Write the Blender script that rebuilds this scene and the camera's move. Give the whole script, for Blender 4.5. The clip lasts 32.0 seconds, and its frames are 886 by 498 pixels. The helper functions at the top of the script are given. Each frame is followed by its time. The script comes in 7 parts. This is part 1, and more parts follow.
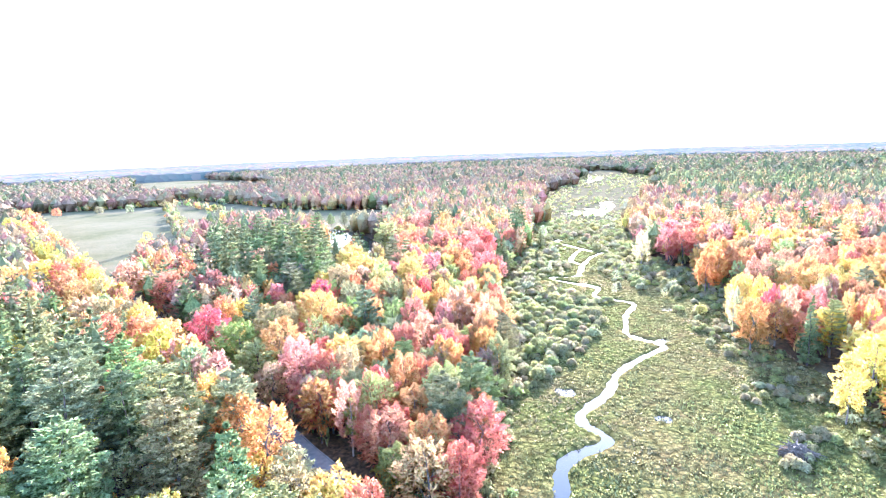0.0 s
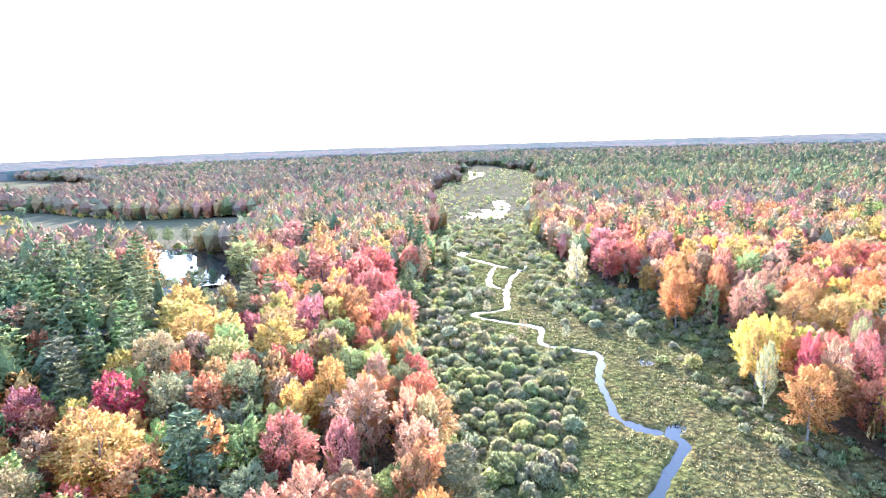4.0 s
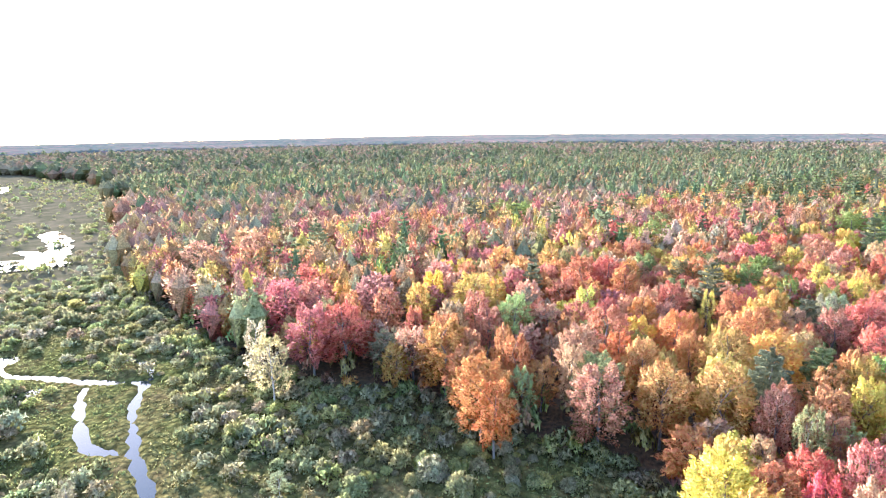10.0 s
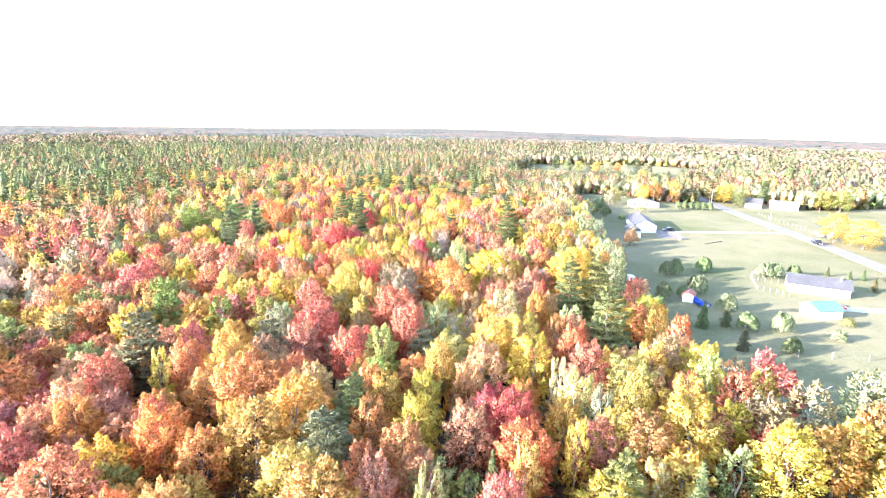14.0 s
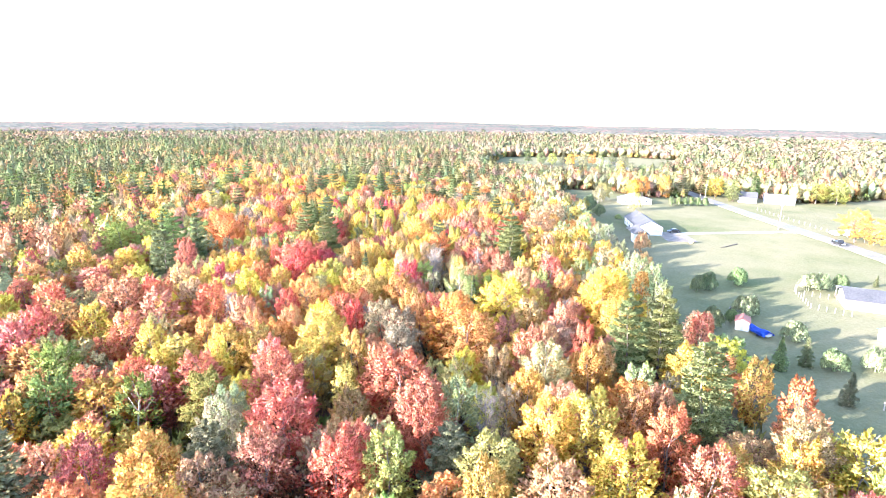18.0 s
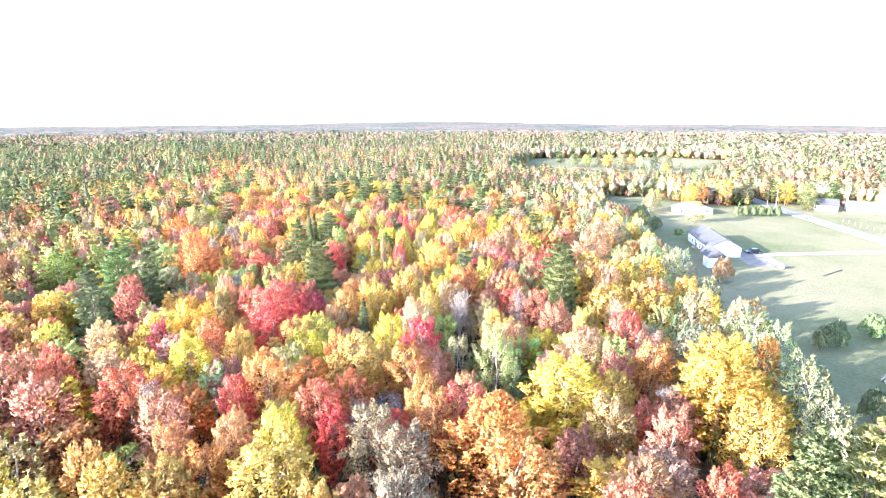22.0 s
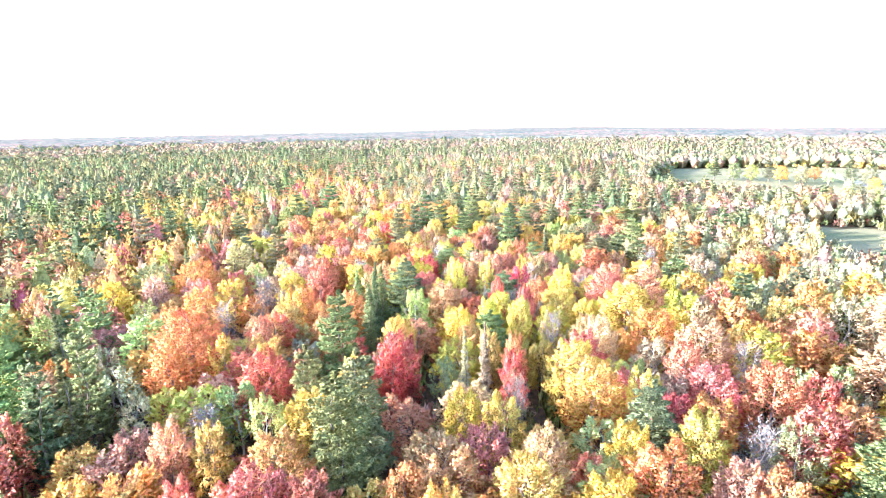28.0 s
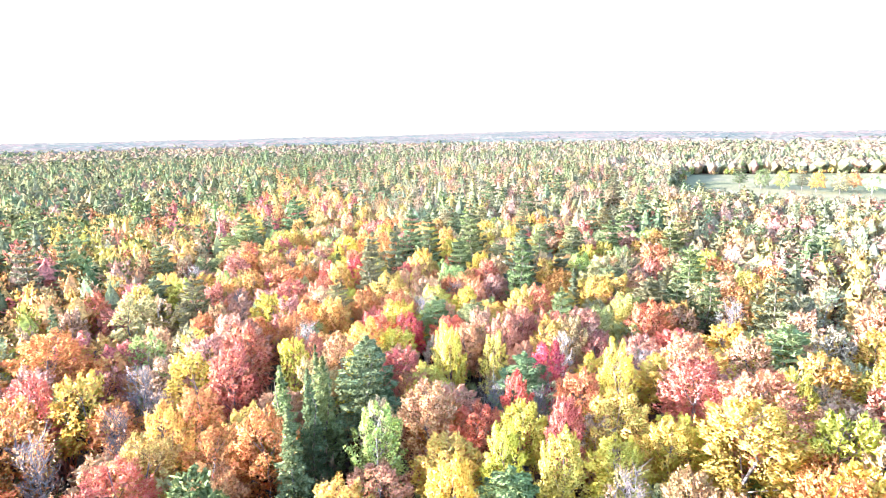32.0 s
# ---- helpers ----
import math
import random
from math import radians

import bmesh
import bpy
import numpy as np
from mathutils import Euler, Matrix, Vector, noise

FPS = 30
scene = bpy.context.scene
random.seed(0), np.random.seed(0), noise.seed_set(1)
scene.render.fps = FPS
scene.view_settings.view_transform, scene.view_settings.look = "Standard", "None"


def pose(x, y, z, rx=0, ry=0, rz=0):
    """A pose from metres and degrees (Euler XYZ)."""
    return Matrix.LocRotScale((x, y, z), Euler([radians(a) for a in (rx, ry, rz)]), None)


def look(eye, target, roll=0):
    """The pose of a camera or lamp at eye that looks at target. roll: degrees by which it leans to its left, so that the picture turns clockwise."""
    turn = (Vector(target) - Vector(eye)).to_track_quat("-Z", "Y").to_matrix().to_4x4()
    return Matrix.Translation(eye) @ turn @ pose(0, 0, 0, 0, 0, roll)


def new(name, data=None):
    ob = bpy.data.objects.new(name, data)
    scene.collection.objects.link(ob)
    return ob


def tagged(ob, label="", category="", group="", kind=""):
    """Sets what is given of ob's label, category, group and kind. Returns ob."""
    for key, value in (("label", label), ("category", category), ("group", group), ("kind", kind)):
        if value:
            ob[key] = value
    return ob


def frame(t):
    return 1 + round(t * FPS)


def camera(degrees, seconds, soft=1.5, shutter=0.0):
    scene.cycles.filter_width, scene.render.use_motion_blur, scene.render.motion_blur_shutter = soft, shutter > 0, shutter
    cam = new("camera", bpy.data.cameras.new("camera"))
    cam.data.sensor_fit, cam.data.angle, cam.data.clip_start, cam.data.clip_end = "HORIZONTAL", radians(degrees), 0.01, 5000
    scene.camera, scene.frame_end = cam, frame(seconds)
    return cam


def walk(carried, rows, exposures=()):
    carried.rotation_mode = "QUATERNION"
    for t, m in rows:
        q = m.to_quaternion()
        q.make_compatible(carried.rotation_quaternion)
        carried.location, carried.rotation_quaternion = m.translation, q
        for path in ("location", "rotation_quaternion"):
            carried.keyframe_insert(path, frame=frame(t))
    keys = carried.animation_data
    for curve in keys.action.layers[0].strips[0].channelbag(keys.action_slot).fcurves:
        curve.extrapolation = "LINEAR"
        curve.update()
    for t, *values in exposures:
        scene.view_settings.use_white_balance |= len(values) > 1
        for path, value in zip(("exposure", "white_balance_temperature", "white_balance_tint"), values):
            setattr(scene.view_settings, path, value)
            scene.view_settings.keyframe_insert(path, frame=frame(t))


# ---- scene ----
cam = camera(78.5, 32.0, 1.0)
METRES, EYE, TILT, LEAN, TURN = 330.0, 45.6, -10.9, 2.05, 0.0
ROWS = [
    (0.0, 0.0, 0.0, 0.0, 0.0, 0.0, -0.0),
    (0.5, -0.0047, 0.0197, 0.0036, -3.12, -0.12, 0.54),
    (1.0, -0.0086, 0.0402, 0.0071, -8.77, -0.22, 1.49),
    (1.5, -0.0109, 0.0602, 0.0107, -10.6, -0.41, 1.79),
    (2.0, -0.0121, 0.0799, 0.0138, -11.43, -0.5, 1.89),
    (2.5, -0.0121, 0.0986, 0.017, -12.07, -0.54, 1.97),
    (4.5, -0.0029, 0.1754, 0.031, -13.64, -0.92, 2.41),
    (5.0, -0.0003, 0.1941, 0.0342, -13.89, -0.98, 2.33),
    (5.5, 0.0025, 0.2128, 0.0373, -14.12, -1.0, 2.37),
    (6.0, 0.0052, 0.2315, 0.0405, -14.32, -1.01, 2.41),
    (6.5, 0.0083, 0.2499, 0.0437, -14.49, -1.03, 2.45),
    (7.0, 0.0122, 0.2682, 0.0468, -17.56, -1.11, 3.07),
    (7.5, 0.0174, 0.2867, 0.0504, -31.12, -1.95, 5.34),
    (8.0, 0.0215, 0.3057, 0.0543, -43.81, -3.35, 7.08),
    (8.5, 0.0283, 0.3221, 0.0578, -44.16, -3.4, 7.22),
    (9.0, 0.0371, 0.3379, 0.0606, -42.55, -3.23, 7.08),
    (9.5, 0.0467, 0.3535, 0.0633, -46.63, -3.74, 7.68),
    (10.0, 0.0563, 0.3694, 0.0661, -56.21, -5.01, 8.71),
    (10.5, 0.067, 0.3835, 0.0682, -65.88, -6.39, 9.67),
    (11.0, 0.0776, 0.3961, 0.0713, -73.32, -7.74, 10.25),
    (11.5, 0.0895, 0.4069, 0.0731, -81.21, -9.15, 10.58),
    (12.0, 0.1019, 0.4153, 0.0755, -89.29, -10.81, 10.84),
    (12.5, 0.1146, 0.4218, 0.0773, -97.34, -12.5, 10.88),
    (13.0, 0.1275, 0.4267, 0.079, -106.26, -14.32, 10.53),
    (13.5, 0.14, 0.4296, 0.0799, -116.66, -16.31, 9.84),
    (14.0, 0.1523, 0.431, 0.0806, -126.1, -17.99, 8.9),
    (14.5, 0.164, 0.4306, 0.0812, -129.15, -18.63, 8.59),
    (16.5, 0.208, 0.4151, 0.0788, -128.99, -19.16, 8.98),
    (17.0, 0.2187, 0.4095, 0.0778, -129.54, -19.31, 8.96),
    (17.5, 0.2291, 0.4033, 0.0766, -130.06, -19.42, 8.94),
    (18.0, 0.2392, 0.3965, 0.0753, -130.63, -19.49, 8.95),
    (18.5, 0.2492, 0.3895, 0.0738, -131.03, -19.55, 8.99),
    (19.0, 0.2587, 0.3825, 0.0725, -129.39, -19.31, 9.3),
    (19.5, 0.2685, 0.3747, 0.071, -129.21, -19.28, 9.45),
    (20.0, 0.2786, 0.3668, 0.0694, -130.12, -19.44, 9.36),
    (20.5, 0.2886, 0.3586, 0.0678, -131.63, -19.68, 9.18),
    (21.0, 0.2988, 0.3499, 0.0662, -129.17, -19.28, 9.66),
    (21.5, 0.3092, 0.3408, 0.0645, -127.7, -19.01, 9.94),
    (22.0, 0.3204, 0.3318, 0.0629, -128.24, -19.07, 9.9),
    (22.5, 0.3317, 0.3227, 0.0612, -129.4, -19.22, 9.76),
    (23.0, 0.3431, 0.3139, 0.0594, -127.56, -18.83, 10.08),
    (23.5, 0.354, 0.305, 0.0575, -123.04, -17.93, 10.73),
    (24.0, 0.3656, 0.2969, 0.056, -119.29, -17.16, 11.18),
    (24.5, 0.3777, 0.2894, 0.0547, -116.59, -16.64, 11.46),
    (25.0, 0.3902, 0.2821, 0.0531, -116.39, -16.52, 11.44),
    (25.5, 0.4028, 0.275, 0.0516, -116.27, -16.42, 11.42),
    (27.5, 0.4557, 0.2469, 0.0464, -116.38, -16.28, 11.42),
    (28.0, 0.469, 0.2403, 0.0452, -116.36, -16.24, 11.43),
    (28.5, 0.4826, 0.2337, 0.0442, -116.42, -16.21, 11.41),
    (29.0, 0.4964, 0.2269, 0.0433, -116.44, -16.18, 11.41),
    (29.5, 0.5101, 0.2201, 0.0422, -116.48, -16.17, 11.43),
    (30.0, 0.5232, 0.2133, 0.0407, -116.5, -16.07, 11.47),
    (30.5, 0.5359, 0.2067, 0.0392, -116.59, -16.06, 11.49),
    (31.0, 0.5482, 0.2, 0.0378, -116.65, -16.02, 11.51),
    (31.5, 0.5603, 0.1933, 0.0364, -116.71, -15.97, 11.52),
    (32.0, 0.5721, 0.1866, 0.035, -116.81, -15.93, 11.54),
]
walk(cam, [(t, pose(0, 0, EYE, TILT, LEAN, TURN) @ pose(METRES * x, METRES * y, METRES * z, 90 + pitch, roll, yaw)) for t, x, y, z, yaw, pitch, roll in ROWS],
     exposures=[(0.0, 3.5, 5200, 23), (2.0, 3.2, 5200, 23), (5.0, 2.97, 5250, 23), (7.0, 2.92, 5350, 22), (9.0, 2.62, 5450, 21), (10.5, 2.68, 5600, 21), (12.0, 2.98, 6000, 21), (14.0, 3.15, 6150, 20), (20.0, 3.18, 5950, 20), (24.0, 3.22, 5850, 20), (28.0, 3.36, 5800, 20), (32.0, 3.35, 5800, 21)])

# ---- world, sun and exposure ----
SUN_AZ, SUN_EL = radians(14.5), radians(15.5)
world = bpy.data.worlds.new("autumn_sky")
scene.world = world
world.use_nodes = True
wn = world.node_tree.nodes
sky = wn.new("ShaderNodeTexSky")
sky.sky_type, sky.sun_disc = "NISHITA", False
sky.sun_elevation, sky.sun_rotation = SUN_EL, SUN_AZ
sky.air_density, sky.dust_density, sky.ozone_density = 1.0, 0.6, 1.0
wn["Background"].inputs["Strength"].default_value = 0.15
world.node_tree.links.new(sky.outputs["Color"], wn["Background"].inputs["Color"])
sun = new("sun", bpy.data.lights.new("sun", "SUN"))
sun.data.energy, sun.data.angle, sun.data.color = 3.7, radians(0.6), (1.0, 0.95, 0.88)
to_sun = Vector((math.sin(SUN_AZ) * math.cos(SUN_EL), math.cos(SUN_AZ) * math.cos(SUN_EL), math.sin(SUN_EL)))
sun.matrix_world = look(to_sun * 600, (0, 0, 0))

# ---- materials ----


def mat(name):
    m = bpy.data.materials.new(name)
    m.use_nodes = True
    n = m.node_tree.nodes
    return m, n, m.node_tree.links, n["Principled BSDF"]


def noise_tex(n, l, scale, detail=4.0, src=None, rough=0.6):
    t = n.new("ShaderNodeTexNoise")
    t.inputs["Scale"].default_value, t.inputs["Detail"].default_value, t.inputs["Roughness"].default_value = scale, detail, rough
    if src is None:
        src = n.new("ShaderNodeTexCoord").outputs["Object"]
    l.new(src, t.inputs["Vector"])
    return t


def ramp(n, l, src, stops):
    r = n.new("ShaderNodeValToRGB")
    e = r.color_ramp.elements
    while len(e) < len(stops):
        e.new(0.5)
    for k, (p, c) in zip(e, stops):
        k.position, k.color = p, (*c, 1)
    l.new(src, r.inputs["Fac"])
    return r


def mix_col(n, l, fac, a, b, kind="MIX"):
    m = n.new("ShaderNodeMix")
    m.data_type, m.blend_type = "RGBA", kind
    for sock, v in ((m.inputs["Factor"], fac), (m.inputs["A"], a), (m.inputs["B"], b)):
        if isinstance(v, (int, float)):
            sock.default_value = v
        elif isinstance(v, tuple):
            sock.default_value = (*v, 1)
        else:
            l.new(v, sock)
    return m.outputs["Result"]


def bump(n, l, bsdf, src, strength, dist):
    b = n.new("ShaderNodeBump")
    b.inputs["Strength"].default_value, b.inputs["Distance"].default_value = strength, dist
    l.new(src, b.inputs["Height"])
    l.new(b.outputs["Normal"], bsdf.inputs["Normal"])


def plain(name, a, b, scale, rough=0.6, metal=0.0, relief=0.0, detail=5.0):
    """A surface that wanders between two colours, with fine relief."""
    m, n, l, p = mat(name)
    t = noise_tex(n, l, scale, detail)
    big = noise_tex(n, l, scale * 0.13, 3.0)
    both = n.new("ShaderNodeMath")
    both.operation = "MULTIPLY_ADD"
    both.inputs[1].default_value, both.inputs[2].default_value = 0.6, 0.0
    l.new(t.outputs["Fac"], both.inputs[0])
    add = n.new("ShaderNodeMath")
    add.operation = "MULTIPLY_ADD"
    add.inputs[1].default_value = 0.4
    l.new(big.outputs["Fac"], add.inputs[0])
    l.new(both.outputs[0], add.inputs[2])
    r = ramp(n, l, add.outputs[0], [(0.35, a), (0.65, b)])
    l.new(r.outputs["Color"], p.inputs["Base Color"])
    p.inputs["Roughness"].default_value, p.inputs["Metallic"].default_value = rough, metal
    if relief:
        bump(n, l, p, t.outputs["Fac"], 0.6, relief)
    return m


def foliage(name, attribute="", through_light=0.42, spread=0.75):
    """Leaves: each spray has its own shade of its tree's colour, is turned with its clump, and lets light through."""
    m, n, l, p = mat(name)
    if attribute:
        a = n.new("ShaderNodeAttribute")
        a.attribute_name = attribute
        tint = a.outputs["Color"]
    else:
        tint = n.new("ShaderNodeObjectInfo").outputs["Color"]
    isle = n.new("ShaderNodeNewGeometry").outputs["Random Per Island"]
    white = n.new("ShaderNodeTexWhiteNoise")
    white.noise_dimensions = "1D"
    l.new(isle, white.inputs["W"])

    def span(src, lo, hi):
        r = n.new("ShaderNodeMapRange")
        r.inputs["To Min"].default_value, r.inputs["To Max"].default_value = lo, hi
        l.new(src, r.inputs["Value"])
        return r.outputs["Result"]

    def maths(kind, a_, b_, c_=0.0):
        k = n.new("ShaderNodeMath")
        k.operation = kind
        for sock, v in zip(k.inputs, (a_, b_, c_)):
            if isinstance(v, (int, float)):
                sock.default_value = v
            else:
                l.new(v, sock)
        return k.outputs[0]

    h = n.new("ShaderNodeHueSaturation")
    mottle = noise_tex(n, l, 0.16 if attribute else 0.42, 3.0)
    l.new(maths("MULTIPLY_ADD", mottle.outputs["Fac"], 0.055, span(isle, *((0.463, 0.485) if attribute else (0.458, 0.49)))), h.inputs["Hue"])
    glow = maths("MULTIPLY_ADD", mottle.outputs["Fac"], 0.55, span(white.outputs["Value"], 0.72 - spread * 0.5, 0.72 + spread * 0.5))
    fine = noise_tex(n, l, 2.2 if attribute else 5.5, 3.0)
    grain = n.new("ShaderNodeMapRange")
    for key, v in (("From Min", 0.36), ("From Max", 0.64), ("To Min", 0.68), ("To Max", 1.32)):
        grain.inputs[key].default_value = v
    l.new(fine.outputs["Fac"], grain.inputs["Value"])
    l.new(maths("MULTIPLY", glow, grain.outputs["Result"]), h.inputs["Value"])
    l.new(tint, h.inputs["Color"])
    clump = n.new("ShaderNodeAttribute")
    clump.attribute_name = "clump"
    turn = n.new("ShaderNodeVectorTransform")
    turn.vector_type, turn.convert_from, turn.convert_to = "NORMAL", "OBJECT", "WORLD"
    l.new(clump.outputs["Vector"], turn.inputs["Vector"])
    n.remove(p)
    d = n.new("ShaderNodeBsdfDiffuse")
    tr = n.new("ShaderNodeBsdfTranslucent")
    mx = n.new("ShaderNodeAddShader")
    l.new(mix_col(n, l, 1.0, h.outputs["Color"], (through_light,) * 3, "MULTIPLY"), tr.inputs["Color"])
    l.new(h.outputs["Color"], d.inputs["Color"])
    for k, bsdf in ((0, d), (1, tr)):
        l.new(turn.outputs["Vector"], bsdf.inputs["Normal"])
        l.new(bsdf.outputs["BSDF"], mx.inputs[k])
    l.new(mx.outputs["Shader"], n["Material Output"].inputs["Surface"])
    return m


LEAF = foliage("leaves", "", 0.75, 0.46)
LEAF_WOODS = foliage("woods_leaves", "tint", 0.55, 0.34)
NEEDLE = foliage("needles", "", 0.75, 0.4)
BARK = plain("brown_bark", (0.07, 0.055, 0.042), (0.2, 0.16, 0.13), 3.0, 0.9, 0, 0.03)
GREY_BARK = plain("grey_bark", (0.13, 0.11, 0.1), (0.27, 0.24, 0.215), 3.0, 0.85, 0, 0.02)
BIRCH_BARK = plain("pale_birch_bark", (0.28, 0.245, 0.21), (0.58, 0.54, 0.48), 2.2, 0.7, 0, 0.01)


def ground_material():
    m, n, l, p = mat("ground_cover")
    field = n.new("ShaderNodeAttribute")
    field.attribute_name = "field"
    wet = n.new("ShaderNodeAttribute")
    wet.attribute_name = "wet"
    fine, mid, big = noise_tex(n, l, 1.6, 6), noise_tex(n, l, 0.12, 5), noise_tex(n, l, 0.018, 4)
    litter = ramp(n, l, fine.outputs["Fac"], [(0.3, (0.03, 0.024, 0.016)), (0.55, (0.1, 0.065, 0.038)), (0.75, (0.2, 0.11, 0.05))])
    grass = ramp(n, l, mid.outputs["Fac"], [(0.3, (0.075, 0.11, 0.04)), (0.5, (0.14, 0.155, 0.063)), (0.7, (0.22, 0.195, 0.103))])
    tan = ramp(n, l, big.outputs["Fac"], [(0.32, (0.1, 0.13, 0.053)), (0.42, (0.215, 0.197, 0.107)), (0.58, (0.33, 0.27, 0.175))])
    g = mix_col(n, l, 0.6, grass.outputs["Color"], tan.outputs["Color"])
    g = mix_col(n, l, 0.35, g, ramp(n, l, fine.outputs["Fac"], [(0.3, (0.06, 0.075, 0.035)), (0.7, (0.2, 0.19, 0.13))]).outputs["Color"])
    sedge = ramp(n, l, mid.outputs["Fac"], [(0.3, (0.075, 0.072, 0.036)), (0.5, (0.125, 0.105, 0.058)), (0.7, (0.18, 0.14, 0.085))])
    c = mix_col(n, l, field.outputs["Fac"], litter.outputs["Color"], g)
    c = mix_col(n, l, wet.outputs["Fac"], c, sedge.outputs["Color"])
    l.new(c, p.inputs["Base Color"])
    p.inputs["Roughness"].default_value = 0.95
    p.inputs["Specular IOR Level"].default_value = 0.0
    bump(n, l, p, fine.outputs["Fac"], 0.7, 0.25)
    return m


def marsh_material():
    m, n, l, p = mat("marsh_turf")
    fine, mid, big = noise_tex(n, l, 2.2, 6), noise_tex(n, l, 0.25, 5), noise_tex(n, l, 0.045, 4)
    a = ramp(n, l, fine.outputs["Fac"], [(0.3, (0.020, 0.019, 0.007)), (0.55, (0.071, 0.069, 0.021)), (0.75, (0.143, 0.112, 0.041))])
    b = ramp(n, l, mid.outputs["Fac"], [(0.3, (0.043, 0.047, 0.015)), (0.5, (0.091, 0.087, 0.027)), (0.7, (0.119, 0.073, 0.036))])
    d = ramp(n, l, big.outputs["Fac"], [(0.4, (0.067, 0.076, 0.021)), (0.62, (0.123, 0.076, 0.039))])
    c = mix_col(n, l, 0.5, a.outputs["Color"], b.outputs["Color"])
    c = mix_col(n, l, 0.35, c, d.outputs["Color"])
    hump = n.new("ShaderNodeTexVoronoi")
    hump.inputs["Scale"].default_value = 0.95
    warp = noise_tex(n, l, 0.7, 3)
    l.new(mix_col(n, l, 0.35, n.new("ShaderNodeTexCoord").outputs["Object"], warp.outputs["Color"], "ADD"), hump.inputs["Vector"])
    # tussock tops lightened, hollows between darkened: shade put into the turf colour
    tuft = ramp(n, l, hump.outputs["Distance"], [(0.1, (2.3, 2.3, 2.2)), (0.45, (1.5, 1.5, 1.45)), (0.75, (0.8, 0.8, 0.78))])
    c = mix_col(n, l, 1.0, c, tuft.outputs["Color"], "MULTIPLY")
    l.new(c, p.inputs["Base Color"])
    p.inputs["Roughness"].default_value = 0.95
    p.inputs["Specular IOR Level"].default_value = 0.0
    low = n.new("ShaderNodeMath")
    low.operation = "SUBTRACT"
    l.new(fine.outputs["Fac"], low.inputs[0])
    l.new(hump.outputs["Distance"], low.inputs[1])
    bump(n, l, p, low.outputs[0], 0.9, 0.35)
    return m


def water_material():
    m, n, l, p = mat("still_water")
    p.inputs["Base Color"].default_value = (0.02, 0.028, 0.03, 1)
    p.inputs["Roughness"].default_value = 0.04
    p.inputs["IOR"].default_value = 1.33
    p.inputs["Specular IOR Level"].default_value = 0.9
    t = noise_tex(n, l, 1.3, 3)
    bump(n, l, p, t.outputs["Fac"], 0.12, 0.05)
    return m


GROUND, MARSH, WATER = ground_material(), marsh_material(), water_material()
ASPHALT = plain("worn_asphalt", (0.16, 0.152, 0.14), (0.25, 0.238, 0.218), 1.4, 0.9, 0, 0.01)
ASPHALT.node_tree.nodes["Principled BSDF"].inputs["Specular IOR Level"].default_value = 0.05
GRAVEL = plain("driveway_gravel", (0.3, 0.28, 0.25), (0.52, 0.49, 0.44), 2.0, 0.95, 0, 0.03)

# ---- plan of the place ----
ROAD_LINE = [(-495.3, 609.2), (-223.2, 298.9), (-88.1, 149.2), (-15.1, 63.6), (39.3, 3.8), (91.1, -52.5), (150, -104.8), (199.9, -147.8), (248.9, -194.9), (379.7, -323.6)]
RIVER = [(-2, -14), (3.1, 20.2), (9.2, 45.4), (13.9, 63.2), (14.9, 69.4), (17.2, 72.3), (24.2, 75.5), (23.7, 78.1), (20.9, 81.7), (21.6, 85.1), (29.4, 92.7), (31.3, 98.6), (35.9, 104),
         (45, 111.2), (48.5, 114.4), (41.2, 120.7), (44, 129.2), (46.4, 136.9), (52.1, 144.6), (50.7, 148), (42.5, 154.2), (44.4, 158.5), (47.2, 163.3), (44.3, 167.3),
         (35.6, 174.5), (34.1, 179.4), (44.3, 178.4), (46.1, 184.7), (49.9, 195.1), (54.6, 205.4), (59.3, 212.7), (63.5, 216.3), (57.8, 223.3), (54.4, 233.1), (50.1, 241), (51.5, 248.5)]
SIDE_ARM = [(55.9, 222.5), (53.6, 219.8), (48.9, 208.6), (47, 202.9), (49.9, 196)]


def rounded(line, times=2):
    """The line with its corners cut round."""
    for _ in range(times):
        q = [line[0]]
        for (ax, ay), (bx, by) in zip(line, line[1:]):
            q += [(0.75 * ax + 0.25 * bx, 0.75 * ay + 0.25 * by), (0.25 * ax + 0.75 * bx, 0.25 * ay + 0.75 * by)]
        line = q + [line[-1]]
    return line


RIVER, SIDE_ARM = rounded(RIVER), rounded(SIDE_ARM)
MARSH_LEFT = [(-32.2, -0.2), (-3, 40.6), (3.1, 62.7), (7.1, 80.7), (11.1, 100.5), (12.1, 125), (13, 148.8), (17, 169.4), (20.9, 188.9), (32.5, 222.2), (40.1, 245.7), (47.4, 292.4), (54.7, 335.6), (69.9, 400.4), (95, 484.9), (133, 576.3), (164.1, 652.2), (179.9, 818.7)]
MARSH_RIGHT = [(242.9, 801.9), (241, 629.5), (206.2, 530.4), (187.8, 482.8), (164.7, 428.3), (127.3, 347), (106.8, 311.8), (91.2, 265.7), (78.8, 219.9), (78.2, 190.6), (83.9, 174.1), (82.2, 158.9), (84.3, 139.7), (76.9, 128.3), (69.5, 112.3), (70.6, 92.9), (66, 73.6), (60.5, 44.4), (49.1, -0.2)]
MARSH_EDGE = MARSH_LEFT + MARSH_RIGHT
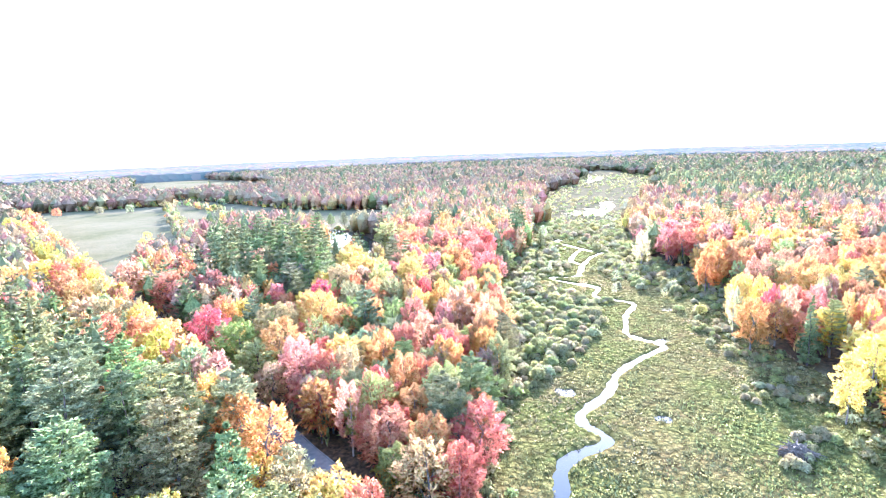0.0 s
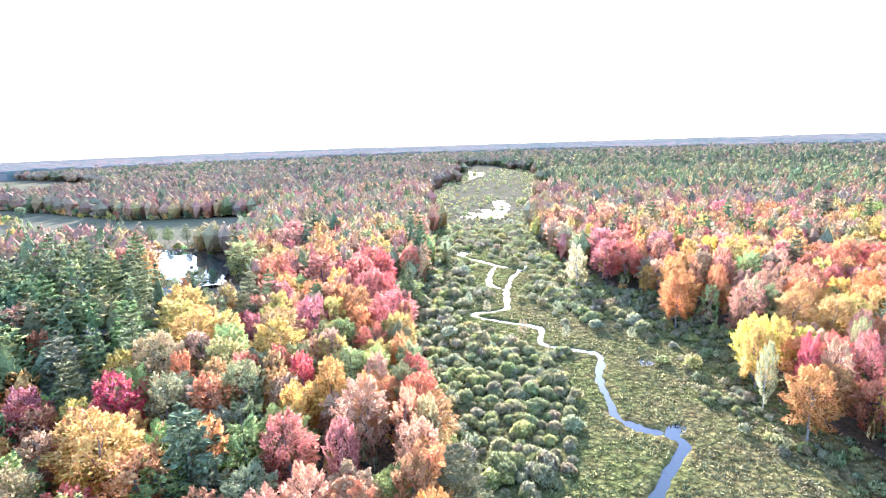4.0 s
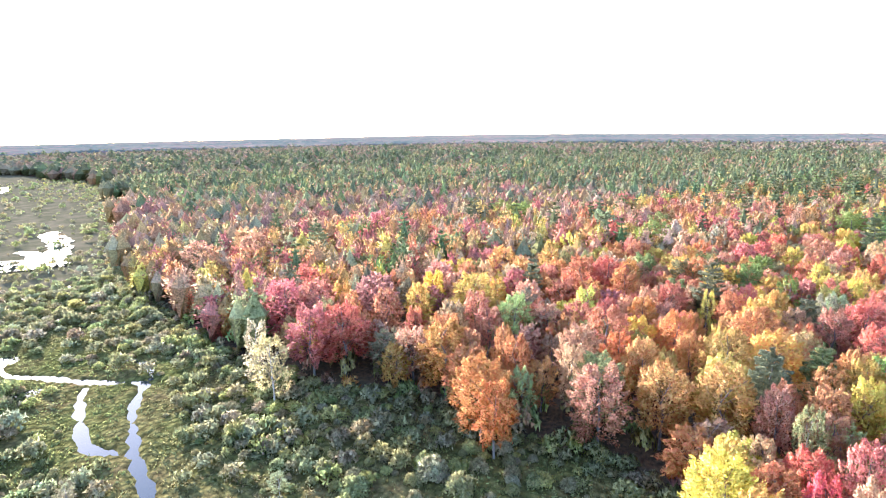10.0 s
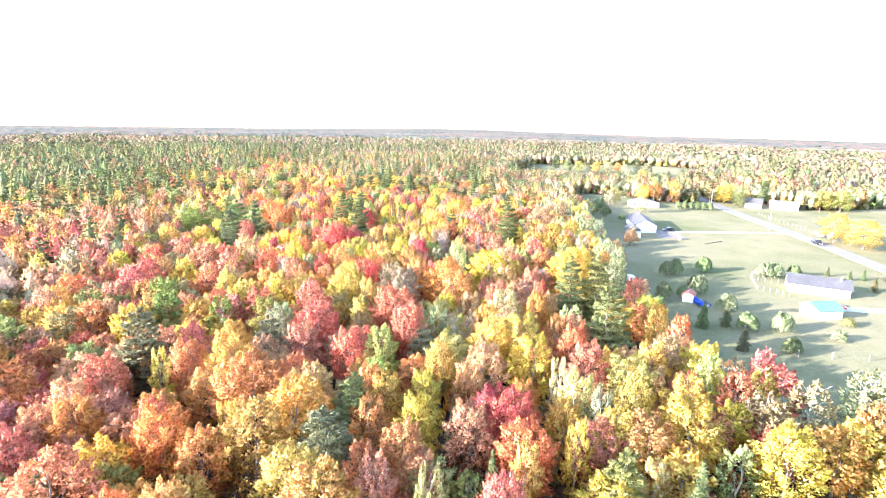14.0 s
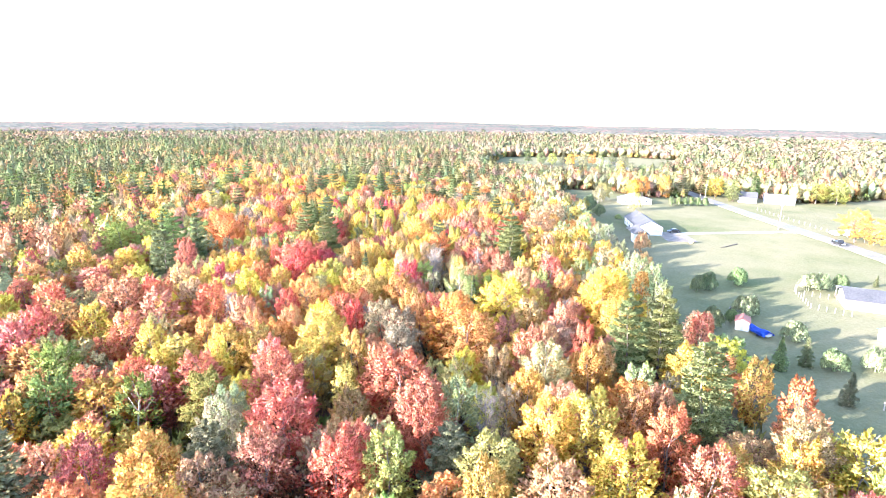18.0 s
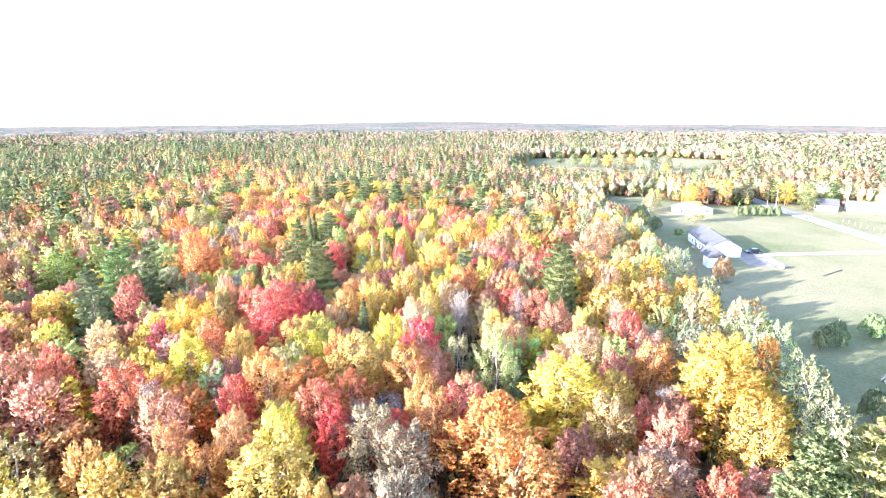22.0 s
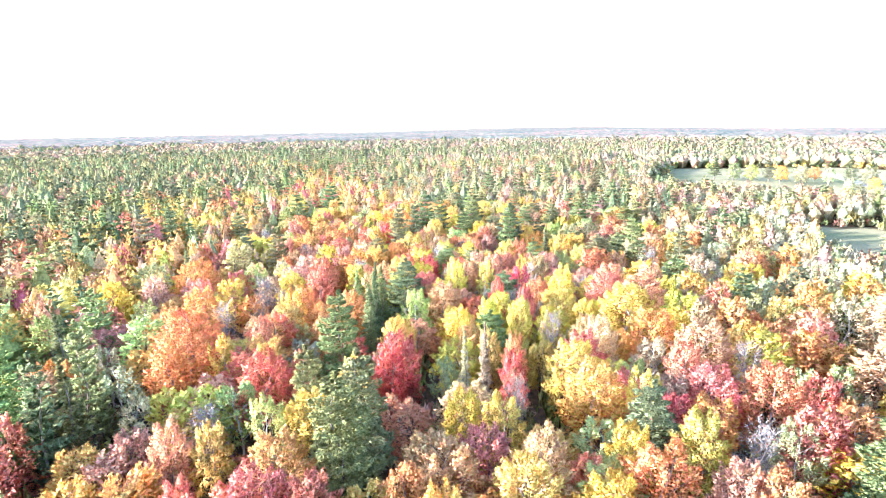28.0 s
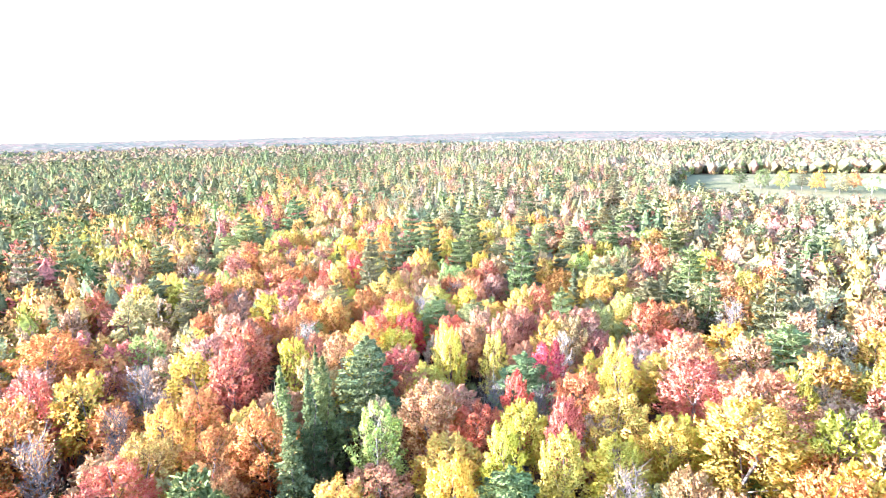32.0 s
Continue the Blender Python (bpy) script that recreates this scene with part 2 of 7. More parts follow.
HOME_FIELD = [(35, 29.2), (59, 44.6), (68.8, 53.1), (79.5, 64.5), (93.4, 59.8), (104.9, 53.4), (117.3, 43.3), (127.7, 35), (140.8, 21.2), (167.5, -7.9), (192.7, -30.8), (223.6, -59.3), (263, -99), (272, -119.6), (258, -140), (227.5, -126.8),
              (205.7, -179.1), (167.8, -177.6), (138.4, -244.3), (59.2, -207.6), (18.2, -86.2), (24.6, -12.5)]
FAR_FIELD = [(466, -268), (378, -152), (340, -143), (316, -158), (292, -172), (268, -192), (274, -232), (335, -400), (400, -380)]
WEST_FIELD = [(-350.5, 445), (-206.3, 261.2), (-110, 142.4), (-79.8, 113.9), (-69.1, 115.4), (-94.5, 157.8), (-128.9, 222), (-111.2, 222.3), (-134.7, 273.5), (-143, 313), (-148.5, 380), (-227.8, 478.9)]
POND_FIELD = [(-284.5, 562.3), (-180.4, 474.2), (-113.1, 407.3), (-30.8, 388.3), (-33.2, 301.4), (-53.9, 295.7), (-70.8, 301.4), (-103.6, 307.6), (-127.8, 290.8), (-134.7, 273.5), (-187.3, 369.2)]
NORTH_FIELD = [(-368.9, 624), (-284.1, 572.4), (-196.5, 658), (-262, 793), (-470.6, 1005.6), (-558.1, 997.6)]
PINE_STAND = [(-99.2, 222.1), (-64.6, 151.6), (-35.4, 144.6), (-30.2, 176), (-39.9, 197.2), (-52.4, 225.2), (-78.8, 240.6)]
POND = [(-68.8, 283.2), (-55.3, 249.9), (-42.9, 228.6), (-32.5, 229.9), (-33.4, 256), (-40.5, 274.5), (-57.1, 295), (-68.6, 301.2)]
YARD = [(-50.2, 229.1), (-48.3, 202.7), (-35.8, 192), (-17.2, 187.1), (-11.1, 204.7), (-27.4, 229.6)]


def inside(poly, x, y):
    x, y = np.asarray(x, float), np.asarray(y, float)
    c = np.zeros(x.shape, bool)
    for (ax, ay), (bx, by) in zip(poly, poly[1:] + poly[:1]):
        if ay != by:
            c ^= ((ay > y) != (by > y)) & (x < (bx - ax) * (y - ay) / (by - ay) + ax)
    return c


def reach(line, x, y, closed=False):
    """Distance from points to a line of several pieces."""
    x, y = np.asarray(x, float), np.asarray(y, float)
    d = np.full(x.shape, 1e9)
    ends = list(zip(line, line[1:])) + ([(line[-1], line[0])] if closed else [])
    for (ax, ay), (bx, by) in ends:
        ux, uy = bx - ax, by - ay
        s = np.clip(((x - ax) * ux + (y - ay) * uy) / (ux * ux + uy * uy), 0, 1)
        d = np.minimum(d, np.hypot(x - ax - s * ux, y - ay - s * uy))
    return d


def waves(x, y, k=1.0, seed=0.0):
    """Cheap smooth undulation between about -1 and 1."""
    return (np.sin(0.71 * k * x + 1.3 * seed + 1.7 * np.sin(0.43 * k * y + seed)) + np.sin(0.93 * k * y - 0.7 * seed + 1.3 * np.sin(0.57 * k * x))
            + 0.6 * np.sin(1.9 * k * (x + 0.6 * y) + seed)) / 2.6


def level(x, y):
    """Height of the land, marsh floor at 0."""
    x, y = np.asarray(x, float), np.asarray(y, float)
    side = np.where(inside(MARSH_EDGE, x, y), -1, 1) * reach(MARSH_EDGE, x, y, True)
    rise = np.clip((side + 1) / 14, 0, 1)
    far = np.hypot(x - 80, y - 100)
    bearing = np.degrees(np.arctan2(x - 80, y - 100))
    crest = 9 * np.exp(-((bearing - 126) / 12) ** 2) + 5 * np.exp(-((bearing - 60) / 20) ** 2) + 3 * waves(x, y, 0.0021, 3)
    hills = -0.0195 * np.maximum(far - 1550, 0) + np.clip((far - 1500) / 600, 0, 1) * crest
    return rise * (0.9 + 0.3 * waves(x, y, 0.05)) + hills


# ---- mesh helpers ----


def tri_mesh(name, v, material, tint=None, clump=None):
    """A mesh of loose triangles from an array of shape (n, 3, 3)."""
    n = len(v)
    me = bpy.data.meshes.new(name)
    me.vertices.add(3 * n)
    me.vertices.foreach_set("co", np.ascontiguousarray(v, np.float32).ravel())
    me.loops.add(3 * n)
    me.loops.foreach_set("vertex_index", np.arange(3 * n, dtype=np.int32))
    me.polygons.add(n)
    me.polygons.foreach_set("loop_start", np.arange(0, 3 * n, 3, dtype=np.int32))
    if tint is not None:
        at = me.attributes.new("tint", "FLOAT_COLOR", "FACE")
        rgba = np.ones((n, 4), np.float32)
        rgba[:, :3] = tint
        at.data.foreach_set("color", rgba.ravel())
    if clump is not None:
        at = me.attributes.new("clump", "FLOAT_VECTOR", "FACE")
        at.data.foreach_set("vector", np.ascontiguousarray(clump, np.float32).ravel())
    me.update(calc_edges=True)
    me.materials.append(material)
    return me


def grid_mesh(name, xs, ys, z, material, **attrs):
    nx, ny = len(xs), len(ys)
    X, Y = np.meshgrid(xs, ys)
    v = np.stack([X, Y, z], -1).reshape(-1, 3)
    i = (np.arange(ny - 1)[:, None] * nx + np.arange(nx - 1)[None]).ravel()
    f = np.stack([i, i + 1, i + nx + 1, i + nx], 1).astype(np.int32)
    me = bpy.data.meshes.new(name)
    me.vertices.add(len(v))
    me.vertices.foreach_set("co", v.astype(np.float32).ravel())
    me.loops.add(f.size)
    me.loops.foreach_set("vertex_index", f.ravel())
    me.polygons.add(len(f))
    me.polygons.foreach_set("loop_start", np.arange(0, f.size, 4, dtype=np.int32))
    for k, a in attrs.items():
        at = me.attributes.new(k, "FLOAT", "POINT")
        at.data.foreach_set("value", a.astype(np.float32).ravel())
    me.update(calc_edges=True)
    me.polygons.foreach_set("use_smooth", np.ones(len(f), bool))
    me.materials.append(material)
    return me


def link(bm, name, material):
    me = bpy.data.meshes.new(name)
    bm.to_mesh(me)
    bm.free()
    me.materials.append(material)
    return me


def part(name, bm, material, parent, label=""):
    ob = new(name, link(bm, name, material) if isinstance(bm, bmesh.types.BMesh) else bm)
    ob.parent = parent
    return tagged(ob, label)


def box(sx, sy, sz, at=(0, 0, 0), turn=0.0, bevel=0.0, bm=None):
    """A box on its base's centre."""
    bm = bm or bmesh.new()
    r = bmesh.ops.create_cube(bm, size=1.0, matrix=Matrix.Translation(at) @ pose(0, 0, 0, 0, 0, turn) @ Matrix.Translation((0, 0, sz / 2)) @ Matrix.Diagonal((sx, sy, sz, 1)))
    if bevel:
        e = {e for v in r["verts"] for e in v.link_edges}
        bmesh.ops.bevel(bm, geom=list(e), offset=bevel, segments=2, affect="EDGES")
    return bm


def ribbon(line, width, lift, step=3.0):
    """A strip along a line, laid on the land."""
    p = []
    for (ax, ay), (bx, by) in zip(line, line[1:]):
        k = max(1, int(math.hypot(bx - ax, by - ay) / step))
        p += [(ax + (bx - ax) * i / k, ay + (by - ay) * i / k) for i in range(k)]
    p.append(line[-1])
    bm = bmesh.new()
    rows = []
    for i, (x, y) in enumerate(p):
        a, b = p[max(0, i - 1)], p[min(len(p) - 1, i + 1)]
        d = math.hypot(b[0] - a[0], b[1] - a[1])
        nx, ny = -(b[1] - a[1]) / d, (b[0] - a[0]) / d
        z = max(float(level(x, y)), 0.85) + lift
        w = width / 2 + random.uniform(-0.15, 0.15)
        rows.append([bm.verts.new((x + nx * w * s, y + ny * w * s, z - 1.0 * (abs(s) == 1.15))) for s in (1.15, 1, 0.33, -0.33, -1, -1.15)])
    for a, b in zip(rows, rows[1:]):
        for i in range(5):
            bm.faces.new((a[i], a[i + 1], b[i + 1], b[i]))
    bmesh.ops.recalc_face_normals(bm, faces=bm.faces)
    if bm.faces[0].normal.z < 0:
        bmesh.ops.reverse_faces(bm, faces=bm.faces)
    return bm


# ---- land, road and water ----
def spread_axis(lo, hi, step, end):
    a = list(np.arange(lo, hi + step, step))
    g = step
    while a[-1] < end:
        g *= 1.16
        a.append(a[-1] + g)
    g = step
    while a[0] > -end:
        g *= 1.16
        a.insert(0, a[0] - g)
    return np.array(a)


gx, gy = spread_axis(-320, 460, 5.0, 4700), spread_axis(-390, 480, 5.0, 4700)
GX, GY = np.meshgrid(gx, gy)
in_marsh = inside(MARSH_EDGE, GX, GY)
near_marsh = in_marsh & (GY < 296) & (GY > -12)
fields = np.zeros(GX.shape, bool)
for poly in (HOME_FIELD, FAR_FIELD, WEST_FIELD, POND_FIELD, NORTH_FIELD, YARD):
    fields |= inside(poly, GX, GY)
GZ = level(GX, GY) + 0.12 * waves(GX, GY, 0.6)
GZ = np.where(near_marsh & (reach(MARSH_EDGE, GX, GY, True) > 6), -1.6, GZ) - np.where(inside(POND, GX, GY), 1.5, 0)
# fields west of x = 0 mixed darker, putting tree shade into their colour
tagged(new("ground", grid_mesh("ground", gx, gy, GZ, GROUND, field=fields * np.where(GX < 0, 0.6, 1.0), wet=in_marsh * 1.0)), "leaf-littered forest floor running out into mown autumn fields", "ground", kind="structure")

mx_, my_ = np.arange(-8, 90, 0.85), np.arange(-14, 298, 0.85)
MX, MY = np.meshgrid(mx_, my_)
wob = 0.45 * waves(MX, MY, 0.9) + 0.25 * waves(MX, MY, 2.3, 2)
bank = np.minimum(reach(RIVER, MX, MY) - np.interp(MY, [60, 90, 115, 150, 180, 250], [0.45, 0.3, 0.1, 0.1, 0.15, 0.1]), reach(SIDE_ARM, MX, MY) - 0.15) + wob * 0.85
RILLS = [[(68.7, 269.9), (70.1, 262.7), (69.8, 254.8)], [(64.0, 216.6), (67.5, 223.0), (66.0, 231.0)]]
PUDDLES = [(48.7, 229.4, 0.5), (43.6, 223.9, 0.4), (21.0, 93.0, 1.2), (34.5, 82.3, 0.35), (58.4, 139.5, 0.7), (47.8, 235.5, 1.2), (49.7, 228.7, 1.0), (51.5, 248.5, 2.4), (48.4, 116.8, 0.9)]
for rill in RILLS:
    bank = np.minimum(bank, reach(rounded(rill), MX, MY) + 0.05 + wob * 0.6)
for px, py, pr in PUDDLES:
    bank = np.minimum(bank, np.hypot((MX - px) * 0.8, MY - py) - pr + wob)
MZ = 0.30 + 0.10 * waves(MX, MY, 1.4, 1) + 0.1 * waves(MX, MY, 0.33, 4) - 0.75 * np.clip(1 - bank / 0.9, 0, 1)
MZ += np.where(inside(MARSH_EDGE, MX, MY), 0, -1.0) - np.clip((MY - 284) / 14, 0, 1) * 0.4
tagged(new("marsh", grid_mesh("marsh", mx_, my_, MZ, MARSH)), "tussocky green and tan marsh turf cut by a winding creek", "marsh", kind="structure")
wbm = bmesh.new()
bmesh.ops.create_grid(wbm, x_segments=40, y_segments=110, size=0.5, matrix=Matrix.Translation((40, 142, 0)) @ Matrix.Diagonal((94, 308, 1, 1)))
tagged(new("creek_water", link(wbm, "creek_water", WATER)), "still creek water mirroring the pale sky", "water", kind="structure")


def pool(name, poly, z, label):
    bm = bmesh.new()
    pts = []
    for (ax, ay), (bx, by) in zip(poly, poly[1:] + poly[:1]):
        k = max(2, int(math.hypot(bx - ax, by - ay) / 2.5))
        for i in range(k):
            x, y = ax + (bx - ax) * i / k, ay + (by - ay) * i / k
            w = float(waves(x, y, 0.5) + 1.2 * waves(x, y, 1.3, 2))
            pts.append(bm.verts.new((x + w, y - w, z)))
    f = bm.faces.new(pts)
    f.normal_update()
    if f.normal.z < 0:
        f.normal_flip()
    bmesh.ops.triangulate(bm, faces=[f])
    return tagged(new(name, link(bm, name, WATER)), label, "water", kind="structure")


pool("pond", POND, 0.75, "small farm pond mirroring the white sky")
pool("marsh_pool", [(74.1, 337.7), (78.7, 330.7), (86, 326.1), (96, 321.3), (99.4, 332.7), (107.2, 350.6), (115.7, 370.9), (121.4, 395.8), (111.9, 393.7), (105.3, 363.5), (100.1, 352.5), (93.7, 364.2), (91.3, 342.8), (84, 349.2), (80.5, 336.9)], 0.35, "ragged open pool in the tan marsh")
pool("marsh_pool", [(139.4, 589.6), (151.2, 574.2), (176.8, 616.4), (189.3, 648.7), (182.2, 686.4), (154.5, 651)], 0.4, "distant open pool in the marsh")
pool("marsh_pool", [(165.4, 778.1), (200.7, 742.4), (221.3, 802.8), (213.3, 879.7), (171.2, 867.5)], 0.6, "far pale pool at the head of the marsh")
tagged(new("road", link(ribbon(ROAD_LINE, 6.4, 0.12), "road", ASPHALT)), "straight two-lane country road of worn grey asphalt", "road", kind="structure")

# ---- trees ----
TINT = {"crimson": (0.58, 0.135, 0.125), "red": (0.61, 0.21, 0.14), "rose": (0.58, 0.245, 0.17), "orange": (0.60, 0.29, 0.12), "peach": (0.61, 0.37, 0.21),
        "gold": (0.64, 0.41, 0.13), "yellow": (0.69, 0.52, 0.125), "cream": (0.55, 0.49, 0.24), "lime": (0.42, 0.43, 0.155), "olive": (0.30, 0.285, 0.135),
        "green": (0.25, 0.255, 0.085), "sage": (0.34, 0.325, 0.175), "mint": (0.37, 0.38, 0.195), "brown": (0.51, 0.315, 0.185), "grey": (0.33, 0.275, 0.24),
        # pale_pine is the pine green lightened, with sunlight put into the tint
        "white": (0.44, 0.41, 0.37), "pine": (0.185, 0.21, 0.095), "pale_pine": (0.265, 0.28, 0.115)}
WORDS = {"crimson": "deep crimson autumn leaves", "red": "bright red autumn leaves", "rose": "faded rose-red autumn leaves", "orange": "burnt orange autumn leaves",
         "peach": "thin peach-coloured autumn leaves", "gold": "golden orange autumn leaves", "yellow": "clear yellow autumn leaves", "cream": "pale creamy yellow leaves",
         "lime": "yellowing green leaves", "olive": "dull olive green leaves", "green": "still green summer leaves", "sage": "thin grey-green leaves", "mint": "pale silvery green leaves",
         "brown": "sparse brown-pink leaves", "grey": "bare grey twigs", "white": "bleached bare branches", "pine": "dark green needles", "pale_pine": "sunlit pale green needles"}
KINDS = {"maple": ("yellow_maple_tree", "maple"), "oak": ("oak_tree", "round oak"), "birch": ("birch_tree", "slender pale-barked birch"), "pine": ("pine_tree", "tall white pine"),
         "spruce": ("spruce_tree", "narrow spruce"), "bare": ("bare_tree", "nearly leafless tree")}


def sprays(at, axis, face, size, rng):
    """Triangles at points, each long along its axis and lying across its face direction."""
    axis = axis / np.linalg.norm(axis, axis=1, keepdims=True)
    side = np.cross(axis, face)
    side /= np.linalg.norm(side, axis=1, keepdims=True) + 1e-9
    s = (size * rng.uniform(0.65, 1.35, len(at)))[:, None]
    return np.stack([at - side * 0.36 * s - axis * 0.45 * s, at + side * 0.36 * s - axis * 0.45 * s, at + axis * 0.8 * s + side * s * rng.uniform(-0.3, 0.3, (len(at), 1))], 1)


def unit(rng, n):
    v = rng.normal(size=(n, 3))
    return v / np.linalg.norm(v, axis=1, keepdims=True)


def normed(v):
    return v / (np.linalg.norm(v, axis=-1, keepdims=True) + 1e-9)


def broad_crown(rng, n, size, lobes, upright, low=0.3, thin=1.0, gaps=0.0):
    """Crown of a leaf tree 15 m high and 3.3 m in radius: tufts of leaf sprays set over an uneven dome, with its clump directions."""
    H, R = 15.0, 3.3
    lobes = max(4, min(lobes, n // 3))
    mid = np.array([0, 0, H * (low + 0.62 * (1 - low))])
    lean = rng.normal(size=3) * 0.25
    out, turned = [], []
    for i in range(lobes):
        u = (i + 0.5) / lobes
        if rng.uniform() < gaps:
            continue
        z = low + (0.93 - low) * u ** 0.85
        w = (z - low) / (1 - low)
        wide = R * (max(0.02, 1 - (abs(w - 0.34) / 0.70) ** 1.9)) ** 0.6 * rng.uniform(0.7, 1.1)
        az = i * 2.399 + rng.uniform(-0.4, 0.4)
        o = np.array([math.cos(az), math.sin(az), 0.0])
        rl = R * thin * (10.5 / max(lobes, 10)) ** 0.5 * 0.62 * rng.uniform(0.7, 1.25)
        c = o * max(0.0, wide - rl * 0.55) + np.array([0, 0, H * z]) + lean * w
        far_out = normed(c - mid)
        m = max(3, int(n / lobes * (rl / (R * thin * (10.5 / max(lobes, 10)) ** 0.5 * 0.62)) ** 2))
        d = unit(rng, m)
        d = normed(d + far_out * 0.55 + np.array([0, 0, 0.35]))
        stretch = np.array([1.0, 1.0, 0.9 + 0.55 * upright])
        bough = normed(far_out + np.array([0, 0, 0.25 + 0.8 * upright]))
        along = np.clip(d @ bough, 0, 1)[:, None]
        p = c + d * stretch * (rl * rng.uniform(0.35, 1.05, (m, 1)) ** 0.6) * (1 - 0.35 * along) + bough * along ** 1.5 * rl * rng.uniform(0.5, 1.5, (m, 1))
        ax = d * 0.4 + bough * 0.8 + rng.normal(size=(m, 3)) * 0.55
        out.append(sprays(p, ax, d + rng.normal(size=(m, 3)) * 0.6, size, rng))
        turned.append(normed(d * 0.75 + normed(p - mid) * 0.55 + np.array([0, 0, 0.12]) + rng.normal(size=(m, 3)) * (0.55 if n > 800 else 0.4 if n > 100 else 0.25)))
    v = np.concatenate(out)
    v[:, :, 2] *= H / v[:, :, 2].max()
    v[:, :, :2] *= R * 1.04 / np.percentile(np.hypot(v[:, :, 0], v[:, :, 1]), 97)
    return v, np.concatenate(turned)


def needle_crown(rng, n, size, tiers, low, taper, droop, H=19.0, R=4.2):
    """Crown of a conifer: whorls of flat boughs with gaps between, and its clump directions."""
    out, turned = [], []
    tiers = max(3, min(tiers, n // 12))
    for k in range(tiers):
        u = k / (tiers - 1)
        z = H * (low + (0.985 - low) * u)
        for j in range(6):
            az = j * 1.047 + k * 0.61 + rng.uniform(-0.3, 0.3)
            o = np.array([math.cos(az), math.sin(az), 0.0])
            side = np.array([-o[1], o[0], 0.0])
            length = R * ((1 - u) ** taper * 0.95 + 0.06) * rng.uniform(0.55, 1.15) * (0.75 + 0.25 * min(1, u * 5))
            per = max(2, int(n / (tiers * 6) * (0.35 + 1.3 * length / R)))
            s = rng.uniform(0.08, 1, per) ** 0.7
            w = rng.uniform(-1, 1, per) * length * 0.44 * np.sin(np.pi * np.clip(s, 0.12, 0.93)) ** 0.6
            zz = z + rng.normal() * 0.15 + (droop * s + 0.28 * (s ** 2)) * length * 0.5 + rng.normal(size=per) * 0.11
            p = o * (s * length)[:, None] + side * w[:, None]
            p[:, 2] = zz
            ax = o + side * (w / (length + 0.1))[:, None] * 1.5 + rng.normal(size=(per, 3)) * 0.45 + np.array([0, 0, 0.3])
            out.append(sprays(p, ax, np.array([0, 0, 1.0]) + rng.normal(size=(per, 3)) * 0.6, size, rng))
            turned.append(normed(o * (0.25 + 0.6 * s)[:, None] + np.array([0, 0, 0.5]) + rng.normal(size=(per, 3)) * 0.4))
    return np.concatenate(out), np.concatenate(turned)


def limb(a, b, ra, rb, sides=4):
    """A tapered stick between two points, as triangles."""
    a, b = np.asarray(a, float), np.asarray(b, float)
    d = (b - a) / (np.linalg.norm(b - a) + 1e-9)
    s = np.cross(d, [0.3, 0.9, 0.2])
    s /= np.linalg.norm(s)
    t = np.cross(d, s)
    ang = np.arange(sides) * 2 * np.pi / sides
    ring = np.cos(ang)[:, None] * s + np.sin(ang)[:, None] * t
    A, B = a + ring * ra, b + ring * rb
    A2, B2 = np.roll(A, -1, 0), np.roll(B, -1, 0)
    return np.concatenate([np.stack([A, A2, B2], 1), np.stack([A, B2, B], 1)])


def trunk_set(rng, H, R, fork, limbs, girth, twigs=0):
    """Trunk with tapered limbs, and twigs on bare trees."""
    out, p, r = [], np.zeros(3), girth
    knots = [p]
    for k in range(1, 6):
        q = np.array([rng.normal() * 0.16 * k / 2, rng.normal() * 0.16 * k / 2, H * 0.92 * k / 5])
        out.append(limb(knots[-1], q, girth * (1 - (k - 1) / 5.4), girth * (1 - k / 5.4), 5))
        knots.append(q)
    for i in range(limbs):
        u = fork + (0.9 - fork) * (i + 0.5) / limbs
        j = min(4, int(u * 5))
        a = knots[j] + (knots[j + 1] - knots[j]) * (u * 5 - j)
        az = i * 2.4 + rng.uniform(-0.3, 0.3)
        reach_ = R * (1.05 - 0.6 * u) * rng.uniform(0.6, 1.0)
        b = a + np.array([math.cos(az) * reach_, math.sin(az) * reach_, reach_ * rng.uniform(0.9, 1.7)])
        b[2] = min(b[2], H * 0.97)
        out.append(limb(a, b, girth * 0.42 * (1.1 - u), 0.03, 3))
        for _ in range(twigs):
            s = rng.uniform(0.25, 0.95)
            c = a + (b - a) * s
            e = c + np.array([rng.normal() * 0.7, rng.normal() * 0.7, rng.uniform(0.5, 1.5)])
            out.append(limb(c, e, 0.04, 0.012, 3))
            for _ in range(2):
                c2 = c + (e - c) * rng.uniform(0.3, 0.9)
                out.append(limb(c2, c2 + np.array([rng.normal() * 0.4, rng.normal() * 0.4, rng.uniform(0.3, 0.8)]), 0.025, 0.01, 3))
    return np.concatenate(out)


rng = np.random.default_rng(7)
# shapes: arrays of crown triangles per kind, near and plainer further off
CROWN_SIZE = {"maple": (15.0, 3.3), "oak": (15.0, 3.3), "birch": (15.0, 3.3), "bare": (15.0, 3.3), "pine": (19.0, 4.2), "spruce": (16.0, 2.4)}


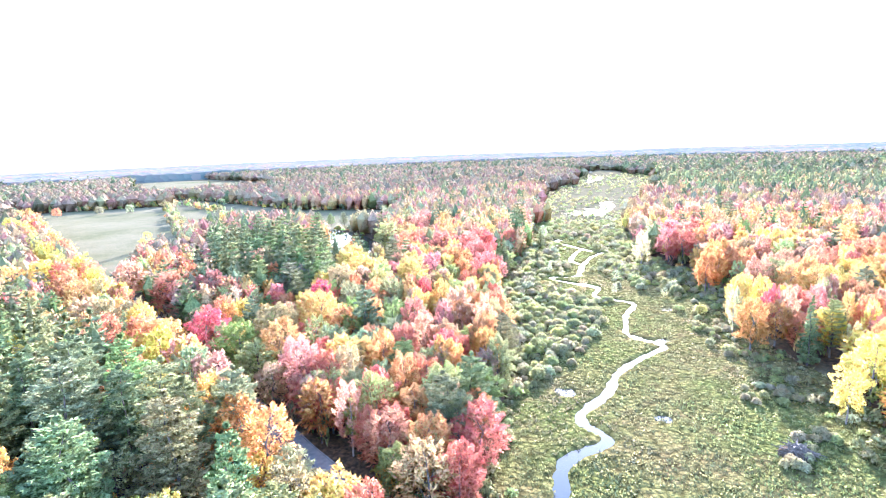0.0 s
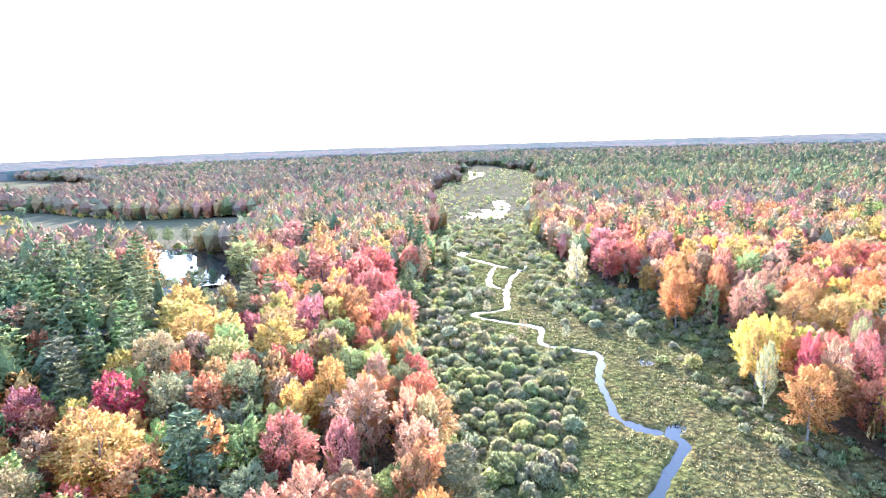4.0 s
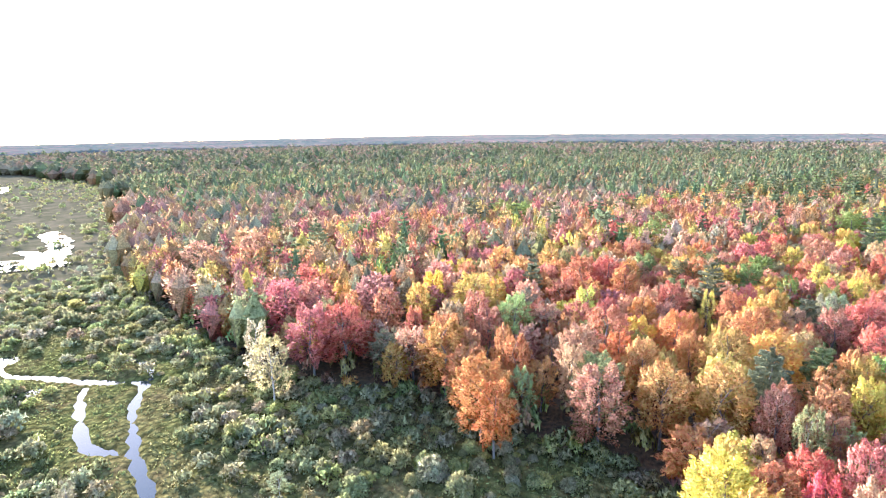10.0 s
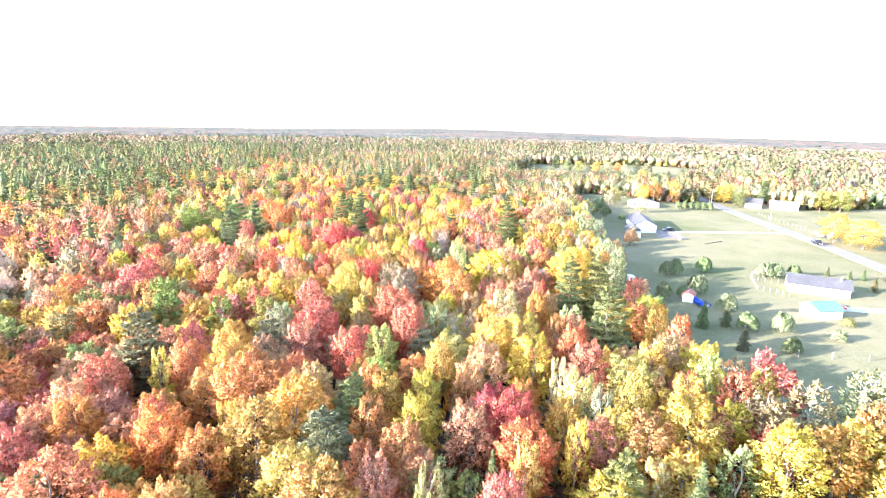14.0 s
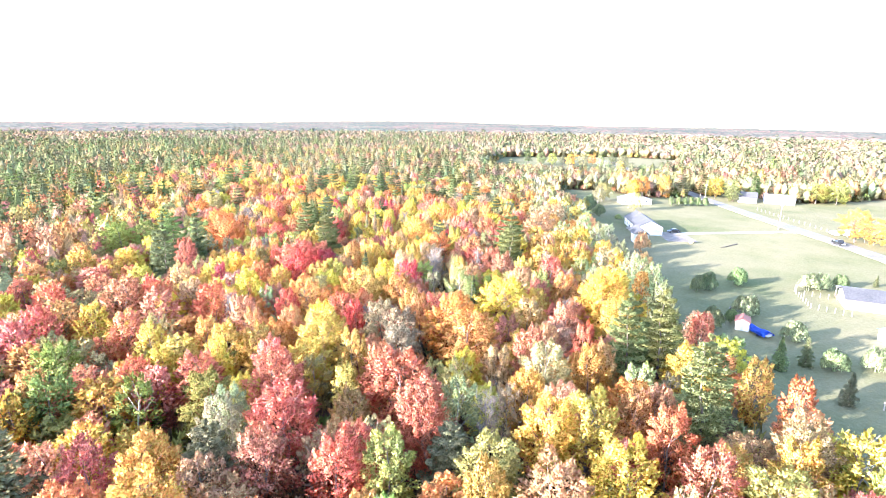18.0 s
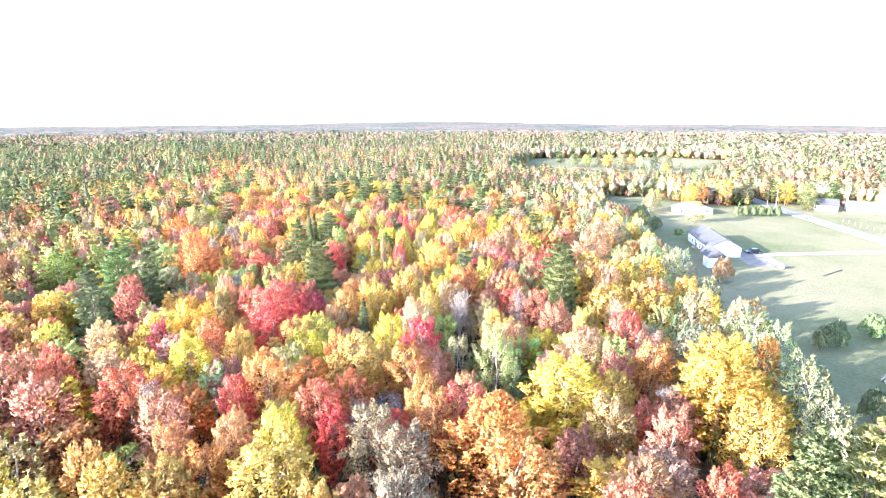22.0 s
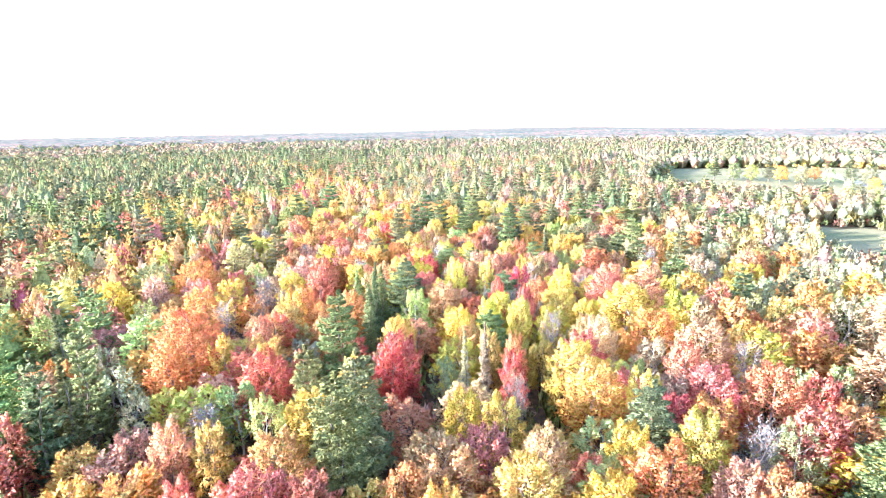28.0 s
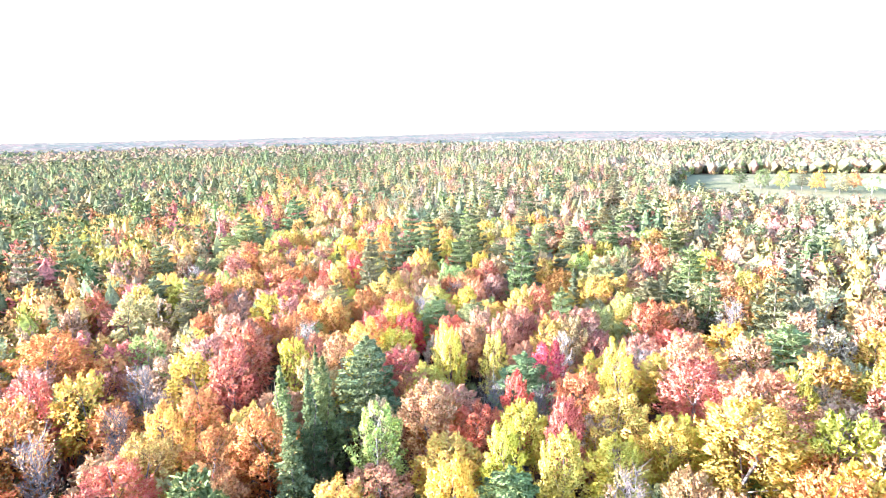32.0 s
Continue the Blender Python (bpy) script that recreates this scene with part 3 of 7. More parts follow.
def crown(kind, n, size):
    if kind == "maple":
        return broad_crown(rng, n, size, 64 if n > 800 else 26 if n > 100 else 12, rng.uniform(0.4, 1.1), rng.uniform(0.22, 0.32), 1.05)
    if kind == "oak":
        return broad_crown(rng, n, size, 36 if n > 800 else 20 if n > 100 else 10, 0.05, 0.2, 1.1)
    if kind == "birch":
        return broad_crown(rng, int(n * 0.8), size * 0.9, 40 if n > 800 else 20 if n > 100 else 10, 0.9, 0.24, 0.85, 0.12)
    if kind == "bare":
        return broad_crown(rng, int(n * 0.22), size * 0.6, 30 if n > 800 else 14, 0.9, 0.3, 0.9, 0.2)
    if kind == "pine" and n < 100:
        v, c = broad_crown(rng, n, size, 10, 0.3, 0.22, 0.9)
        return v * np.array((4.2 / 3.3, 4.2 / 3.3, 19 / 15)), c
    if kind == "pine":
        return needle_crown(rng, int(n * 1.4), size * 1.05, 11 if n > 800 else 9 if n > 100 else 6, 0.22, 0.5, 0.14)
    return needle_crown(rng, n, size * 0.85, 22 if n > 800 else 12 if n > 100 else 6, 0.06, 0.9, -0.35, 16.0, 2.4)


def core(kind, sides, fill):
    """Leafy inside of a distant crown."""
    H, R = CROWN_SIZE[kind]
    k = fill
    steps = ((0.1, 0.8 * k), (0.5, 0.6 * k), (0.9, 0.0)) if kind in ("spruce", "pine") else ((0.04, 0.6 * k), (0.58, 0.95 * k), (0.78 + 0.16 * k, 0.0))
    rings = [np.stack([np.cos(a) * R * w * rng.uniform(0.8, 1.15, sides), np.sin(a) * R * w * rng.uniform(0.8, 1.15, sides), H * (z + rng.uniform(-0.04, 0.04, sides))], 1)
             for z, w in steps for a in [np.arange(sides) * 2 * np.pi / sides + z]]
    rings[2][:] = rings[2].mean(0)
    out = []
    for p, q in zip(rings, rings[1:]):
        p2, q2 = np.roll(p, -1, 0), np.roll(q, -1, 0)
        out.append(np.stack([p, p2, q2], 1))
        if q is not rings[2]:
            out.append(np.stack([p, q2, q], 1))
    v = np.concatenate(out)
    return v, normed((v.mean(1) - np.array([0, 0, H * 0.5])) * np.array([1, 1, 0.5]))


def joined(*pairs):
    return np.concatenate([q[0] for q in pairs]), np.concatenate([q[1] for q in pairs])


GRADES = ((9500, 0.245, 6), (3300, 0.41, 6), (290, 0.85, 7), (60, 1.25, 8), (18, 1.6, 8))
SHAPES = {k: [[joined(crown(k, n, s), core(k, 5, 0.74 if n > 100 else 0.92)) if n < 400 and k != "bare" else crown(k, n, s) for _ in range(c)] for n, s, c in GRADES] for k in CROWN_SIZE}
CROWN_MESH = {k: [[tri_mesh(k + "_crown", v, NEEDLE if k in ("pine", "spruce") else LEAF, None, c) for v, c in SHAPES[k][g]] for g in (0, 1)] for k in CROWN_SIZE}
BARK_OF = {"maple": GREY_BARK, "oak": BARK, "birch": BIRCH_BARK, "bare": GREY_BARK, "pine": BARK, "spruce": BARK}
TRUNKS = {k: [tri_mesh(k + "_trunk", trunk_set(rng, *CROWN_SIZE[k], 0.3, 22 if k == "bare" else 9 if k not in ("pine", "spruce") else 0, 0.2 if k != "pine" else 0.27, 7 if k == "bare" else 0), BARK_OF[k]) for _ in range(3)] for k in CROWN_SIZE}
PLANTED, ROADSIDE = [], []


def hue(name, r=0.15):
    return tuple(max(0.0, c * random.uniform(1 - r, 1 + r)) for c in TINT[name])


def plant(kind, x, y, h, r, colour, grade=0, z=None, group=""):
    """One tree as a thing with its trunk and crown."""
    name, word = KINDS[kind]
    if kind == "maple" and colour in ("crimson", "red", "rose"):
        name = "red_maple_tree"
    elif kind == "maple" and colour == "orange":
        name = "sugar_maple_tree"
    elif kind == "maple" and colour == "peach":
        name = "faded_maple_tree"
    elif kind == "maple" and colour == "gold":
        name = "golden_maple_tree"
    elif kind == "maple" and colour == "brown":
        name = "brown_maple_tree"
    H, R = CROWN_SIZE[kind]
    z = (float(level(x, y)) if z is None else z) - 0.15
    tree = tagged(new(name), f"{word} with {WORDS[colour]}", "tree", group or f"{name.replace('_tree', '').replace('_', ' ')} trees of the woods")
    tree.matrix_world = Matrix.Translation((x, y, z)) @ Matrix.Rotation(random.uniform(0, 6.28), 4, "Z") @ Matrix.Diagonal((r / R, r / R, h / H, 1))
    part("trunk", random.choice(TRUNKS[kind]), None, tree)
    c = part("crown", random.choice(CROWN_MESH[kind][grade]), None, tree)
    c.color = (*hue(colour), 1)
    PLANTED.append((x, y, r))
    return tree


plant('maple', -31.8, 178.0, 14.0, 5.0, 'gold', 1)
plant('maple', -29.4, 146.7, 14.0, 5.0, 'peach')
plant('maple', -32.0, 133.9, 13.0, 3.3, 'crimson', 1)
plant('maple', -25.0, 131.6, 12.8, 2.9, 'olive', 1)
plant('maple', -18.4, 128.9, 12.8, 3.1, 'orange', 1)
plant('maple', -14.2, 131.7, 13.3, 3.8, 'olive')
plant('maple', -18.6, 149.4, 13.1, 3.5, 'lime', 1)
plant('maple', -10.0, 153.4, 14.0, 5.0, 'gold')
plant('maple', -9.5, 139.5, 12.3, 2.1, 'red', 1)
plant('maple', -6.1, 134.7, 12.3, 2.2, 'crimson')
plant('maple', -1.8, 130.8, 12.5, 2.5, 'gold')
plant('maple', -7.2, 123.7, 12.1, 1.8, 'yellow')
plant('maple', 3.0, 123.7, 12.3, 2.2, 'orange')
plant('maple', 5.5, 131.9, 12.2, 2.0, 'peach')
plant('maple', 10.2, 117.2, 12.1, 1.9, 'peach')
plant('birch', 7.7, 118.6, 12.6, 2.0, 'peach')
plant('maple', -31.9, 122.5, 13.2, 3.7, 'gold', 1)
plant('oak', -21.9, 117.8, 12.6, 2.7, 'green', 1)
plant('maple', -16.7, 117.2, 12.5, 2.4, 'orange', 1)
plant('maple', -7.6, 114.4, 13.0, 3.3, 'rose')
plant('maple', -1.1, 112.1, 12.3, 2.1, 'rose')
plant('maple', 4.8, 165.5, 13.7, 4.5, 'orange')
plant('birch', 0.2, 163.7, 12.6, 2.5, 'yellow', 1)
plant('maple', 9.7, 180.3, 13.7, 4.5, 'rose')
plant('maple', -4.1, 161.3, 13.3, 3.8, 'rose', 1)
plant('pine', -37.3, 158.6, 17.5, 4.8, 'pine', 1)
plant('pine', -60.1, 181.8, 17.5, 5.2, 'pine', 1)
plant('pine', -70.5, 231.8, 17.5, 5.2, 'pine', 1)
plant('pine', -56.3, 233.8, 17.5, 5.2, 'pine', 1)
plant('pine', -43.8, 188.2, 17.5, 5.2, 'pine', 1)
plant('pine', -84.3, 244.8, 17.5, 5.2, 'pine', 1)
plant('bare', -43.3, 159.8, 12.0, 3.2, 'brown', 1)
plant('maple', -52.5, 159.9, 12.4, 2.4, 'red', 1)
plant('maple', -8.5, 262.4, 14.0, 5.0, 'rose', 1)
plant('maple', 68.5, 123.4, 12.6, 2.8, 'yellow')
plant('maple', 88.8, 135.9, 13.2, 3.7, 'gold')
plant('maple', 90.5, 129.1, 13.4, 3.9, 'gold')
plant('maple', 74.2, 118.8, 12.1, 1.8, 'crimson')
plant('maple', 63.2, 108.3, 12.9, 3.2, 'orange')
plant('maple', 74.8, 114.7, 12.4, 2.4, 'peach')
plant('maple', 84.2, 142.9, 13.3, 3.9, 'brown')
plant('maple', 75.3, 153.8, 12.8, 3.0, 'orange')
plant('maple', 98.1, 193.2, 13.9, 4.9, 'rose', 1)
plant('maple', 86.8, 206.6, 14.0, 5.0, 'rose', 1)
plant('birch', 69.5, 190.3, 12.6, 3.2, 'cream', 1)
plant('maple', 135.8, 163.5, 14.0, 5.0, 'red')
plant('maple', 110.5, 176.9, 14.0, 5.0, 'gold')
plant('maple', 15.9, 201.4, 12.9, 3.1, 'crimson', 1)
plant('maple', 9.4, 202.5, 13.1, 3.5, 'red', 1)
plant('spruce', 17.2, 176.3, 14.5, 2.8, 'pine', 1)
plant('maple', 14.1, 181.8, 12.5, 2.6, 'red', 1)
plant('maple', 2.3, 187.6, 12.8, 3.0, 'gold', 1)
plant('maple', 2.5, 170.2, 13.1, 3.5, 'orange', 1)
plant('maple', -0.3, 160.8, 12.6, 2.7, 'gold', 1)
plant('maple', 5.2, 156.1, 12.6, 2.6, 'orange', 1)
plant('maple', -10.8, 197.6, 12.6, 2.6, 'red', 1)
plant('maple', -11.9, 251.0, 14.0, 5.0, 'rose', 1)
plant('maple', 24.5, 209.3, 13.1, 3.5, 'rose', 1)
plant('maple', 16.4, 222.6, 14.0, 5.0, 'gold', 1)
plant('maple', 14.3, 157.4, 12.2, 1.9, 'orange', 1)
plant('bare', 10.3, 165.2, 12.0, 2.0, 'brown', 1)
plant('maple', 85.5, 168.1, 13.7, 4.4, 'orange')
plant('maple', 94.5, 187.1, 13.0, 3.3, 'rose', 1)
plant('maple', 88.3, 157.1, 12.6, 2.6, 'orange')
plant('maple', 137.6, 184.2, 13.7, 4.6, 'gold', 1)
plant('maple', 103.9, 130.3, 13.4, 4.0, 'gold')
plant('maple', 71.3, 116.5, 12.1, 1.8, 'crimson')
plant('birch', 64.1, 117.1, 12.6, 1.6, 'sage')
plant('birch', 72.9, 198.1, 12.6, 2.6, 'cream', 1)
plant('maple', 80.2, 192.5, 14.0, 4.2, 'rose')
plant('oak', 220.1, 225.5, 13.6, 6.0, 'green', 1)
plant('maple', 109.7, 138.5, 13.1, 3.4, 'orange')
plant('oak', 104.4, 165.3, 13.0, 3.9, 'lime')
plant('maple', 91.2, 160.6, 12.2, 2.1, 'orange', 1)
plant('maple', 89.9, 170.6, 13.2, 3.6, 'orange')
plant('maple', 88.0, 164.9, 12.3, 2.2, 'orange', 1)
plant('maple', 91.4, 178.4, 12.4, 2.3, 'red', 1)
plant('maple', 89.9, 148.6, 12.4, 2.3, 'peach')
plant('maple', 107.0, 124.5, 13.6, 4.3, 'gold')
plant('maple', 95.8, 140.4, 12.8, 2.9, 'gold')
plant('maple', 104.1, 148.3, 13.6, 4.3, 'rose')
plant('maple', 97.2, 114.0, 12.7, 2.8, 'yellow')
plant('maple', 91.4, 104.5, 13.0, 3.3, 'crimson')
plant('maple', 92.1, 110.2, 12.8, 3.0, 'brown')
plant('maple', 89.9, 123.4, 12.3, 2.2, 'peach')
plant('maple', 104.3, 113.9, 12.6, 2.7, 'gold')
plant('maple', 111.4, 90.4, 13.1, 3.5, 'yellow')
plant('maple', 101.7, 91.1, 13.1, 3.5, 'yellow')
plant('maple', 104.3, 98.3, 13.1, 3.6, 'peach')
plant('maple', 96.0, 85.9, 13.0, 3.3, 'rose')
plant('maple', 86.7, 87.9, 12.5, 2.5, 'yellow')
plant('birch', 86.8, 94.5, 12.6, 1.9, 'sage')
plant('birch', 83.4, 102.5, 12.6, 1.6, 'yellow')
plant('maple', 81.2, 115.0, 12.5, 2.4, 'rose')
plant('birch', 85.7, 120.0, 12.6, 1.8, 'sage')
plant('maple', 83.9, 109.5, 12.1, 1.8, 'gold')
plant('maple', 131.7, 152.9, 13.4, 4.0, 'orange')
plant('maple', 127.5, 142.8, 13.0, 3.4, 'red')
plant('maple', 131.3, 176.3, 13.0, 3.4, 'gold', 1)
plant('maple', 102.1, 172.1, 12.8, 3.1, 'rose', 1)
plant('maple', 117.2, 190.2, 13.4, 4.0, 'peach', 1)
plant('maple', 102.3, 185.1, 12.8, 3.0, 'gold', 1)
plant('birch', 117.6, 156.1, 12.6, 2.6, 'yellow', 1)
plant('maple', 131.5, 111.8, 13.5, 4.2, 'red')
plant('maple', 117.9, 107.2, 12.7, 2.8, 'lime')
plant('maple', 129.9, 97.4, 13.8, 4.7, 'red')
plant('maple', 140.2, 78.5, 14.0, 5.0, 'gold')
plant('maple', 142.7, 65.2, 13.9, 4.9, 'yellow')
plant('oak', 149.1, 86.8, 12.7, 3.1, 'sage')
plant('oak', 161.4, 129.7, 12.8, 3.3, 'green', 1)
plant('oak', 214.9, 163.3, 13.6, 6.0, 'green', 1)
plant('oak', 207.6, 181.1, 13.6, 6.0, 'sage', 1)
plant('oak', 211.3, 215.3, 13.6, 6.0, 'green', 1)
plant('oak', 174.1, 218.8, 13.0, 4.0, 'sage', 1)
plant('birch', 121.1, 94.7, 12.6, 2.9, 'sage')
plant('maple', 173.0, 134.1, 13.0, 3.3, 'rose', 1)
plant('birch', 145.1, 123.8, 12.6, 3.1, 'green', 1)
plant('birch', 136.8, 115.7, 12.6, 2.7, 'sage')
plant('maple', 130.8, 125.4, 13.0, 3.3, 'gold')
plant('maple', 118.8, 128.7, 12.6, 2.7, 'gold')
plant('maple', 133.9, 130.0, 12.6, 2.6, 'rose')
plant('maple', 148.4, 137.9, 12.5, 2.5, 'yellow', 1)
plant('birch', 126.7, 136.0, 12.6, 1.6, 'yellow')
plant('maple', 116.1, 120.7, 12.5, 2.6, 'red')
plant('maple', 111.3, 121.0, 13.0, 3.4, 'peach')
plant('maple', 120.5, 100.4, 12.5, 2.6, 'red')
plant('maple', 120.1, 111.2, 12.8, 3.0, 'red')
plant('maple', 125.2, 116.7, 13.0, 3.3, 'rose')
plant('maple', 108.7, 102.4, 12.5, 2.5, 'gold')
plant('maple', 102.4, 81.1, 12.7, 2.8, 'orange')
plant('birch', 95.0, 92.6, 12.6, 1.6, 'cream')
plant('pine', 103.3, 71.8, 17.5, 4.6, 'pale_pine')
plant('pine', 117.2, 65.8, 17.5, 4.1, 'pine')
plant('maple', 134.5, 80.8, 13.6, 4.3, 'gold')
plant('oak', 143.7, 86.8, 12.8, 3.5, 'sage')
plant('maple', 142.1, 96.6, 12.4, 2.3, 'gold')
plant('maple', 154.6, 94.6, 12.6, 2.6, 'yellow')
plant('maple', 121.0, 79.2, 13.1, 3.5, 'cream')
plant('bare', 117.9, 93.3, 12.0, 2.7, 'sage')
plant('maple', 107.3, 114.7, 12.6, 2.7, 'gold')
plant('maple', 102.3, 109.6, 12.6, 2.6, 'yellow')
plant('maple', 117.3, 74.8, 12.6, 2.6, 'orange')
plant('maple', 134.3, 44.3, 14.0, 5.0, 'yellow')
plant('birch', 137.1, 28.4, 12.6, 3.2, 'mint', 1)
plant('birch', 121.5, 47.8, 12.6, 2.7, 'mint', 1)
plant('maple', 91.5, 77.5, 12.7, 2.9, 'yellow')
plant('birch', 84.6, 73.8, 12.6, 2.2, 'lime')
plant('maple', 101.4, 60.6, 12.3, 2.1, 'yellow', 1)
plant('maple', 95.9, 62.3, 12.4, 2.3, 'orange', 1)
plant('maple', 82.7, 82.7, 12.8, 3.0, 'yellow')
plant('maple', 81.6, 65.2, 12.2, 2.0, 'rose', 1)
plant('maple', 191.1, 127.3, 13.0, 3.4, 'red', 1)
plant('maple', 162.7, 118.1, 12.4, 2.4, 'gold', 1)
plant('maple', 155.3, 110.1, 12.7, 2.8, 'gold', 1)
plant('spruce', 224.3, 101.4, 14.5, 2.8, 'pine', 1)
plant('maple', 183.7, 84.6, 13.6, 4.3, 'crimson')
plant('maple', 178.7, 91.2, 12.6, 2.6, 'gold')
plant('maple', 178.7, 97.9, 13.0, 3.3, 'yellow')
plant('maple', 173.5, 105.9, 13.2, 3.7, 'red')
plant('bare', 170.2, 104.1, 12.0, 2.2, 'brown', 1)
plant('maple', 158.5, 104.3, 12.4, 2.4, 'orange')
plant('maple', 152.7, 89.9, 12.2, 2.0, 'crimson')
plant('maple', 164.9, 80.1, 13.2, 3.7, 'gold')
plant('maple', 169.7, 71.9, 12.7, 2.8, 'yellow')
plant('maple', 165.0, 69.7, 12.9, 3.1, 'crimson')
plant('bare', 170.0, 58.4, 12.0, 3.0, 'brown')
plant('birch', 157.3, 62.6, 12.6, 3.1, 'cream')
plant('oak', 139.2, 90.5, 12.7, 3.1, 'sage')
plant('maple', 126.3, 76.1, 12.7, 2.8, 'rose')
plant('maple', 122.6, 68.5, 12.4, 2.3, 'red')
plant('maple', 124.8, 56.2, 13.0, 3.3, 'yellow')
plant('maple', 130.2, 63.3, 12.6, 2.7, 'peach')
plant('birch', 125.0, 41.5, 12.6, 2.3, 'mint', 1)
plant('pine', 114.7, 60.9, 17.5, 4.4, 'pale_pine')
plant('maple', 113.3, 50.3, 12.3, 2.2, 'red', 1)
plant('maple', 150.4, 112.5, 12.2, 2.1, 'yellow', 1)
plant('maple', 145.6, 107.2, 12.7, 2.8, 'rose')
plant('maple', 160.2, 111.1, 12.4, 2.4, 'gold', 1)
plant('maple', 175.7, 113.9, 13.1, 3.5, 'brown', 1)
plant('maple', 168.6, 119.9, 12.7, 2.8, 'rose', 1)
plant('maple', 184.7, 117.5, 13.5, 4.1, 'rose', 1)
plant('birch', 140.9, 25.4, 12.6, 3.0, 'mint', 1)
plant('birch', 133.5, 29.2, 12.6, 2.3, 'mint', 1)
plant('maple', 132.1, 36.2, 12.1, 1.8, 'orange', 1)
plant('maple', 145.0, 52.2, 12.5, 2.6, 'lime')
plant('maple', 158.4, 48.7, 12.8, 2.9, 'rose')
plant('pine', 172.3, 31.7, 17.5, 5.2, 'pine')
plant('pine', 202.5, 67.2, 17.5, 4.2, 'pine')
plant('maple', 151.7, 78.8, 12.5, 2.6, 'orange')
plant('maple', 165.0, 95.8, 12.3, 2.2, 'crimson')
plant('pine', 205.3, 105.7, 17.5, 4.3, 'pine')
plant('pine', 166.5, 37.7, 17.5, 4.3, 'pale_pine')
plant('maple', 183.7, 93.5, 12.7, 2.9, 'orange')
plant('maple', 210.4, 99.9, 12.7, 2.8, 'red', 1)
plant('birch', 195.2, 94.5, 12.6, 1.9, 'yellow', 1)
plant('maple', 189.9, 99.2, 12.1, 1.8, 'crimson', 1)
plant('maple', 192.9, 106.0, 12.6, 2.7, 'peach', 1)
plant('maple', 189.5, 112.2, 12.2, 1.9, 'red', 1)
plant('maple', 183.2, 65.9, 12.5, 2.4, 'yellow')
plant('maple', 184.6, 71.4, 12.6, 2.7, 'gold')
plant('maple', 178.1, 59.0, 12.4, 2.4, 'gold')
plant('maple', 174.8, 64.3, 12.3, 2.2, 'peach')
plant('bare', 167.1, 47.8, 12.0, 2.2, 'brown')
plant('bare', 154.2, 38.6, 12.0, 2.8, 'brown')
plant('birch', 154.2, 47.4, 12.6, 1.6, 'yellow')
plant('maple', 162.2, 57.9, 12.3, 2.1, 'gold')
plant('maple', 195.4, 78.3, 13.0, 3.4, 'red')
plant('maple', 218.4, 74.0, 13.0, 3.4, 'red')
plant('maple', 216.6, 57.7, 12.9, 3.1, 'crimson')
plant('maple', 230.3, 82.7, 13.5, 4.2, 'orange')
plant('spruce', 221.6, 94.7, 14.5, 2.8, 'pine', 1)
plant('oak', 240.8, 108.4, 13.6, 6.0, 'green')
plant('maple', 203.4, 39.4, 13.1, 3.5, 'yellow')
plant('birch', 194.6, 37.2, 12.6, 2.3, 'yellow')
plant('maple', 187.7, 24.9, 13.2, 3.6, 'orange')
plant('maple', 166.4, 23.3, 12.5, 2.5, 'peach', 1)
plant('maple', 185.1, 4.6, 13.9, 4.9, 'peach')
plant('birch', 173.0, -1.2, 12.6, 3.2, 'mint', 1)
plant('birch', 211.0, -27.6, 12.6, 3.2, 'mint', 1)
plant('birch', 193.4, -18.6, 12.6, 3.2, 'mint', 1)
plant('spruce', 241.2, 55.4, 14.5, 2.8, 'pale_pine')
plant('maple', 197.7, 83.8, 12.1, 1.8, 'red')
plant('oak', 196.6, 88.3, 12.6, 2.5, 'green')
plant('maple', 170.6, 80.3, 12.1, 1.8, 'orange')
plant('pine', 222.1, 63.7, 17.5, 4.1, 'pine')
plant('maple', 231.4, 72.6, 12.3, 2.1, 'rose')
plant('birch', 227.4, 78.3, 12.6, 2.1, 'yellow', 1)
plant('maple', 213.8, 59.6, 12.5, 2.5, 'crimson')
plant('maple', 213.7, 64.6, 12.3, 2.1, 'yellow')
plant('maple', 226.6, 84.5, 12.9, 3.2, 'orange', 1)
plant('maple', 218.6, 69.7, 12.1, 1.8, 'rose')
plant('maple', 243.1, 66.0, 12.5, 2.6, 'gold')
plant('maple', 255.7, 59.1, 12.6, 2.6, 'red', 1)
plant('oak', 283.0, 71.2, 13.1, 4.3, 'lime', 1)
plant('maple', 250.5, 79.8, 13.0, 3.3, 'orange', 1)
plant('maple', 261.9, 93.9, 12.9, 3.1, 'yellow', 1)
plant('spruce', 244.7, 51.0, 14.5, 1.8, 'pine')
plant('maple', 254.6, 51.7, 12.3, 2.2, 'yellow', 1)
plant('birch', 249.7, 32.4, 12.6, 2.1, 'yellow')
plant('birch', 244.2, 28.4, 12.6, 1.8, 'yellow')
plant('maple', 222.5, 45.6, 12.5, 2.5, 'yellow')
plant('birch', 232.8, 48.3, 12.6, 2.9, 'lime')
plant('maple', 213.5, 45.8, 12.2, 1.9, 'gold')
plant('maple', 211.0, 43.2, 12.1, 1.8, 'orange')
plant('maple', 215.6, 18.8, 13.9, 4.8, 'gold')
plant('maple', 209.1, 30.3, 12.6, 2.6, 'cream')
plant('maple', 200.2, 21.1, 13.4, 4.0, 'peach')
plant('maple', 197.3, 27.4, 12.6, 2.7, 'rose')
plant('maple', 206.8, 22.9, 13.1, 3.5, 'orange')
plant('bare', 215.6, 33.8, 12.0, 2.2, 'brown')
plant('maple', 221.7, 35.2, 12.4, 2.3, 'gold')
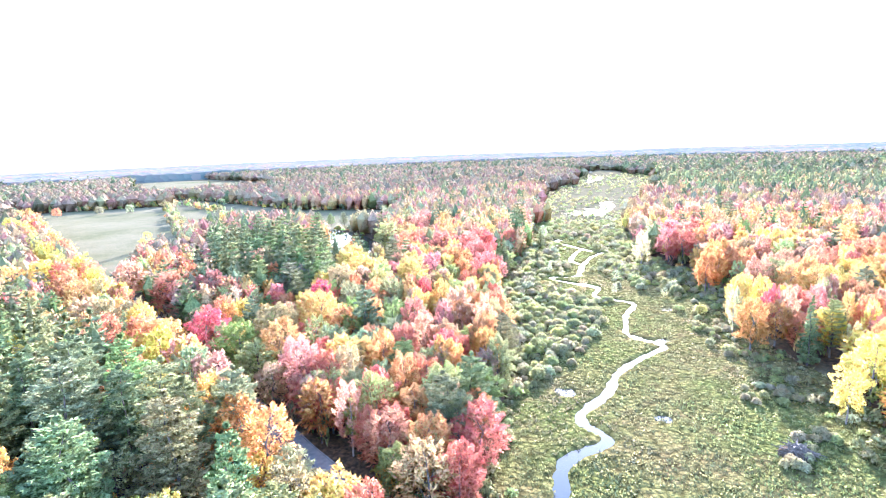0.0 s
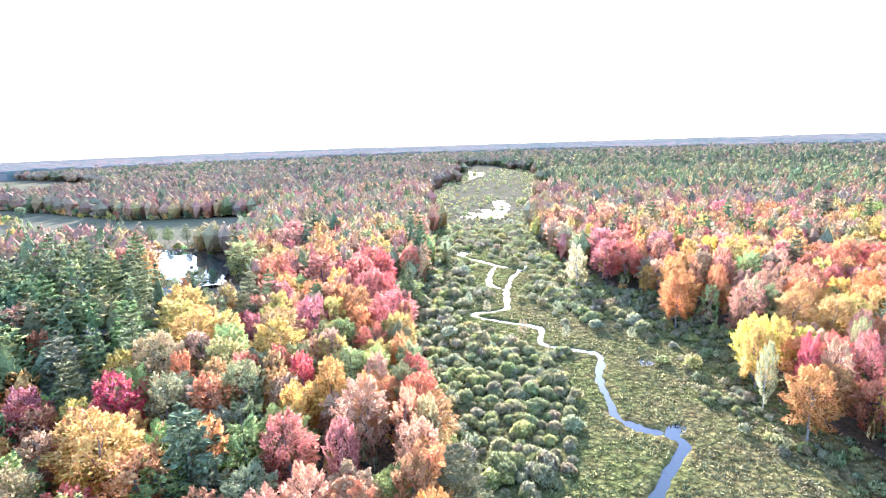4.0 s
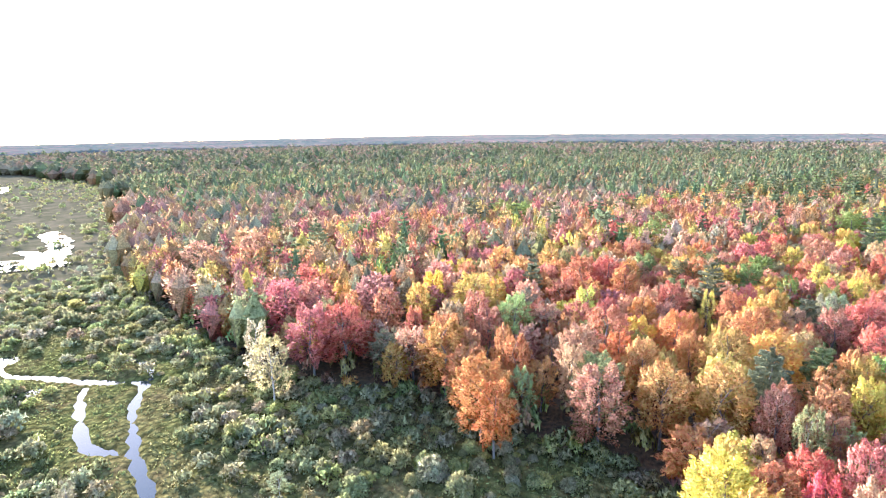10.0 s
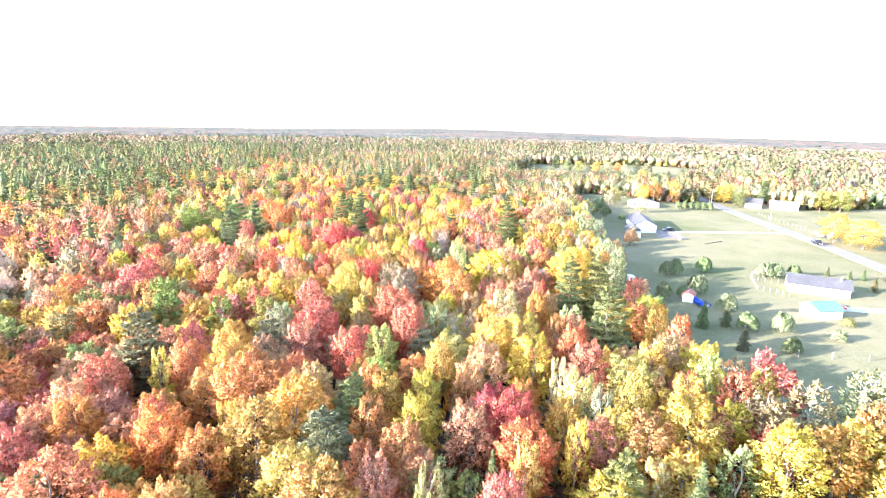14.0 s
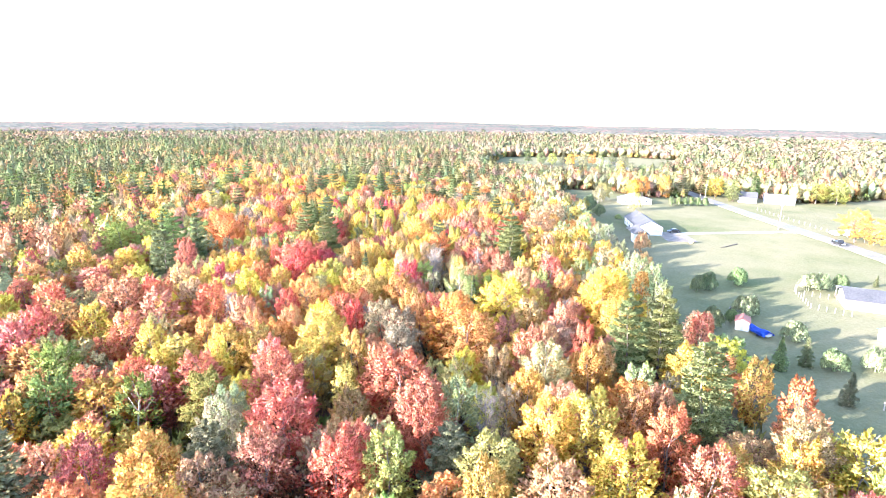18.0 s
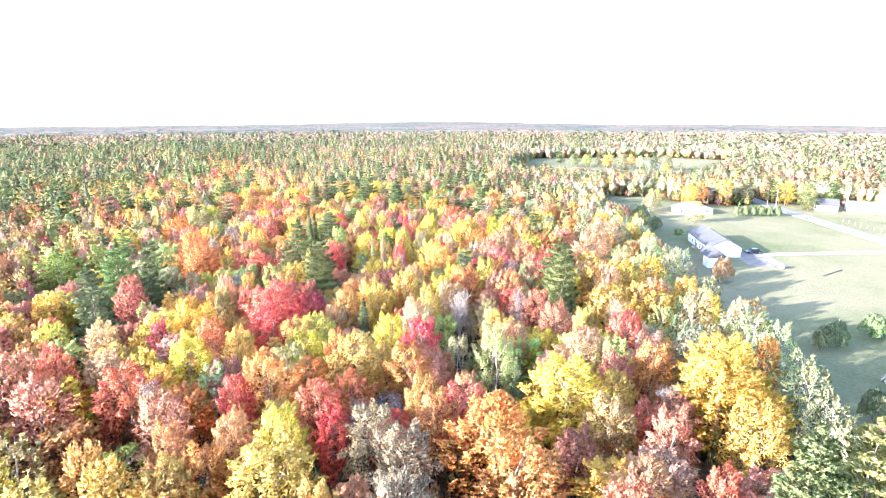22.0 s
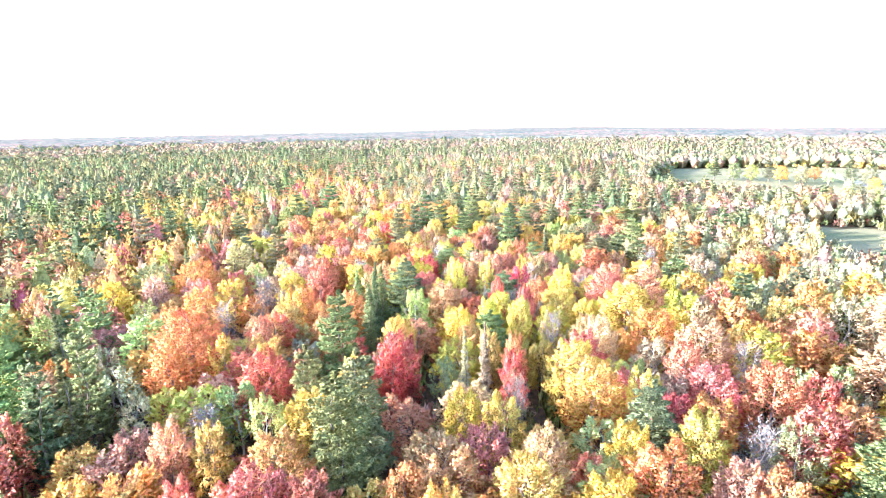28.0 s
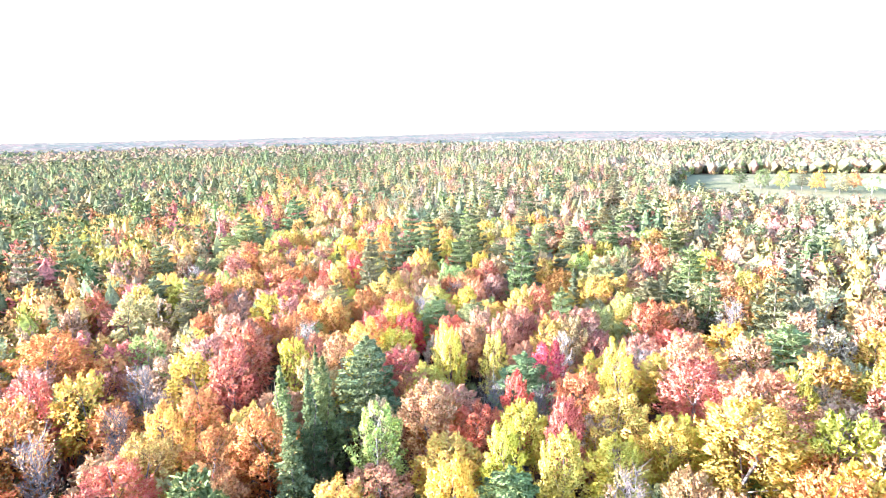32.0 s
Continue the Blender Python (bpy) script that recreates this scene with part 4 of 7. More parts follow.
plant('maple', 228.1, 11.6, 13.0, 3.3, 'rose')
plant('birch', 234.2, 17.2, 12.6, 2.2, 'yellow')
plant('bare', 240.8, 19.7, 12.0, 2.3, 'sage')
plant('maple', 233.4, 32.1, 12.1, 1.8, 'crimson')
plant('pine', 288.2, 29.4, 17.5, 3.9, 'pale_pine', 1)
plant('pine', 274.0, 3.8, 17.5, 4.5, 'pine', 1)
plant('pine', 302.9, -1.3, 17.5, 4.7, 'pine', 1)
plant('pine', 310.5, 11.7, 17.5, 4.7, 'pine', 1)
plant('pine', 331.5, 47.7, 17.5, 4.8, 'pine', 1)
plant('pine', 315.7, 90.5, 17.5, 3.8, 'pine', 1)
plant('pine', 340.8, -82.7, 17.5, 5.1, 'pine', 1)
plant('pine', 308.0, -62.8, 17.5, 3.8, 'pine', 1)
plant('pine', 367.7, -77.8, 17.5, 5.2, 'pine', 1)
plant('pine', 365.3, -44.2, 17.5, 5.2, 'pine', 1)
plant('pine', 337.2, -41.8, 17.5, 4.6, 'pine', 1)
plant('pine', 351.4, 31.7, 17.5, 5.2, 'pine', 1)
plant('pine', 318.7, 84.5, 17.5, 3.3, 'pine', 1)
plant('oak', 274.2, 88.0, 12.9, 3.7, 'sage', 1)
plant('spruce', 209.2, 48.9, 14.5, 1.6, 'sage')
plant('spruce', 208.3, 52.2, 14.5, 1.6, 'sage')
plant('maple', 205.6, 7.4, 12.7, 2.9, 'gold', 1)
plant('maple', 204.0, -1.1, 12.2, 2.0, 'gold', 1)
plant('birch', 234.5, -26.8, 12.6, 3.2, 'cream', 1)
plant('birch', 249.7, 88.1, 12.6, 2.4, 'lime', 1)
plant('birch', 230.9, -49.8, 12.6, 3.2, 'mint', 1)
plant('maple', 206.1, 46.7, 12.1, 1.8, 'crimson')
plant('bare', 246.0, 70.5, 12.0, 2.2, 'brown', 1)
plant('bare', 243.9, 76.8, 12.0, 2.4, 'brown', 1)
plant('maple', -49.7, 106.8, 14.0, 5.0, 'crimson')
plant('maple', -77.3, 145.9, 14.0, 5.0, 'rose', 1)
plant('maple', -40.6, 99.4, 13.6, 4.3, 'green')
plant('maple', -7.7, 83.4, 12.6, 2.7, 'orange')
plant('maple', -25.8, 158.6, 14.0, 5.0, 'gold')
plant('maple', -84.5, 121.5, 14.0, 5.0, 'peach', 1)
plant('maple', -244.3, 302.0, 14.0, 5.0, 'yellow', 1)
plant('maple', -126.6, 165.9, 14.0, 5.0, 'yellow', 1)
plant('maple', -131.3, 159.5, 14.0, 5.0, 'gold', 1)
plant('maple', -97.4, 161.7, 14.0, 5.0, 'peach', 1)
plant('maple', -12.0, 93.7, 12.8, 3.1, 'gold')
plant('maple', -36.4, 109.0, 14.0, 5.0, 'olive')
plant('maple', -26.6, 89.9, 13.4, 3.9, 'peach')
plant('birch', -14.8, 72.7, 12.6, 2.4, 'peach')
plant('maple', 2.1, 120.4, 13.3, 3.9, 'peach')
plant('maple', 11.7, 160.4, 14.0, 5.0, 'rose')
plant('maple', -2.1, 201.2, 14.0, 5.0, 'rose', 1)
plant('pine', -60.2, 83.7, 17.5, 5.2, 'pine')
plant('pine', -62.2, 73.9, 17.5, 5.2, 'pine', 1)
plant('pine', -44.2, 67.9, 17.5, 5.2, 'pine')
plant('pine', -33.4, 63.0, 17.5, 4.9, 'pine')
plant('pine', -23.1, 50.9, 17.5, 3.5, 'pine', 1)
plant('pine', -43.7, 54.0, 17.5, 4.6, 'pine', 1)
plant('maple', 61.6, 78.3, 12.5, 2.5, 'yellow', 1)
plant('spruce', 70.6, 101.2, 14.5, 2.6, 'pine')
plant('maple', -61.7, 173.3, 14.0, 5.0, 'brown', 1)
plant('maple', -65.1, 145.1, 14.0, 5.0, 'rose', 1)
plant('birch', -44.5, 100.9, 12.6, 3.2, 'green', 1)
plant('maple', -32.4, 99.1, 13.6, 4.4, 'orange')
plant('maple', -29.2, 118.5, 14.0, 5.0, 'gold')
plant('birch', -26.6, 104.1, 12.6, 3.2, 'olive', 1)
plant('maple', -5.2, 103.1, 12.7, 2.9, 'peach')
plant('maple', 7.7, 110.1, 12.7, 2.8, 'peach')
plant('maple', -30.5, 167.6, 14.0, 5.0, 'gold', 1)
plant('maple', -10.4, 145.8, 14.0, 5.0, 'gold')
plant('maple', -18.8, 143.9, 13.2, 3.7, 'lime', 1)
plant('maple', -10.0, 136.1, 12.3, 2.2, 'orange', 1)
plant('maple', -13.5, 201.7, 14.0, 5.0, 'red', 1)
plant('spruce', 19.5, 181.8, 14.5, 2.8, 'pine', 1)
plant('maple', 13.5, 206.5, 14.0, 5.0, 'red', 1)
plant('oak', 27.8, 252.6, 13.6, 6.0, 'olive', 1)
plant('maple', -10.6, 268.1, 14.0, 5.0, 'rose', 1)
plant('oak', -26.1, 233.5, 13.6, 6.0, 'lime', 1)
plant('pine', -34.3, 150.7, 17.5, 3.8, 'pine', 1)
plant('maple', -25.0, 141.7, 12.1, 1.9, 'orange', 1)
plant('maple', -19.0, 135.9, 12.6, 2.7, 'orange', 1)
plant('maple', 78.1, 157.4, 13.5, 4.2, 'orange')
plant('maple', 8.4, 193.9, 14.0, 5.0, 'rose', 1)
plant('maple', 10.5, 139.8, 12.3, 2.1, 'orange')
plant('maple', -20.3, 158.1, 13.2, 3.6, 'gold', 1)
plant('maple', 0.1, 211.4, 14.0, 5.0, 'orange', 1)
plant('pine', -52.2, 197.3, 17.5, 5.2, 'pine', 1)
plant('maple', 14.9, 197.6, 13.1, 3.6, 'crimson', 1)
plant('pine', 124.1, 236.4, 17.5, 5.2, 'pine', 1)
plant('maple', 90.1, 201.3, 14.0, 5.0, 'rose', 1)
plant('maple', 71.3, 127.0, 13.2, 3.7, 'yellow')
plant('maple', 136.4, 157.9, 14.0, 5.0, 'red')
plant('maple', 95.2, 129.8, 13.1, 3.4, 'gold')
plant('maple', 114.8, 126.9, 13.9, 4.8, 'orange')
plant('maple', 100.9, 257.0, 14.0, 5.0, 'peach', 1)
plant('maple', 115.8, 253.4, 14.0, 5.0, 'peach', 1)
plant('maple', 95.6, 149.8, 13.2, 3.7, 'brown')
plant('maple', 99.1, 212.9, 13.3, 3.8, 'red', 1)
plant('maple', 83.2, 187.8, 14.0, 5.0, 'red')
plant('maple', 76.1, 127.0, 12.5, 2.5, 'yellow')
plant('oak', 194.2, 159.9, 13.6, 6.0, 'green', 1)
plant('birch', 107.4, 132.0, 12.6, 1.7, 'yellow')
plant('spruce', 239.4, 98.0, 14.5, 2.8, 'pine', 1)
plant('spruce', 232.3, 56.3, 14.5, 2.8, 'pine')
plant('birch', 168.7, 179.1, 12.6, 3.2, 'yellow', 1)
plant('birch', 165.6, 116.6, 12.6, 3.2, 'lime', 1)
plant('oak', 140.8, 116.8, 12.8, 3.4, 'green')
plant('maple', 165.7, 91.9, 13.4, 3.9, 'gold')
plant('maple', 165.8, 249.3, 14.0, 5.0, 'rose', 1)
plant('maple', 120.3, 261.8, 14.0, 5.0, 'peach', 1)
plant('maple', 125.1, 127.3, 13.2, 3.7, 'gold')
plant('maple', 140.2, 108.5, 13.3, 3.9, 'red')
plant('maple', 70.0, 84.3, 13.1, 3.5, 'yellow')
plant('maple', 78.7, 88.8, 13.4, 4.0, 'gold')
plant('birch', 73.4, 69.2, 12.6, 3.2, 'cream', 1)
plant('birch', 70.3, 60.4, 12.6, 3.2, 'cream', 1)
plant('birch', 91.4, 93.5, 12.6, 2.8, 'cream')
plant('maple', 123.4, 98.3, 13.2, 3.6, 'red')
plant('birch', 134.3, 117.7, 12.6, 2.9, 'sage')
plant('oak', 152.2, 131.0, 12.8, 3.2, 'green', 1)
plant('maple', 176.3, 123.5, 12.7, 2.9, 'yellow', 1)
plant('maple', 178.0, 130.5, 12.9, 3.2, 'red', 1)
plant('maple', 131.8, 49.9, 14.0, 5.0, 'yellow')
plant('maple', 148.7, 97.6, 13.5, 4.2, 'gold')
plant('pine', 220.2, 100.0, 17.5, 4.9, 'pine')
plant('birch', 127.8, 37.8, 12.6, 3.2, 'mint', 1)
plant('birch', 118.4, 52.7, 12.6, 2.5, 'mint', 1)
plant('birch', 165.2, 2.7, 12.6, 3.2, 'mint', 1)
plant('maple', 193.0, -11.1, 14.0, 5.0, 'peach')
plant('maple', 109.3, 86.2, 13.2, 3.7, 'yellow')
plant('spruce', 241.3, 51.1, 14.5, 2.8, 'pine')
plant('maple', 191.0, 81.2, 14.0, 5.0, 'red')
plant('maple', 190.1, 93.8, 13.3, 3.9, 'yellow')
plant('maple', 135.4, 96.1, 12.6, 2.7, 'rose')
plant('maple', 133.7, 102.5, 12.1, 1.9, 'gold')
plant('spruce', 216.6, 105.2, 14.5, 2.8, 'pine', 1)
plant('birch', 154.0, 65.4, 12.6, 2.9, 'cream')
plant('maple', 147.7, 80.1, 12.4, 2.3, 'orange')
plant('bare', 172.6, 56.4, 12.0, 2.6, 'brown')
plant('maple', 149.1, 43.3, 12.8, 2.9, 'red')
plant('maple', 237.2, 82.0, 13.9, 4.8, 'orange')
plant('maple', 186.5, 65.7, 12.6, 2.7, 'yellow')
plant('birch', 177.5, -8.4, 12.6, 3.2, 'mint', 1)
plant('birch', 147.6, 26.6, 12.6, 3.2, 'cream', 1)
plant('maple', 215.0, 99.0, 12.7, 2.8, 'red', 1)
plant('pine', 224.6, 93.3, 17.5, 2.9, 'pine', 1)
plant('maple', 199.4, 75.9, 13.0, 3.3, 'orange')
plant('maple', 140.7, 49.9, 12.7, 2.8, 'gold')
plant('pine', 198.4, 70.4, 17.5, 4.5, 'pine')
plant('maple', 200.0, 56.8, 12.3, 2.2, 'yellow')
plant('bare', 201.0, 49.8, 12.0, 2.0, 'brown')
plant('maple', 197.3, 41.7, 13.2, 3.7, 'gold')
plant('pine', 216.3, 96.0, 17.5, 2.6, 'pine', 1)
plant('maple', 207.3, 84.6, 12.3, 2.1, 'peach')
plant('maple', 205.5, 80.9, 12.2, 2.0, 'gold')
plant('birch', 207.6, 75.4, 12.6, 2.3, 'lime')
plant('oak', 247.5, 100.8, 12.8, 3.3, 'green', 1)
plant('bare', 195.2, 18.7, 12.0, 2.8, 'brown', 1)
plant('maple', 185.3, 39.1, 12.6, 2.6, 'yellow')
plant('bare', 182.4, 34.8, 12.0, 2.4, 'white')
plant('birch', 198.3, -8.9, 12.6, 3.2, 'mint', 1)
plant('maple', 189.5, 54.3, 12.6, 2.7, 'peach')
plant('maple', 261.0, 56.9, 13.0, 3.4, 'red', 1)
plant('maple', 184.9, 21.3, 12.4, 2.4, 'red', 1)
plant('maple', 218.7, 13.4, 13.8, 4.7, 'peach')
plant('maple', 252.6, 59.3, 12.8, 3.0, 'red', 1)
plant('spruce', 239.2, 53.1, 14.5, 2.2, 'pine')
plant('maple', 269.0, 79.6, 13.8, 4.6, 'orange')
plant('bare', 255.9, 68.8, 12.0, 2.3, 'grey', 1)
plant('maple', 236.9, 57.9, 12.9, 3.1, 'orange')
plant('maple', 225.6, 38.8, 12.2, 2.0, 'yellow')
plant('maple', 246.7, 33.7, 12.3, 2.2, 'yellow')
plant('maple', 224.9, 14.7, 13.3, 3.9, 'rose')
plant('pine', 268.5, 7.4, 17.5, 3.6, 'pine', 1)
plant('pine', 282.2, 32.1, 17.5, 3.1, 'pine', 1)
plant('pine', 303.7, 10.0, 17.5, 3.7, 'pine', 1)
plant('pine', 290.8, 5.5, 17.5, 3.4, 'pine', 1)
plant('spruce', 327.5, -81.8, 14.5, 2.8, 'pine', 1)
plant('birch', 266.7, 63.9, 12.6, 2.3, 'sage', 1)
plant('birch', 230.9, 20.3, 12.6, 2.5, 'yellow')
plant('pine', 291.9, 23.2, 17.5, 2.9, 'pine', 1)
plant('bare', 238.9, -9.6, 12.0, 2.9, 'grey', 1)
plant('maple', 257.1, 79.3, 12.6, 2.7, 'red', 1)
plant('maple', 226.6, 31.0, 12.2, 1.9, 'red')


# a close row along the road, hiding it from the south-west, and tall pines before it
RX, RY = -0.65, 0.76
for i in range(88):
    d = 14 + 4.3 * i + random.uniform(-1, 1)
    side = 6.4 + random.uniform(0, 4.0) + (5.0 if i % 3 == 0 else 0.0)
    x, y = -15.1 + RX * d - RY * side, 63.6 + RY * d + RX * side
    kind, colour = random.choices((("maple", "orange"), ("maple", "yellow"), ("maple", "gold"), ("oak", "olive"), ("maple", "peach"), ("pine", "pale_pine"), ("maple", "red")), (2, 2.4, 2, 1, 1.4, 1.2 if d < 90 else 0.3, 0.7))[0]
    h = random.uniform(12.5, 15.0) + (3.0 if kind == "pine" else 0.0)
    if d < 150:
        plant(kind, x, y, h, random.uniform(3.0, 4.2), colour, 1)
    else:
        ROADSIDE.append((kind, colour, x, y, h, random.uniform(3.0, 4.2)))
for d, side in ((6, 6.6), (11, 8.2), (20, 5.8), (30, 5.6), (42, 5.6), (56, 5.8)):
    plant("maple", -15.1 + RX * d - RY * side, 63.6 + RY * d + RX * side, 13.5, 3.6, random.choice(("orange", "gold", "yellow", "peach")), 1)
for x, y, h, r, c in ((-49.3, 63.8, 20.5, 6.4, "pale_pine"), (-46.8, 73.4, 20.0, 5.6, "pale_pine"), (-38.2, 67.5, 18.5, 5.6, "pale_pine"), (-33.0, 58.0, 18.0, 5.4, "pale_pine"), (-57.0, 77.0, 19.0, 5.6, "pine"), (-62.0, 66.0, 20.0, 5.6, "pine"), (-41.0, 52.0, 18.5, 5.4, "pale_pine"), (-30.0, 70.0, 16.0, 4.6, "pale_pine")):
    plant("pine", x, y, h, r, c, 0)


# ---- the rest of the woods ----
GROWN = np.array(PLANTED)
# the stretch of country that is passed closely
CLOSE_LINE = [(10, 85), (25, 125), (60, 130), (106, 124), (108, 97), (162, 68), (222, 45), (285, 14)]


def palette(x, y, edge, patch, far):
    """Mixture of trees by place: pine belt to the east, pale aspens along the field's edge, reds by the marsh."""
    if far < 260 and y > 0 and (inside(PINE_STAND, x, y) or (x < -5 and y < 122 and y < 40 - 1.08 * x)):
        return [("pine", "pine", 6), ("pine", "pale_pine", 1.5), ("oak", "olive", 0.4)] if y > 125 else [("pine", "pale_pine", 3), ("maple", "orange", 1.6), ("maple", "gold", 1.2), ("maple", "yellow", 1.2), ("oak", "olive", 1.0)]
    south = 100 + 0.25 * (300 - x) if x < 330 else 92 - 0.6 * (x - 330)
    belt = x > 165 and math.hypot(x - 40, y - 140) > 262 + 36 * patch + random.gauss(0, 20) and y > south + 28 * patch + random.gauss(0, 24)
    if edge < 16 and x > 100:
        return [("birch", "mint", 5), ("birch", "cream", 2.4), ("maple", "yellow", 2), ("maple", "orange", 1.3), ("maple", "peach", 1.4), ("birch", "sage", 1.2)]
    if belt and far < 700:
        p = max(1.2, 4.6 + 4 * patch)
        return [("pine", "pine", p * 0.7), ("pine", "pale_pine", p * 0.5), ("spruce", "pine", p * 0.3), ("oak", "green", 1.2), ("maple", "orange", 1.6), ("maple", "gold", 1.7), ("maple", "red", 0.7), ("maple", "peach", 1.9), ("oak", "olive", 1.2), ("oak", "lime", 1.2), ("maple", "yellow", 0.6)]
    if far >= 700:
        return [("pine", "pine", 1.6 + 2.0 * patch), ("oak", "olive", 1.2), ("maple", "peach", 3.0), ("maple", "orange", 1.6), ("maple", "rose", 1.2), ("maple", "gold", 1.6), ("oak", "lime", 1.4), ("birch", "sage", 1.4), ("maple", "brown", 2.0)]
    if y < 0 and x < 330 and y > -110:
        return [("birch", "mint", 1.2), ("oak", "lime", 1.2), ("pine", "pine", max(0.2, 0.8 + 1.6 * patch)), ("pine", "pale_pine", 0.7), ("maple", "yellow", 1.7), ("maple", "gold", 1.7), ("maple", "peach", 2.0), ("birch", "cream", 1.6), ("maple", "brown", 1.2), ("maple", "rose", 1.2), ("oak", "olive", 0.9), ("birch", "sage", 1.2), ("maple", "orange", 1.4)]
    if y < 0:
        return [("birch", "mint", 2.6), ("oak", "lime", 1.6), ("pine", "pine", max(0.2, 1.1 + 1.8 * patch)), ("pine", "pale_pine", 1.0), ("maple", "yellow", 0.7), ("maple", "gold", 0.9), ("maple", "peach", 2.2), ("birch", "cream", 1.2), ("maple", "brown", 1.9), ("maple", "rose", 0.8), ("oak", "olive", 1.8), ("birch", "sage", 2.4), ("maple", "orange", 0.7)]
    if x < 15 and y < 160:
        return [("oak", "olive", 2.6), ("maple", "brown", 2.0), ("oak", "green", 1.2), ("maple", "red", 1.4), ("maple", "rose", 0.9), ("maple", "orange", 1.5), ("maple", "gold", 0.9), ("oak", "lime", 1.0), ("pine", "pine", 0.8)]
    if x < 50:
        return [("maple", "rose", 1.8), ("maple", "peach", 2.2), ("maple", "orange", 1.8), ("maple", "gold", 1.7), ("maple", "red", 1.2), ("oak", "olive", 1.3), ("oak", "lime", 1.2), ("pine", "pine", 0.5 + 0.7 * max(0, patch)), ("maple", "brown", 1.0), ("birch", "sage", 0.6)]
    if y > 115:
        return [("maple", "rose", 1.6), ("maple", "red", 1.5), ("maple", "orange", 2.4), ("maple", "gold", 1.8), ("maple", "peach", 2.2), ("maple", "brown", 1.0), ("oak", "olive", 0.7), ("oak", "green", 0.4), ("birch", "cream", 0.6), ("pine", "pine", 0.35), ("maple", "yellow", 0.8)]
    e = min(1.0, max(0.0, (x - 150) / 70))
    w = min(1.0, max(0.0, (edge - 22) / 25)) * (1 - 0.7 * e)
    return [("maple", "red", 0.8 + 1.8 * w), ("maple", "rose", 1.0 + 1.0 * w), ("maple", "orange", 2.0 + 1.4 * w), ("maple", "gold", 2.8 - 0.9 * w + 0.6 * e), ("maple", "yellow", 2.7 - 1.6 * w + 0.9 * e), ("maple", "peach", 2.4), ("maple", "brown", 0.9), ("maple", "crimson", 0.1 + 0.5 * w),
            ("birch", "cream", 1.5 - 0.7 * w), ("birch", "mint", 0.5 * e), ("birch", "lime", 0.9), ("oak", "lime", 0.5), ("bare", "grey", 0.8), ("pine", "pine", 0.15 + 1.5 * max(0, patch) * (0.4 + e)), ("pine", "pale_pine", 0.1 + 0.35 * e), ("spruce", "pine", 0.15)]


def pick(choices):
    k = random.uniform(0, sum(max(0, c[2]) for c in choices))
    for c in choices:
        k -= max(0, c[2])
        if k <= 0:
            return c[0], c[1]
    return choices[0][:2]


def open_land(x, y):
    """True where no woods grow."""
    far_ = np.clip((y - 230) / 60, 0, 1)
    o = inside(MARSH_EDGE, x + far_ * (9 * waves(x, y, 0.06, 2) + 4 * waves(x, y, 0.25, 1)), y + far_ * 10 * waves(x, y, 0.05, 7)) | (reach(ROAD_LINE, x, y) < np.where(x < 45, 3.4, 5.8)) | inside(POND, x, y) | (reach(POND, x, y, True) < 3)
    for poly in (HOME_FIELD, FAR_FIELD, WEST_FIELD, POND_FIELD, NORTH_FIELD, YARD):
        o |= inside(poly, x, y)
    return o


def lattice(lo_x, hi_x, lo_y, hi_y, step, jitter=0.36):
    X, Y = np.meshgrid(np.arange(lo_x, hi_x, step), np.arange(lo_y, hi_y, step * 0.87))
    X[1::2] += step / 2
    X, Y = X.ravel(), Y.ravel()
    X = X + rng.uniform(-jitter, jitter, X.size) * step
    Y = Y + rng.uniform(-jitter, jitter, Y.size) * step
    return X, Y


SIZES = {"maple": (12.9, 3.35), "oak": (12.8, 3.8), "birch": (12.0, 2.9), "bare": (11.5, 2.7), "pine": (16.2, 4.4), "spruce": (13.8, 2.5)}
WOODS = {2: ROADSIDE, 3: [], 4: []}


def seen_sector(x, y):
    """The south-west is country that the flight leaves behind."""
    return ~((x < 60) & (y < 24)) & ~((x < 70) & (y < -20)) & ~((x < -60) & (y < 24 - 0.9 * (x + 60)))


def survey(X, Y):
    return zip(X, Y, level(X, Y), reach(HOME_FIELD, X, Y, True), waves(X, Y, 0.045, 5), np.hypot(X - 80, Y - 100), reach(CLOSE_LINE, X, Y), seen_sector(X, Y))


X, Y = lattice(-420, 700, -420, 700, 5.0)
keep = ~open_land(X, Y)
X, Y = X[keep], Y[keep]
crowded = np.zeros(X.shape, bool)
for gx_, gy_, gr_ in GROWN:
    crowded |= np.hypot(X - gx_, Y - gy_) < 0.8 * gr_ + 1.7
X, Y = X[~crowded], Y[~crowded]
for x, y, z, edge, patch, far, d, s in survey(X, Y):
    kind, colour = pick(palette(x, y, edge, patch, far))
    h, r = SIZES[kind]
    h, r = h * random.uniform(0.76, 1.1), r * random.uniform(0.7, 1.15)
    if reach(FAR_FIELD, x, y, True) < 45 or (y < -60 and edge < 40):
        h *= 0.8
    if not s:
        if random.random() < 0.2:
            WOODS[3 if far < 220 else 4].append((kind, colour, x, y, h, r * 1.3))
    elif d < (76 if x < 230 else 62):
        plant(kind, x, y, h * 0.88, r, colour, 0 if d < 30 else 1, z)
    elif d < (290 if x > 60 and -260 < y < 20 else 150):
        WOODS[2].append((kind, colour, x, y, h, r))
    elif d < (540 if x > 200 and y < -150 else 400 if x > 150 else 330):
        if random.random() < 0.86:
            WOODS[3].append((kind, colour, x, y, h, r * 1.28))
    elif random.random() < 0.36:
        WOODS[4].append((kind, colour, x, y, h, r * 1.75))
X, Y = lattice(-900, 1300, -1100, 1300, 11.5)
